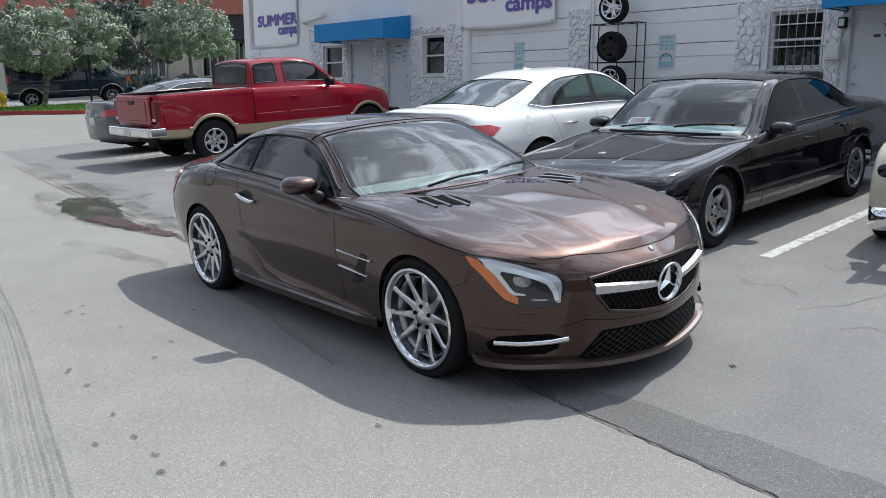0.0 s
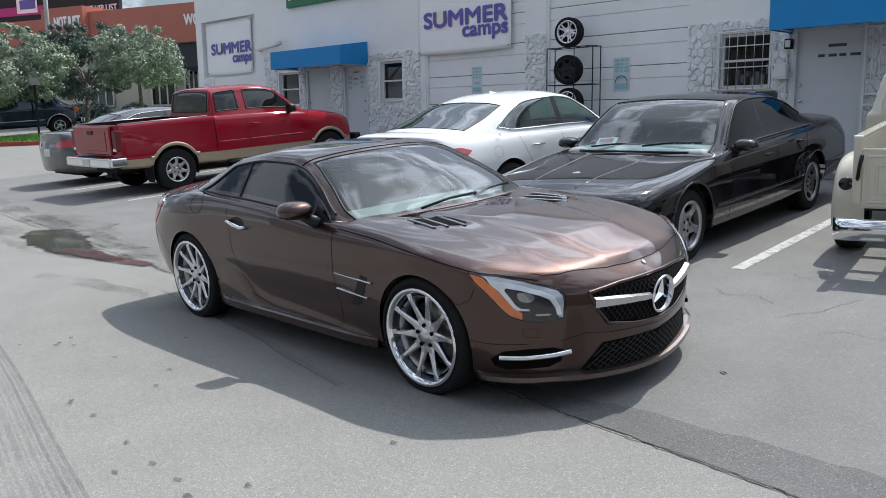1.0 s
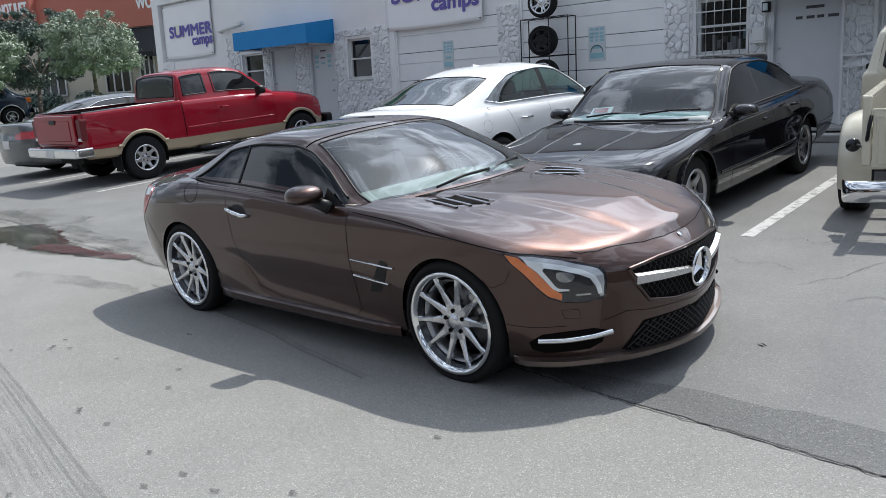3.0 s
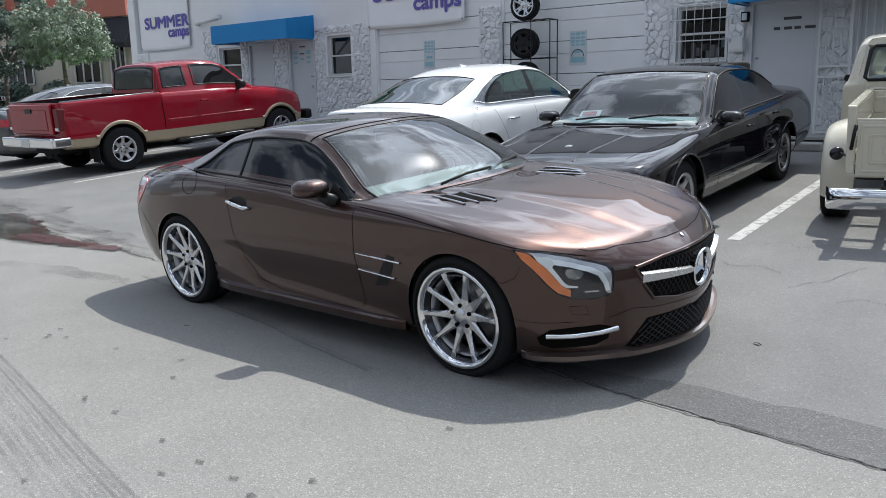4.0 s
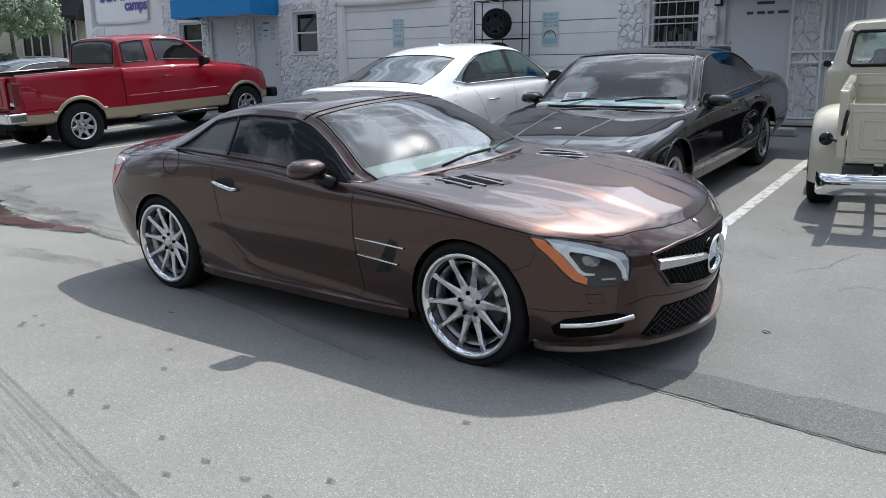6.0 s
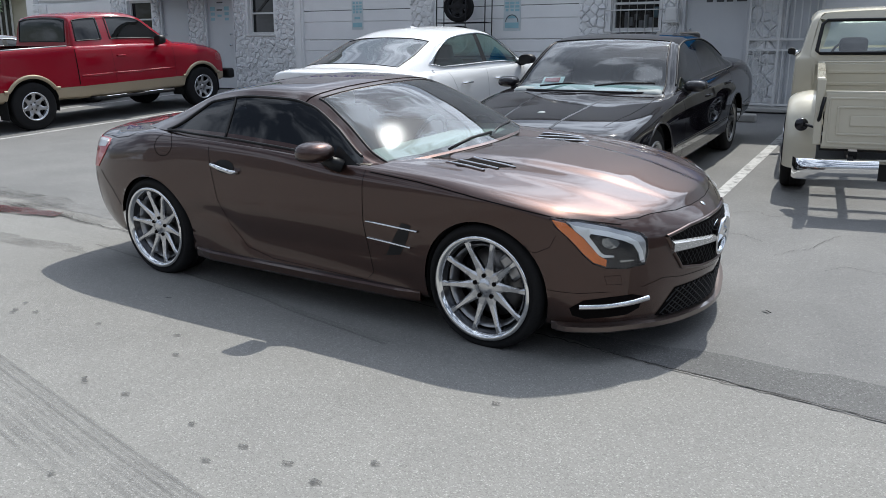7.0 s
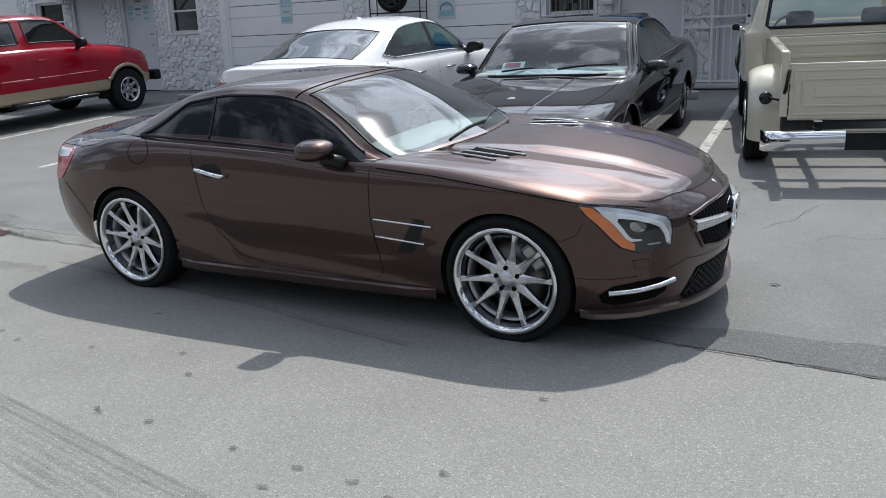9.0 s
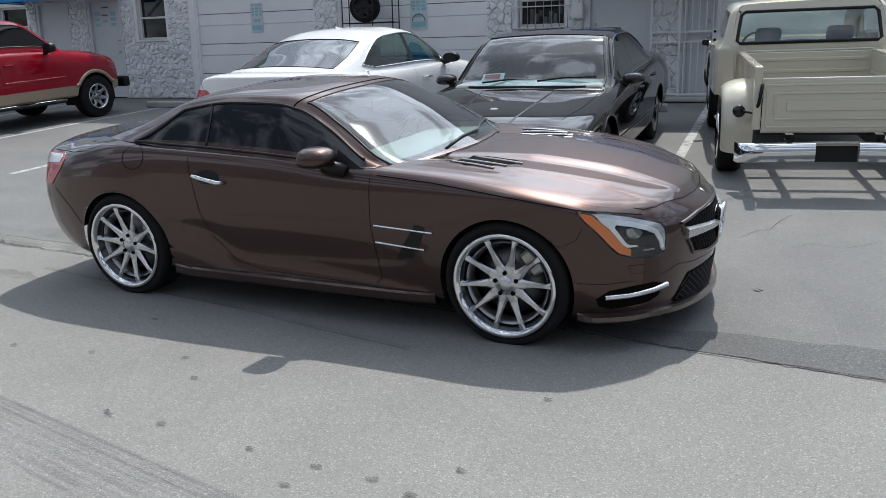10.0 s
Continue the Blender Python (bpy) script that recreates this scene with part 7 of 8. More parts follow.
# openings (x0, x1, z0, z1) through the front wall
OPEN = ((-16.4, -15.45, 1.2, 2.12), (-15.07, -14.07, 0, 2.14), (-13.45, -12.5, 0, 2.12), (-12.05, -11.24, 1.26, 2.2), (-10.43, -7.44, 0, 3.4), (-6.91, -3.77, 0, 3.4), (-3.2, -2.32, 1.26, 2.17), (-1.92, -.86, .06, 2.13), (-.3, .22, .06, 2.1), (-20.55, -17.48, 2.14, 3.86))
wall = thing("wall_north", "grey-white painted workshop front with stone veneer below", "wall", kind="structure")
xsw = sorted({-20.9, 12.0, *[o[0] for o in OPEN], *[o[1] for o in OPEN]})
bm = bmesh.new()
for a, b in zip(xsw, xsw[1:]):
    holes = sorted((o[2], o[3]) for o in OPEN if o[0] <= a + 1e-6 and o[1] >= b - 1e-6)
    z = 0.0
    for h0, h1 in holes + [(5.0, 5.0)]:
        if h0 > z + 1e-6:
            add_box(bm, ((a + b) / 2, WY + .15, (z + h0) / 2), (b - a, .3, h0 - z))
        z = h1
bmesh.ops.remove_doubles(bm, verts=bm.verts, dist=.0005)
part("front_wall", bm, M["wall"], wall)
box("recess_back", (-19.0, WY + .20, 3.0), (3.2, .06, 1.8), M["wall"], wall)
bm = bmesh.new()
add_box(bm, (-20.75, WY + 7.3, 2.5), (.3, 14, 5.0))
add_box(bm, (11.85, WY + 7.3, 2.5), (.3, 14, 5.0))
add_box(bm, (-4.3, WY + 14.45, 2.5), (32.6, .3, 5.0))
part("side_walls", bm, M["wall"], wall)
box("roof_slab", (-4.3, WY + 7.3, 5.06), (32.7, 14.7, .12), M["concrete"], wall)
box("parapet_cap", (-4.3, WY + .15, 5.15), (32.7, .4, .06), M["concrete"], wall)
# black sheet painted as the shaded depth behind the openings
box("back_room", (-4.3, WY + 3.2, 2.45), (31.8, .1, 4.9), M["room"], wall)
box("plinth", (-4.3, WY + 5.0, -.02), (32, 9, .05), M["concrete"], wall)


def text_ob(words, size, x, y, z, mat, parent, bold=0.0, depth=.004, width=None):
    """Raised lettering in the built-in font, reading along +x, facing -y."""
    cu = bpy.data.curves.new("lettering", "FONT")
    cu.body, cu.size, cu.extrude = words, size, .002
    tmp = bpy.data.objects.new("lettering", cu)
    scene.collection.objects.link(tmp)
    me = bpy.data.meshes.new_from_object(tmp.evaluated_get(bpy.context.evaluated_depsgraph_get()))
    scene.collection.objects.unlink(tmp)
    bpy.data.objects.remove(tmp)
    me.materials.clear()
    me.materials.append(mat)
    co = [v.co.x for v in me.vertices]
    k = width / (max(co) - min(co)) if width else 1.0
    low = min(co)
    for v in me.vertices:
        v.co.x = (v.co.x - low) * k
    if bold:
        # heavy strokes: the letters again, a hair to each side and behind one another
        bm = bmesh.new()
        for i, (dx, dz) in enumerate(((0, 0), (-1, .4), (1, -.4), (-.4, -1), (.4, 1))):
            n0 = len(bm.verts)
            bm.from_mesh(me)
            bm.verts.ensure_lookup_table()
            bmesh.ops.translate(bm, vec=(dx * bold, dz * bold, -.0006 * i), verts=bm.verts[n0:])
        bm.to_mesh(me)
        bm.free()
    o = new("lettering", me)
    o.parent = parent
    o.matrix_basis = pose(x, y, z, 90, 0, 0)
    return o


def sash(name, label, x0, x1, z0, z1, rails, frame, depth=.12, pane="pane"):
    """A window in the wall: frame, rails, dark pane, sill."""
    w = thing(name, label, "window", kind="structure")
    y = WY + depth
    for c, s in (((x0 + .025, y, (z0 + z1) / 2), (.05, .08, z1 - z0)), ((x1 - .025, y, (z0 + z1) / 2), (.05, .08, z1 - z0)), (((x0 + x1) / 2, y, z0 + .025), (x1 - x0 - .1, .08, .05)), (((x0 + x1) / 2, y, z1 - .025), (x1 - x0 - .1, .08, .05))):
        box("window_frame", c, s, frame, w, bevel=.006)
    for z in rails:
        box("window_rail", ((x0 + x1) / 2, y - .01, z), (x1 - x0 - .1, .06, .04), frame, w, bevel=.005)
    mesh_ob("pane", [(x0, y + .01, z0), (x1, y + .01, z0), (x1, y + .01, z1), (x0, y + .01, z1)], [(0, 1, 2, 3)], M[pane], w, smooth=False)
    box("window_sill", ((x0 + x1) / 2, WY + .03, z0 - .02), (x1 - x0 + .08, .16, .04), frame, w, bevel=.008)
    return w


w1 = sash("window_1", "grey framed sash window with dark glass", -12.05, -11.24, 1.26, 2.2, (1.73,), M["white_metal"])
tube("window_brace", [(-11.85, WY + .10, 1.76), (-11.40, WY + .10, 2.12)], .009, M["dark_metal"], w1)
sash("window_2", "grey framed sash window under a blue awning", -16.4, -15.45, 1.2, 2.12, (1.66,), M["white_metal"])
w3 = sash("window_3", "barred window with white security grille", -3.2, -2.32, 1.26, 2.17, (1.72,), M["white_metal"], pane="pane_clear")
for i in range(8):
    x = -3.27 + i * (1.02 / 7)
    tube("grille_bar", [(x, WY + .02, 2.22), (x, WY - .10, 2.19), (x, WY - .10, 1.24), (x, WY + .02, 1.21)], .010, M["white_metal"], w3, n=6)
for z in (2.19, 1.95, 1.60, 1.24):
    tube("grille_rail", [(-3.29, WY - .095, z), (-2.23, WY - .095, z)], .011, M["white_metal"], w3, n=6)
# clutter seen in the barred room
for i in range(9):
    r = random.Random(40 + i)
    box("shelf_clutter", (-3.1 + .09 * i, WY + .55, 1.42 + r.uniform(-.1, .2)), (.06, .1, r.uniform(.1, .3)), r.choice((M["white_metal"], M["concrete"], M["blue_sign"])), w3)


def plain_door(name, label, x0, x1, z0, z1, mat, knob_left=True):
    d = thing(name, label, "door", kind="structure")
    box("door_leaf", ((x0 + x1) / 2, WY + .06, (z0 + z1) / 2), (x1 - x0 - .07, .045, z1 - z0 - .03), mat, d, bevel=.004)
    for c, s in (((x0 + .015, WY + .03, (z0 + z1) / 2), (.06, .12, z1 - z0)), ((x1 - .015, WY + .03, (z0 + z1) / 2), (.06, .12, z1 - z0)), (((x0 + x1) / 2, WY + .03, z1 + .01), (x1 - x0 + .06, .12, .05))):
        box("door_frame", c, s, mat, d, bevel=.006)
    xk = x0 + .13 if knob_left else x1 - .13
    bm = bmesh.new()
    for z in (1.02, 1.27):
        bmesh.ops.create_uvsphere(bm, u_segments=12, v_segments=8, radius=.028 if z < 1.1 else .022, matrix=Matrix.Translation((xk, WY - .02, z)))
        rod(bm, (xk, WY - .01, z), (xk, WY + .05, z), .016)
    part("door_knob", bm, M["silver"], d)
    return d


d1 = plain_door("door_1", "light grey steel door with knob, deadbolt and dark lettering", -1.92, -.86, .06, 2.13, M["door_paint"])
for x0, x1, z in ((-1.41, -1.14, 1.87), (-1.56, -1.46, 1.72), (-1.40, -1.28, 1.72), (-1.24, -1.14, 1.72), (-1.08, -.92, 1.72)):
    box("letter_bar", ((x0 + x1) / 2, WY + .034, z), (x1 - x0, .006, .045), M["letters"], d1)
d2 = plain_door("door_2", "light grey door with faded blue stickers", -13.45, -12.5, 0, 2.12, M["door_paint"], False)
for x, z, w, h in ((-13.25, 1.86, .16, .09), (-13.25, 1.74, .14, .07), (-13.25, 1.62, .13, .06), (-12.78, 1.86, .16, .09), (-12.78, 1.74, .14, .07), (-12.78, 1.62, .13, .06), (-13.02, 1.83, .18, .03), (-13.02, 1.70, .14, .05), (-13.0, 2.0, .2, .03)):
    box("sticker", (x, WY + .034, z), (w, .005, h), M["blue_sign"] if w < .17 and h > .04 else M["letters"], d2)
plain_door("door_3", "light grey recessed door beneath a blue awning", -15.07, -14.07, 0, 2.14, M["door_paint"])
plain_door("door_4", "grey door behind a white iron gate", -.3, .22, .06, 2.1, M["door_paint"], False)
# iron gate
gate = thing("gate", "white iron security gate with scrolled lower panel", "gate")
for x in (-.82, -.36, .24):
    box("gate_post", (x, WY - .10, 1.09), (.04, .04, 2.06), M["white_metal"], gate, bevel=.004)
for z in (2.10, 1.10, .94, .09):
    box("gate_rail", (-.29, WY - .10, z), (1.06, .035, .035), M["white_metal"], gate, bevel=.004)
for i in range(9):
    x = -.72 + i * .11
    box("gate_bar", (x, WY - .10, 1.60), (.016, .016, 1.0), M["white_metal"], gate)
    if abs(x + .36) > .05:
        box("gate_bar", (x, WY - .10, .515), (.016, .016, .84), M["white_metal"], gate)
for i in range(3):
    for s in (-1, 1):
        c = (-.59, WY - .12, .28 + .24 * i)
        tube("gate_scroll", [(c[0] + s * (.02 + .075 * (1 - t) * abs(math.cos(6 * t))), c[1], c[2] + .09 * math.sin(6 * t)) for t in np.linspace(0, 1, 16)], .007, M["white_metal"], gate, n=5)
box("lock_box", (.20, WY - .13, 1.02), (.09, .03, .2), M["white_metal"], gate, bevel=.006)
for z in (1.09, .96):
    bm = bmesh.new()
    rod(bm, (.20, WY - .15, z), (.20, WY - .14, z), .022, 12)
    part("lock_cylinder", bm, M["dark_iron"], gate)
box("door_step", (-.85, WY - .32, .03), (2.3, .64, .06), M["concrete"], wall, bevel=.01)


def garage(name, label, x0, x1):
    g = thing(name, label, "garage door", kind="structure")
    w, xm = x1 - x0, (x0 + x1) / 2
    edges = [0.0] + [.518 + .612 * i for i in range(5)] + [3.4]
    for z0, z1 in zip(edges, edges[1:]):
        # one pressed groove across each section
        bm = bmesh.new()
        mid = z0 + .375 if z1 - z0 > .5 else (z0 + z1) / 2
        for a, b in ((z0, mid), (mid, z1)):
            add_box(bm, (xm, WY + .10, (a + b) / 2), (w - .02, .05, b - a - .012), None, .006)
        add_box(bm, (xm, WY + .115, (z0 + z1) / 2), (w - .02, .03, z1 - z0 - .02))
        part("section", bm, M["garage"], g)
    for x in (x0 + .02, x1 - .02):
        box("door_track", (x, WY + .05, 1.7), (.05, .06, 3.4), M["garage"], g, bevel=.005)
    return g


g1 = garage("door_5", "grey sectional garage door with horizontal joints", -10.43, -7.44)
g2 = garage("door_6", "grey sectional garage door behind a wheel rack", -6.91, -3.77)


def notice(x0, x1, z0, z1, dome):
    s = thing("sign", "faded blue and white notice on the garage door", "sign", group="garage notices")
    y = WY + .068
    box("board", ((x0 + x1) / 2, y, (z0 + z1) / 2), (x1 - x0, .006, z1 - z0), M["sign_white"], s)
    w, h = x1 - x0, z1 - z0
    r = random.Random(int(x0 * 10))
    for f in (.92, .80, .70, .60):
        for k in range(3):
            bw = w * r.uniform(.16, .26)
            box("print_bar", (x0 + w * (.2 + .3 * k), y - .005, z0 + h * f), (bw, .004, h * .07), M["blue_sign"], s)
    if dome:
        tube("print_arc", [((x0 + x1) / 2 + w * .36 * math.cos(a), y - .006, z0 + h * .26 + h * .20 * math.sin(a)) for a in np.linspace(0, math.pi, 14)], .008, M["letters"], s, n=5)
    box("print_bar", ((x0 + x1) / 2, y - .005, z0 + h * .16), (w * .8, .004, h * .16), M["blue_sign"], s)
    box("print_bar", ((x0 + x1) / 2, y - .005, z0 + h * .40), (w * .5, .004, h * .08), M["blue_sign"], s)
    return s


notice(-9.03, -8.73, 1.34, 1.93, False)
notice(-5.36, -5.00, 1.28, 1.91, True)


def banner(label, x0, x1, z0, z1, tx, tw, tz, th, cx, cw, cz, back=0.0):
    """A vinyl banner, slightly slack, with two lines of raised print."""
    b = thing("banner", label, "banner", group="printed banners")
    n, k = 24, 14
    vs, fs = [], []
    for i in range(n + 1):
        for j in range(k + 1):
            u, v = i / n, j / k
            dy = -.02 - .018 * math.sin(math.pi * u) * (1 - .5 * v) - .006 * math.sin(9 * u + 3 * v)
            dz = -.03 * math.sin(math.pi * u) * (1 - v)
            vs.append((x0 + (x1 - x0) * u + .012 * math.sin(7 * v) * (u - .5), WY + back + dy, z0 + (z1 - z0) * v + dz))
    for i in range(n):
        for j in range(k):
            q = i * (k + 1) + j
            fs.append((q, q + k + 1, q + k + 2, q + 1))
    o = mesh_ob("sheet", vs, fs, M["banner"], b)
    so = o.modifiers.new("thick", "SOLIDIFY")
    so.thickness = .003
    text_ob("SUMMER", th * 1.36, tx, WY + back - .052, tz, M["purple"], b, th * .052, .004, tw)
    text_ob("camps", th * 1.25, cx, WY + back - .052, cz, M["purple"], b, th * .045, .004, cw)
    vs = [(tx + .42 + .20 * math.cos(a), WY + back - .044, tz + .16 + .20 * math.sin(a)) for a in np.linspace(0, 6.283, 20, endpoint=False)]
    mesh_ob("yellow_print", vs, [tuple(range(20))], M["yellow"], b, smooth=False)
    for x in (x0 + .05, x1 - .05):
        for z in (z0 + .05, z1 - .05):
            bm = bmesh.new()
            rod(bm, (x, WY + back - .04, z), (x, WY + back + .02, z), .012)
            part("eyelet", bm, M["dark_iron"], b)
    return b


banner("white vinyl banner with purple lettering on the wall", -20.46, -17.88, 2.24, 3.81, -20.12, 2.27, 2.85, .33, -18.90, 1.03, 2.57, .12)
banner("white vinyl banner with purple lettering over a garage door", -10.63, -7.83, 2.27, 3.6, -10.40, 2.50, 2.85, .35, -9.19, 1.29, 2.59)
s = thing("sign", "green shop sign with pale print high on the wall", "sign")
box("board", (-13.75, WY - .05, 4.33), (4.02, .10, 1.0), M["green_sign"], s, bevel=.01)
mesh_ob("print_diamond", [(-14.05, WY - .104, 3.95), (-13.35, WY - .104, 4.38), (-14.05, WY - .104, 4.8), (-14.75, WY - .104, 4.38)], [(0, 1, 2, 3)], M["sign_lime"], s, smooth=False)
text_ob("BRAZILIAN MARTIAL ARTS", .26, -15.62, WY - .112, 4.02, M["banner"], s, .006, .004, 3.6)


def awning(x0, x1, drop=0.0):
    a = thing("awning", "bright blue fabric box awning over a doorway", "awning", group="blue awnings")
    y0, y1 = WY - .87, WY
    zb, zf, zt = 2.15 - drop, 2.60 - drop, 2.72 - drop
    vs = [(x0, y0, zb), (x1, y0, zb), (x1, y0, zf), (x0, y0, zf), (x0, y1, zb), (x1, y1, zb), (x1, y1, zt), (x0, y1, zt)]
    o = mesh_ob("cover", vs, [(0, 1, 2, 3), (3, 2, 6, 7), (0, 3, 7, 4), (1, 5, 6, 2)], M["awning"], a, smooth=False)
    so = o.modifiers.new("thick", "SOLIDIFY")
    so.thickness = .012
    for x in np.linspace(x0 + .03, x1 - .03, 4):
        tube("frame_tube", [(x, y1, zb + .03), (x, y0 + .03, zb + .03), (x, y0 + .03, zf - .04), (x, y1, zt - .05)], .013, M["white_metal"], a, n=6)
    return a


awning(-15.48, -12.49)
awning(-1.98, .75, .06)
lamp = thing("wall_light", "white floodlight arm fixed to the wall", "wall light")
tube("arm", [(-17.2, WY - .02, 2.80), (-17.2, WY - .12, 2.82), (-16.0, WY - .25, 2.88)], .055, M["white_metal"], lamp)
box("head", (-15.95, WY - .26, 2.92), (.16, .14, .12), M["white_metal"], lamp, bevel=.02)
mb = thing("meter_box", "white metal meter box on the stone wall", "meter box")
box("case", (-2.075, WY - .10, 1.50), (.21, .12, .25), M["white_metal"], mb, bevel=.008)
box("lid", (-2.075, WY - .166, 1.51), (.18, .012, .20), M["white_metal"], mb, bevel=.004)
wl = thing("wall_light", "small dark wall lantern with pale glass", "wall light")
box("back", (-1.99, WY - .06, 1.93), (.12, .10, .16), M["dark_iron"], wl, bevel=.008)
box("glass", (-1.99, WY - .115, 1.93), (.08, .02, .11), M["sign_white"], wl, bevel=.004)
tube("conduit", [(-2.02, WY - .04, 2.15), (-2.02, WY - .04, 1.0), (-2.0, WY - .04, .1)], .018, M["white_metal"], wl)

# wheel rack with display wheels
rack = thing("wheel_rack", "black wire display rack for alloy wheels", "rack")
RX0, RX1, RY0, RY1 = -6.48, -5.42, 9.98, 10.24
for x in (RX0, RX1):
    for y in (RY0, RY1):
        tube("upright", [(x, y, 0), (x, y, 2.12)], .012, M["dark_iron"], rack, n=6)
tube("upright", [(-5.84, RY0, 0), (-5.84, RY0, 2.12)], .010, M["dark_iron"], rack, n=6)
for z in (.18, .80, 1.42, 2.12):
    for y in (RY0, RY1):
        tube("rail", [(RX0, y, z), (RX1, y, z)], .010, M["dark_iron"], rack, n=6)
    for x in np.linspace(RX0, RX1, 6):
        tube("shelf_rod", [(x, RY0, z), (x, RY1, z)], .007, M["dark_iron"], rack, n=5)


def loose_wheel(x, z, mat, lip, key, n, twin, fat, label, turn):
    made = wheel_meshes(key, .278, .20, .200, n, lip, mat, twin, .055, fat)
    w = thing("display_wheel", label, "wheel", pose(x, 10.11, z, 0, 0, turn), "wheels on the rack")
    for k in ("wheel", "tyre", "rim_lip", "spokes", "hub", "lug_nut"):
        o = new("barrel" if k == "wheel" else k, made[k])
        o.parent = w


loose_wheel(-6.05, 2.13 + .278, M["silver"], M["silver"], "rack_a", 5, .16, 1.7, "alloy wheel with split silver spokes on the rack", 8)
loose_wheel(-6.06, 1.43 + .278, M["dark_iron"], M["dark_iron"], "rack_b", 6, 0, 3.2, "black six-spoke wheel on the rack", 12)
loose_wheel(-6.03, .81 + .278, M["chrome"], M["chrome"], "rack_c", 8, 0, 1.6, "chrome many-spoked wheel on the rack", 5)


# stone veneer: irregular blocks, each its own piece
def clip(poly, n, d):
    out = []
    for i, p in enumerate(poly):
        q = poly[(i + 1) % len(poly)]
        a, b = p[0] * n[0] + p[1] * n[1] - d, q[0] * n[0] + q[1] * n[1] - d
        if a <= 0:
            out.append(p)
        if a * b < 0:
            t = a / (a - b)
            out.append((p[0] + t * (q[0] - p[0]), p[1] + t * (q[1] - p[1])))
    return out


STONES = []


def veneer(x0, x1, z0, z1, holes, seed, size=.125):
    r = random.Random(seed)
    seeds = []
    nz = max(1, round((z1 - z0) / (size * .85)))
    nx = max(2, round((x1 - x0) / (size * 1.15)))
    for i in range(-1, nx + 1):
        for j in range(-1, nz + 1):
            seeds.append((x0 + (i + .5 + (.5 if j % 2 else 0) + r.uniform(-.42, .42)) * (x1 - x0) / nx, z0 + (j + .5 + r.uniform(-.40, .40)) * (z1 - z0) / nz))
    for sx, sz in seeds:
        poly = [(x0, z0), (x1, z0), (x1, z1), (x0, z1)]
        near = sorted(seeds, key=lambda q: (q[0] - sx) ** 2 + (q[1] - sz) ** 2)[1:15]
        for qx, qz in near:
            nx_, nz_ = qx - sx, qz - sz
            l = math.hypot(nx_, nz_)
            if l < 1e-6:
                continue
            d = ((qx + sx) / 2 * nx_ + (qz + sz) / 2 * nz_) / l
            poly = clip(poly, (nx_ / l, nz_ / l), d - .003)
            if len(poly) < 3:
                break
        for hx0, hx1, hz0, hz1 in holes:
            if len(poly) < 3:
                break
            cx = sum(p[0] for p in poly) / len(poly)
            cz = sum(p[1] for p in poly) / len(poly)
            # cut the block back to the nearest side of the opening
            g = ((hx0 - cx, (1, 0), hx0), (cx - hx1, (-1, 0), -hx1), (hz0 - cz, (0, 1), hz0), (cz - hz1, (0, -1), -hz1))
            best = max(g)
            if best[0] < -.05:
                poly = []
                break
            poly = clip(poly, best[1], best[2])
        if len(poly) < 3:
            continue
        area = abs(sum(p[0] * q[1] - q[0] * p[1] for p, q in zip(poly, poly[1:] + poly[:1]))) / 2
        if area < .002:
            continue
        STONES.append((poly, r.uniform(.016, .055), r.uniform(-.28, .28), r.uniform(-.28, .28)))


veneer(-12.47, -10.60, 0, 2.42, ((-12.12, -11.17, 1.2, 2.26),), 3)
veneer(-7.44, -6.91, 0, 2.5, (), 5)
veneer(-3.77, -1.98, 0, 2.38, ((-3.26, -2.26, 1.2, 2.23),), 7)
veneer(-14.04, -13.50, 0, 2.3, (), 9)
veneer(-.82, -.36, .06, 2.1, (), 11, .16)
veneer(-17.05, -15.12, 0, 2.6, ((-16.46, -15.4, 1.15, 2.2),), 13)
veneer(-20.55, -19.9, 0, 2.15, (), 15, .25)
veneer(-20.55, -17.1, 0, .9, (), 17, .3)
rest_v, rest_f = [], []
for k, (poly, h, tx, tz) in enumerate(STONES):
    cx = sum(p[0] for p in poly) / len(poly)
    cz = sum(p[1] for p in poly) / len(poly)
    if sum(p[0] * q[1] - q[0] * p[1] for p, q in zip(poly, poly[1:] + poly[:1])) < 0:
        poly = poly[::-1]
    vs = []
    for f, d in ((1.0, 0.0), (.96, .55), (.74, .92), (.3, 1.0)):
        for x, z in poly:
            px, pz = (x - cx) * f, (z - cz) * f
            vs.append((px, -(h * d + (px * tx + pz * tz) * d) - (.001 if d else -.004), pz))
    n = len(poly)
    fs = [(a * n + i, a * n + (i + 1) % n, (a + 1) * n + (i + 1) % n, (a + 1) * n + i) for a in range(3) for i in range(n)] + [tuple(3 * n + i for i in range(n))]
    if k < 300:
        o = mesh_ob("stone", vs, fs, M["stone"], wall, smooth=False)
        o.location = (cx, WY, cz)
    else:
        b = len(rest_v)
        rest_v += [(v[0] + cx, v[1] + WY, v[2] + cz) for v in vs]
        rest_f += [tuple(i + b for i in f) for f in fs]
if rest_v:
    mesh_ob("stonework", rest_v, rest_f, M["stone"], wall, kind="stuff", smooth=False)

move(pose(-0.353, 10.6175, 0.6436, 0, 0, -0.183) @ pose(0, -10.52, 0), others)

# ---- beyond the lot ----
def isle(x, y):
    """A place on the island, from the island's own axes."""
    return x - 0.92 - 0.0109 * -(y - 10), y + 0.703 - 0.0109 * (x + 32)


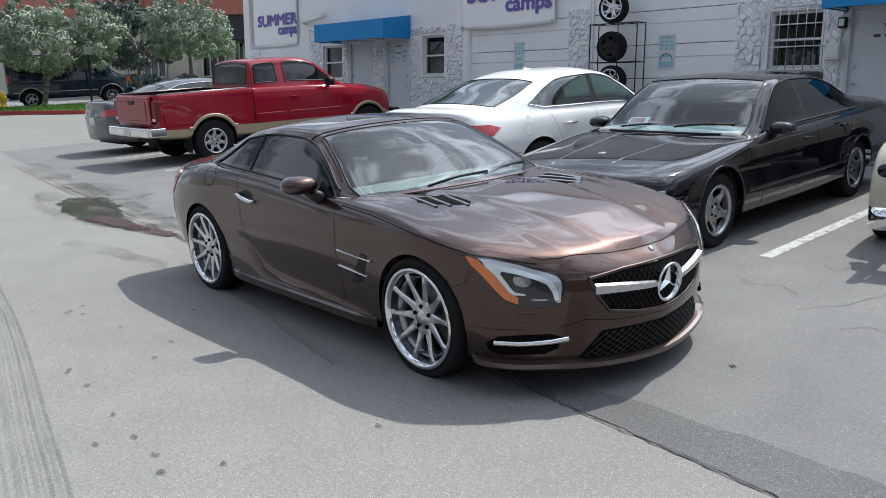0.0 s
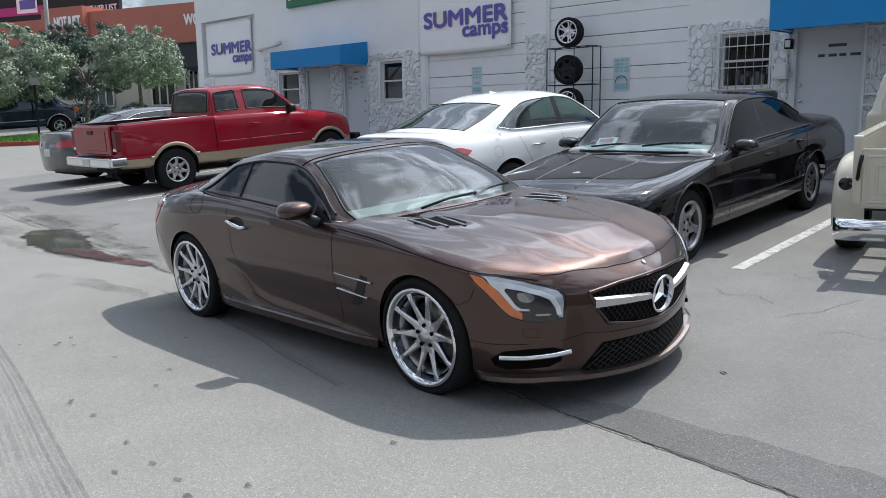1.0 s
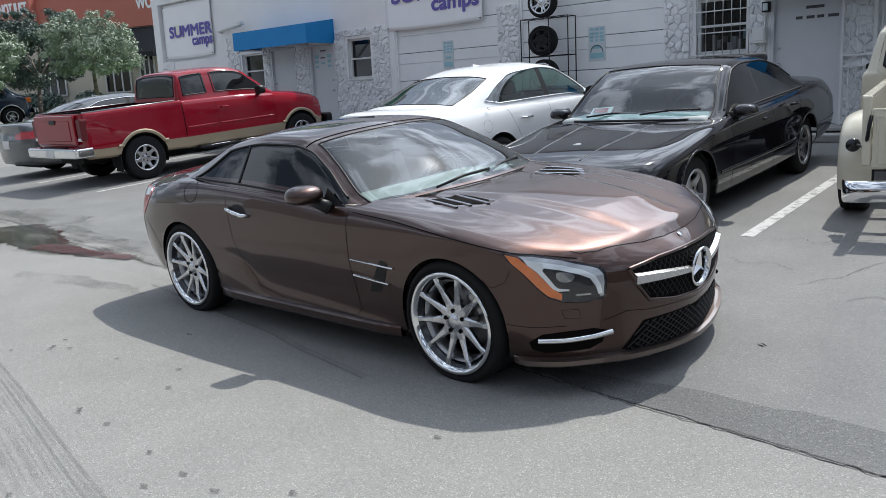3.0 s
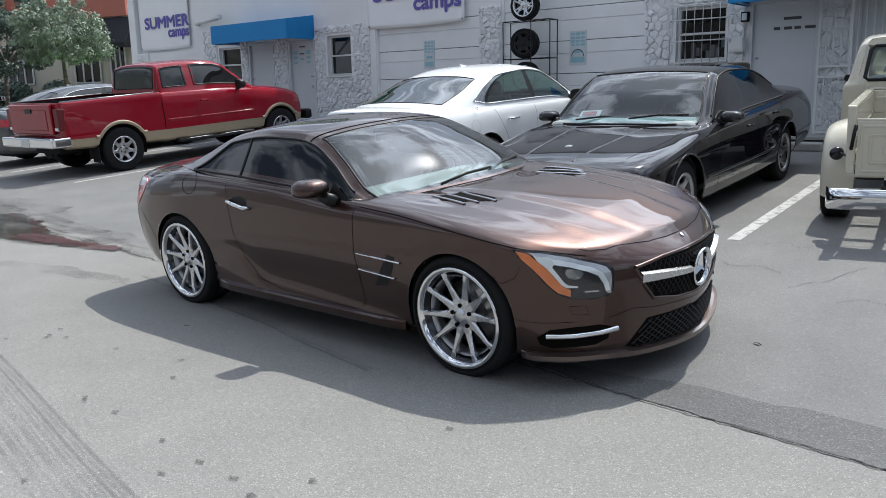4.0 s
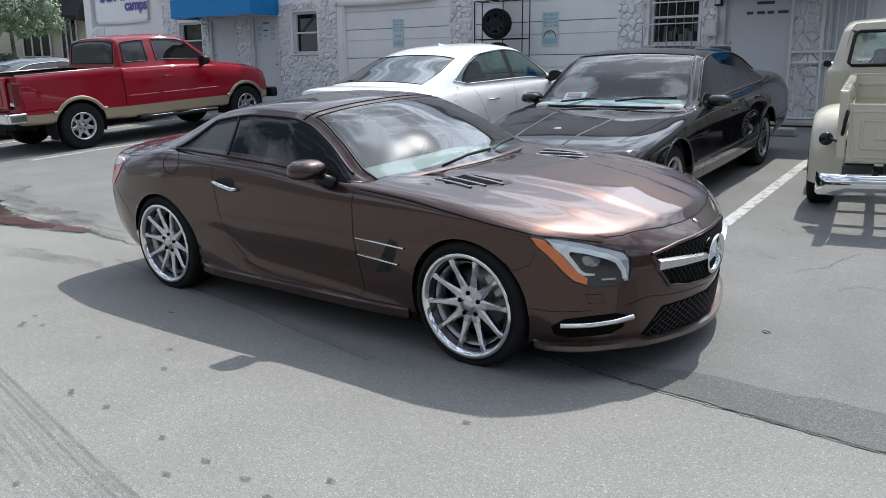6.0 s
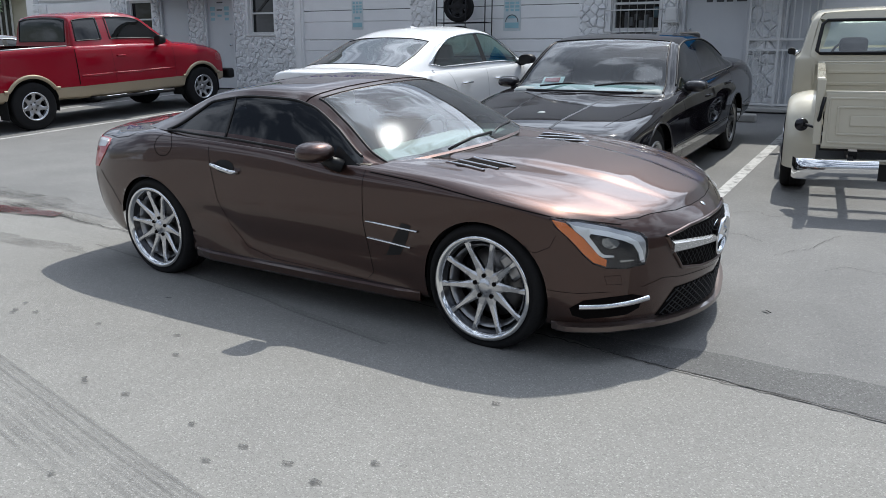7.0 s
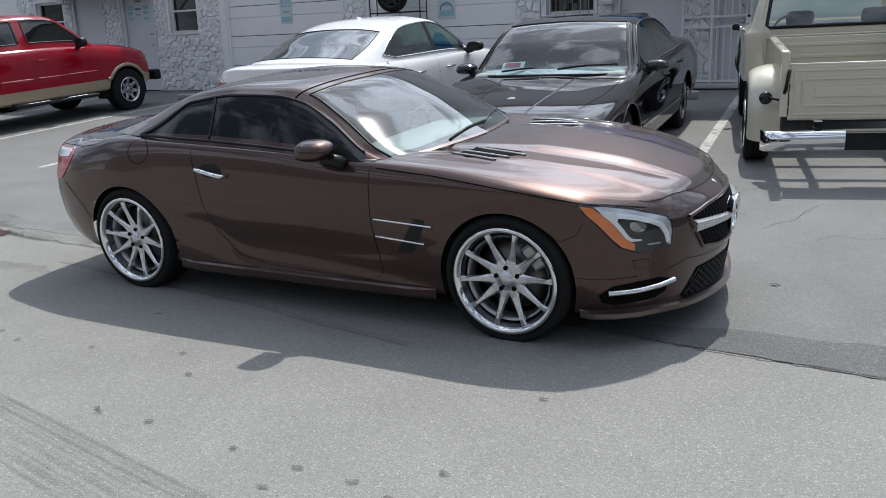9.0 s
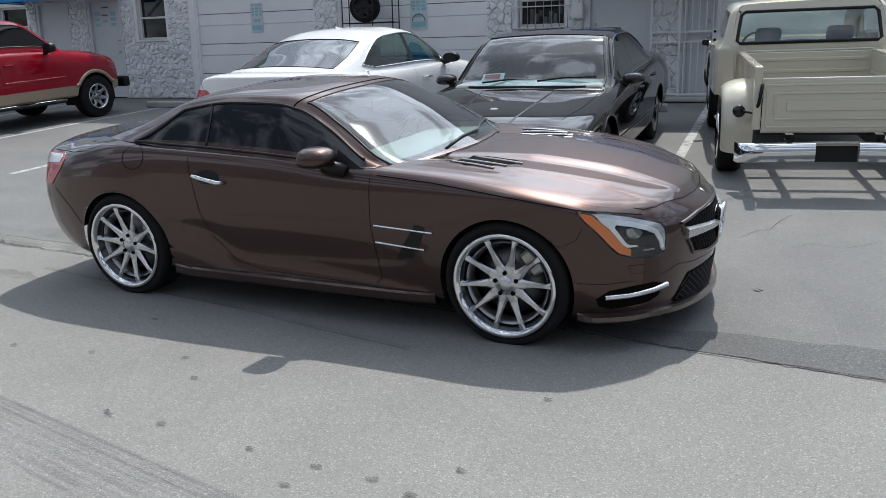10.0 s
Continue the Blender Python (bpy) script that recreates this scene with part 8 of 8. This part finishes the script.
M["terracotta"] = pbr("terracotta_paint", (0.49, 0.16, 0.12), 0.8, 0, 0.08, 0.7, 30, 0.1)
M["terracotta_light"] = pbr("terracotta_light", (0.51, 0.17, 0.125), 0.8, 0, 0.08, 0.7, 30, 0.1)
M["cream_wall"] = pbr("cream_wall", (0.60, 0.55, 0.45), 0.85, 0, 0.08, 0.7, 30, 0.1)
M["black_awning"] = pbr("black_awning", (0.02, 0.02, 0.025), 0.8, 0, 0.1, 2, 60, 0.1)
M["magenta"] = pbr("magenta_print", (0.45, 0.02, 0.20), 0.5, 0, 0.1, 4, 60, 0)
M["grass"] = pbr("grass_green", (0.10, 0.22, 0.035), 0.9, 0, 0.35, 3, 60, 0.6)
M["red_kerb"] = pbr("red_kerb_paint", (0.38, 0.06, 0.05), 0.8, 0, 0.25, 3, 50, 0.2)
M["hydrant"] = pbr("hydrant_yellow", (0.75, 0.48, 0.03), 0.5, 0, 0.15, 8, 60, 0.1)
M["bark"] = pbr("grey_bark", (0.20, 0.17, 0.14), 0.95, 0, 0.3, 14, 60, 0.7, bump_dist=.02)
M["leaf"] = pbr("silver_green_leaf", (0.34, 0.40, 0.30), 0.5, 0, 0.3, 0.9, 7, 0.0, col2=(0.12, 0.17, 0.11))
M["leaf_dark"] = pbr("dark_green_leaf", (0.11, 0.165, 0.13), 0.5, 0, 0.35, 0.8, 6, 0.0, col2=(0.03, 0.05, 0.04))

shop = thing("shop_building", "cream shop building with terracotta fascia and white letters", "building", pose(-37.71, 19.43, 0.96, 0, 0, 19.0))
box("wall", (-17, 4, 2.3), (40, 8, 4.6), M["cream_wall"], shop)
box("fascia", (-3.0, 3.9, 5.6), (8.0, 8.2, 2.0), M["terracotta_light"], shop)
box("fascia", (-23.6, 3.7, 5.47), (26.6, 8.6, 1.75), M["terracotta"], shop)
box("parapet", (-8.65, 3.7, 5.75), (3.3, 8.6, 2.3), M["terracotta"], shop)
text_ob("NOT JUST", .86, -9.25, -.62, 5.78, M["banner"], shop, .03, .04, 2.05)
for x0, x1 in ((-9.0, -8.5), (-8.35, -7.9), (-7.75, -7.3)):
    box("letter_bar", ((x0 + x1) / 2, -.63, 5.30), (x1 - x0, .04, .36), M["banner"], shop)
text_ob("WO", .78, .0, -.24, 5.47, M["banner"], shop, .03, .04, 1.05)
for x0, x1, z0, z1 in ((-7.4, -5.65, 1.35, 2.6), (-2.75, -1.05, 1.35, 2.75), (-13.0, -11.2, 1.35, 2.6), (-.35, .6, .3, 3.1)):
    # a black slab on the wall paints the shop's unlit inside
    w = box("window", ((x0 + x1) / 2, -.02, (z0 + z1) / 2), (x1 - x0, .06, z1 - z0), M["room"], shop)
    mesh_ob("pane", [(x0, -.06, z0), (x1, -.06, z0), (x1, -.06, z1), (x0, -.06, z1)], [(0, 1, 2, 3)], M["glass_dark"], w, smooth=False)
    for k in range(4):
        x = x0 + (x1 - x0) * k / 3
        box("mullion", (x, -.08, (z0 + z1) / 2), (.07, .06, z1 - z0), M["white_metal"], w)
    for z in (z0, z1):
        box("frame", ((x0 + x1) / 2, -.08, z), (x1 - x0, .06, .07), M["white_metal"], w)
mesh_ob("canopy", [(-1.25, -.1, 4.55), (1.4, -.1, 4.55), (-1.25, -.95, 3.25), (1.4, -.95, 3.25), (-1.25, -.95, 3.0), (1.4, -.95, 3.0), (-1.25, -.1, 3.0), (1.4, -.1, 3.0)], [(0, 2, 3, 1), (2, 4, 5, 3), (0, 6, 4, 2), (1, 3, 5, 7)], M["black_awning"], shop, "black sloping canopy", smooth=False)

board = thing("billboard", "dark billboard panel with a magenta band on a pole", "billboard", pose(-56.34, 23.27, 1.19, 0, 0, 21.5))
box("panel", (-6.2, 0, 9.2), (15.4, .3, 3.9), M["black_awning"], board)
box("band", (-9.8, -.17, 8.5), (8.0, .04, .62), M["magenta"], board)
box("print", (-7.4, -.19, 8.85), (2.1, .04, 1.05), M["banner"], board, bevel=.015)
box("print", (-7.3, -.22, 8.95), (1.6, .04, .66), M["purple"], board, bevel=.015)
box("print", (-11.2, -.19, 9.15), (.9, .04, .45), M["banner"], board, bevel=.015)
text_ob("TO GET ON THE VIP LIST", .62, -5.4, -.17, 8.05, M["banner"], board, .01, .03, 6.7)
tube("pole", [(0, .2, 0), (0, .2, 8)], .3, M["concrete"], board)
pole = thing("lamp_pole", "slim grey steel pole behind the trees", "pole", pose(*isle(-41.5, 13.2), .9))
tube("shaft", [(0, 0, 0), (0, 0, 11)], .11, M["concrete"], pole, n=12)

vx, vy = isle(-34.4, 10.75)
van(pose(vx, vy, ground_z(vx, vy), 3.7, 0, 0) @ pose(0, 0, 0, 0, 0, 73.4) @ Matrix.Scale(1.12, 4))

# island with kerb, lawn, hydrants, post
kerb_line = [(-35.0, -1), (-32.0, 3.6), (-29.6, 5.5), (-27.9, 6.5), (-26.9, 7.4), (-26.4, 8.5), (-26.3, 11), (-26.6, 17)]
kb = thing("kerb", "red painted concrete kerb", "kerb", kind="structure")
a = glide([(*isle(*p), 0.0) for p in kerb_line], 24)
vs, fs = [], []
for p in a:
    z = ground_z(p[0], p[1])
    vs += [(p[0] + .02, p[1], z - .05), (p[0], p[1], z + .13), (p[0] - .02, p[1], z + .15), (p[0] - .16, p[1], z + .15), (p[0] - .17, p[1], z - .05)]
for i in range(23):
    for j in range(4):
        fs.append((5 * i + j, 5 * i + j + 1, 5 * i + j + 6, 5 * i + j + 5))
mesh_ob("kerb_stone", vs, fs, M["red_kerb"], kb, smooth=False)
vs, fs = [], []
for p in a:
    vs += [(p[0] - .16, p[1], ground_z(p[0], p[1]) + .13), (p[0] - 2.4, p[1] + .3, ground_z(p[0] - 2.4, p[1]) + .17), (p[0] - 5.2, p[1] + .6, ground_z(p[0] - 5.2, p[1]) + .13)]
for i in range(23):
    for j in range(2):
        fs.append((3 * i + j, 3 * i + j + 1, 3 * i + j + 4, 3 * i + j + 3))
tagged(mesh_ob("lawn", vs, fs, M["grass"], kind="structure"), "strip of green lawn behind the kerb", "lawn")
r = random.Random(5)
vs, fs = [], []
for i in range(9000):
    p = a[r.randrange(24)]
    x, y = p[0] - r.uniform(.2, 5.0), p[1] + r.uniform(-.45, .45)
    z, h, d = ground_z(x, y) + .14, r.uniform(.05, .14), r.uniform(0, 6.28)
    b = len(vs)
    vs += [(x, y, z), (x + .03 * math.cos(d), y + .03 * math.sin(d), z), (x + r.uniform(-.04, .04), y + r.uniform(-.04, .04), z + h)]
    fs.append((b, b + 1, b + 2))
tagged(mesh_ob("grass_blades", vs, fs, M["grass"], kind="stuff", smooth=False), "short green grass blades on the island", "grass")


def hydrant(x, y, s=1.0):
    h = thing("fire_hydrant", "yellow fire hydrant beside the lawn", "hydrant", pose(x, y, ground_z(x, y) + .12), "hydrants")
    vs, fs = lathe([(.0001, 0), (.17, 0), (.17, .05), (.11, .06), (.11, .42), (.15, .44), (.15, .49), (.13, .52), (.11, .60), (.06, .67), (.03, .69), (.03, .73), (.0001, .73)], 16)
    o = mesh_ob("barrel", [(v[0] * s, v[2] * s, v[1] * s) for v in vs], [f[::-1] for f in fs], M["hydrant"], h)
    for d in ((1, 0), (-1, 0), (0, -1)):
        bm = bmesh.new()
        rod(bm, (d[0] * .09, d[1] * .09, .36 * s), (d[0] * .19, d[1] * .19, .36 * s), .055, 12)
        part("outlet", bm, M["hydrant"], h)


hydrant(*isle(-32.75, 5.82))
post = thing("sign_post", "square dark post with a small pale notice", "sign post", pose(*isle(-31.9, 9.02), ground_z(*isle(-31.9, 9.02)) + .1))
box("pole", (0, 0, 1.1), (.07, .07, 2.3), M["dark_iron"], post)
box("plate", (.05, 0, 2.2), (.03, .36, .30), M["concrete"], post, bevel=.01)


def tree(x, y, h, crown, seed, leaf, count, lean, label, fork=1.75):
    """A small tree: leaning tapered trunk, forking limbs, a broad crown of many small leaves in uneven clumps."""
    r = random.Random(seed)
    t = thing("tree", label, "tree", pose(x, y, ground_z(x, y) + .08), "trees on the island")
    pts = glide([(0, 0, 0), (lean * .15, lean * .2, fork * .5), (lean * .35, lean * .6, fork)], 8)
    bm = bmesh.new()
    for i in range(7):
        rod(bm, pts[i], pts[i + 1] + (pts[i + 1] - pts[i]) * .06, .12 - .008 * i, 9, .112 - .008 * i)
    ends = []
    top = pts[-1]
    for i in range(7):
        a = i * 2.4 + r.uniform(-.3, .3)
        e = Vector((top[0] + crown[0] * .5 * math.cos(a) * r.uniform(.5, .95), top[1] + crown[1] * .5 * math.sin(a) * r.uniform(.5, .95), fork + (h - fork) * r.uniform(.35, .75)))
        m = Vector(top).lerp(e, .5) + Vector((r.uniform(-.1, .1), r.uniform(-.1, .1), .12))
        rod(bm, top, m, .055, 6, .035)
        rod(bm, m, e, .035, 6, .012)
        ends.append((e, m))
    part("trunk", bm, M["bark"], t, smooth=True)
    clumps = []
    cz = (h + fork) / 2 - .18
    deep = (h - fork) * .66
    for i in range(46):
        a, q = r.uniform(0, 6.283), math.sqrt(r.random())
        z = cz + deep * r.uniform(-.85, .9) * math.sqrt(max(0, 1 - q * q * .8))
        clumps.append((Vector((top[0] + crown[0] * .5 * q * math.cos(a), top[1] + crown[1] * .5 * q * math.sin(a), z)), r.uniform(.2, .66)))
    # sprigs that stand and droop out of the crown
    for i in range(120):
        a, q, e = r.uniform(0, 6.283), r.uniform(.72, 1.15), r.uniform(-.75, 1)
        z = cz + deep * e * 1.08
        k = q * (1 - .6 * e * e)
        clumps.append((Vector((top[0] + crown[0] * .5 * k * math.cos(a), top[1] + crown[1] * .5 * k * math.sin(a), z)), r.uniform(.09, .26)))
    reach = [s ** 1.6 for _, s in clumps]
    picks = r.choices(range(len(clumps)), reach, k=count)
    vs, fs = [], []
    for i in range(count):
        c, s = clumps[picks[i]]
        d = Vector((r.gauss(0, 1), r.gauss(0, 1), r.gauss(0, 1))).normalized() * s * (r.random() ** .45) * r.choice((1, 1, 1, 1.15, 1.35))
        p = c + Vector((d.x, d.y, d.z * .72))
        n = (d.normalized() + Vector((r.uniform(-.8, .8), r.uniform(-.8, .8), r.uniform(-.3, 1)))).normalized()
        u = n.orthogonal().normalized()
        u.rotate(Matrix.Rotation(r.uniform(0, 6.283), 3, n))
        w = n.cross(u)
        l = r.uniform(.045, .105)
        b = len(vs)
        vs += [p - u * l, p + w * l * .36 + n * .008, p + u * l, p - w * l * .36 + n * .008]
        fs.append((b, b + 1, b + 2, b + 3))
    mesh_ob("crown", vs, fs, leaf, t, "dense crown of small silvery leaves" if leaf is M["leaf"] else "dense crown of small dark leaves", smooth=False)
    return t


tree(*isle(-32.7, 7.35), 4.2, (5.0, 5.4), 1, M["leaf"], 34000, .7, "small silver-leaved tree on the island", 1.85)
tree(*isle(-31.8, 13.5), 4.1, (3.7, 3.7), 2, M["leaf"], 19000, -.1, "small silver-leaved tree near the shop", 2.1)
tree(*isle(-36.1, 12.7), 4.5, (5.0, 5.0), 3, M["leaf_dark"], 32000, .2, "dark-leaved tree behind the van", 1.9)
tree(*isle(-33.5, 2.6), 3.85, (4.2, 4.2), 4, M["leaf"], 30000, .3, "silver-leaved tree further along the island", 1.8)


def shrub(x, y, z, s, seed):
    r = random.Random(seed)
    t = thing("shrub", "clipped dark green shrub by the shop wall", "shrub", pose(x, y, z), "shrubs")
    vs, fs = [], []
    for i in range(1500):
        d = Vector((r.gauss(0, 1), r.gauss(0, 1), r.gauss(0, 1))).normalized() * (r.random() ** .3)
        p = Vector((d.x * s, d.y * s, s * .75 + d.z * s * .75))
        n = d + Vector((r.uniform(-.7, .7), r.uniform(-.7, .7), r.uniform(-.7, .7)))
        u = n.orthogonal().normalized() * r.uniform(.06, .12)
        w = n.normalized().cross(u) * .6
        b = len(vs)
        vs += [p - u, p + w, p + u, p - w]
        fs.append((b, b + 1, b + 2, b + 3))
    mesh_ob("foliage", vs, fs, M["leaf_dark"], t, smooth=False)


for i, (x, y) in enumerate(((-42.5, 15.0), (-41.3, 15.5), (-38.8, 16.6))):
    shrub(x - 1.1, y + .7, 1.2, .85, 20 + i)

# unseen plain walls added to close the lot; the tall south one dims reflections
M["far_wall"] = pbr("far_wall_paint", (0.15, 0.155, 0.165), 0.9, 0, 0.25, 0.4, 8, 0.1)
for nm, c, s in (("wall_south", (-4, -21, 4.0), (60, .4, 8.0)), ("wall_east", (26, -2, 2.6), (.4, 44, 5.2))):
    tagged(box(nm, c, s, M["far_wall"], kind="structure"), "plain dull unseen wall added to close the lot", "wall")
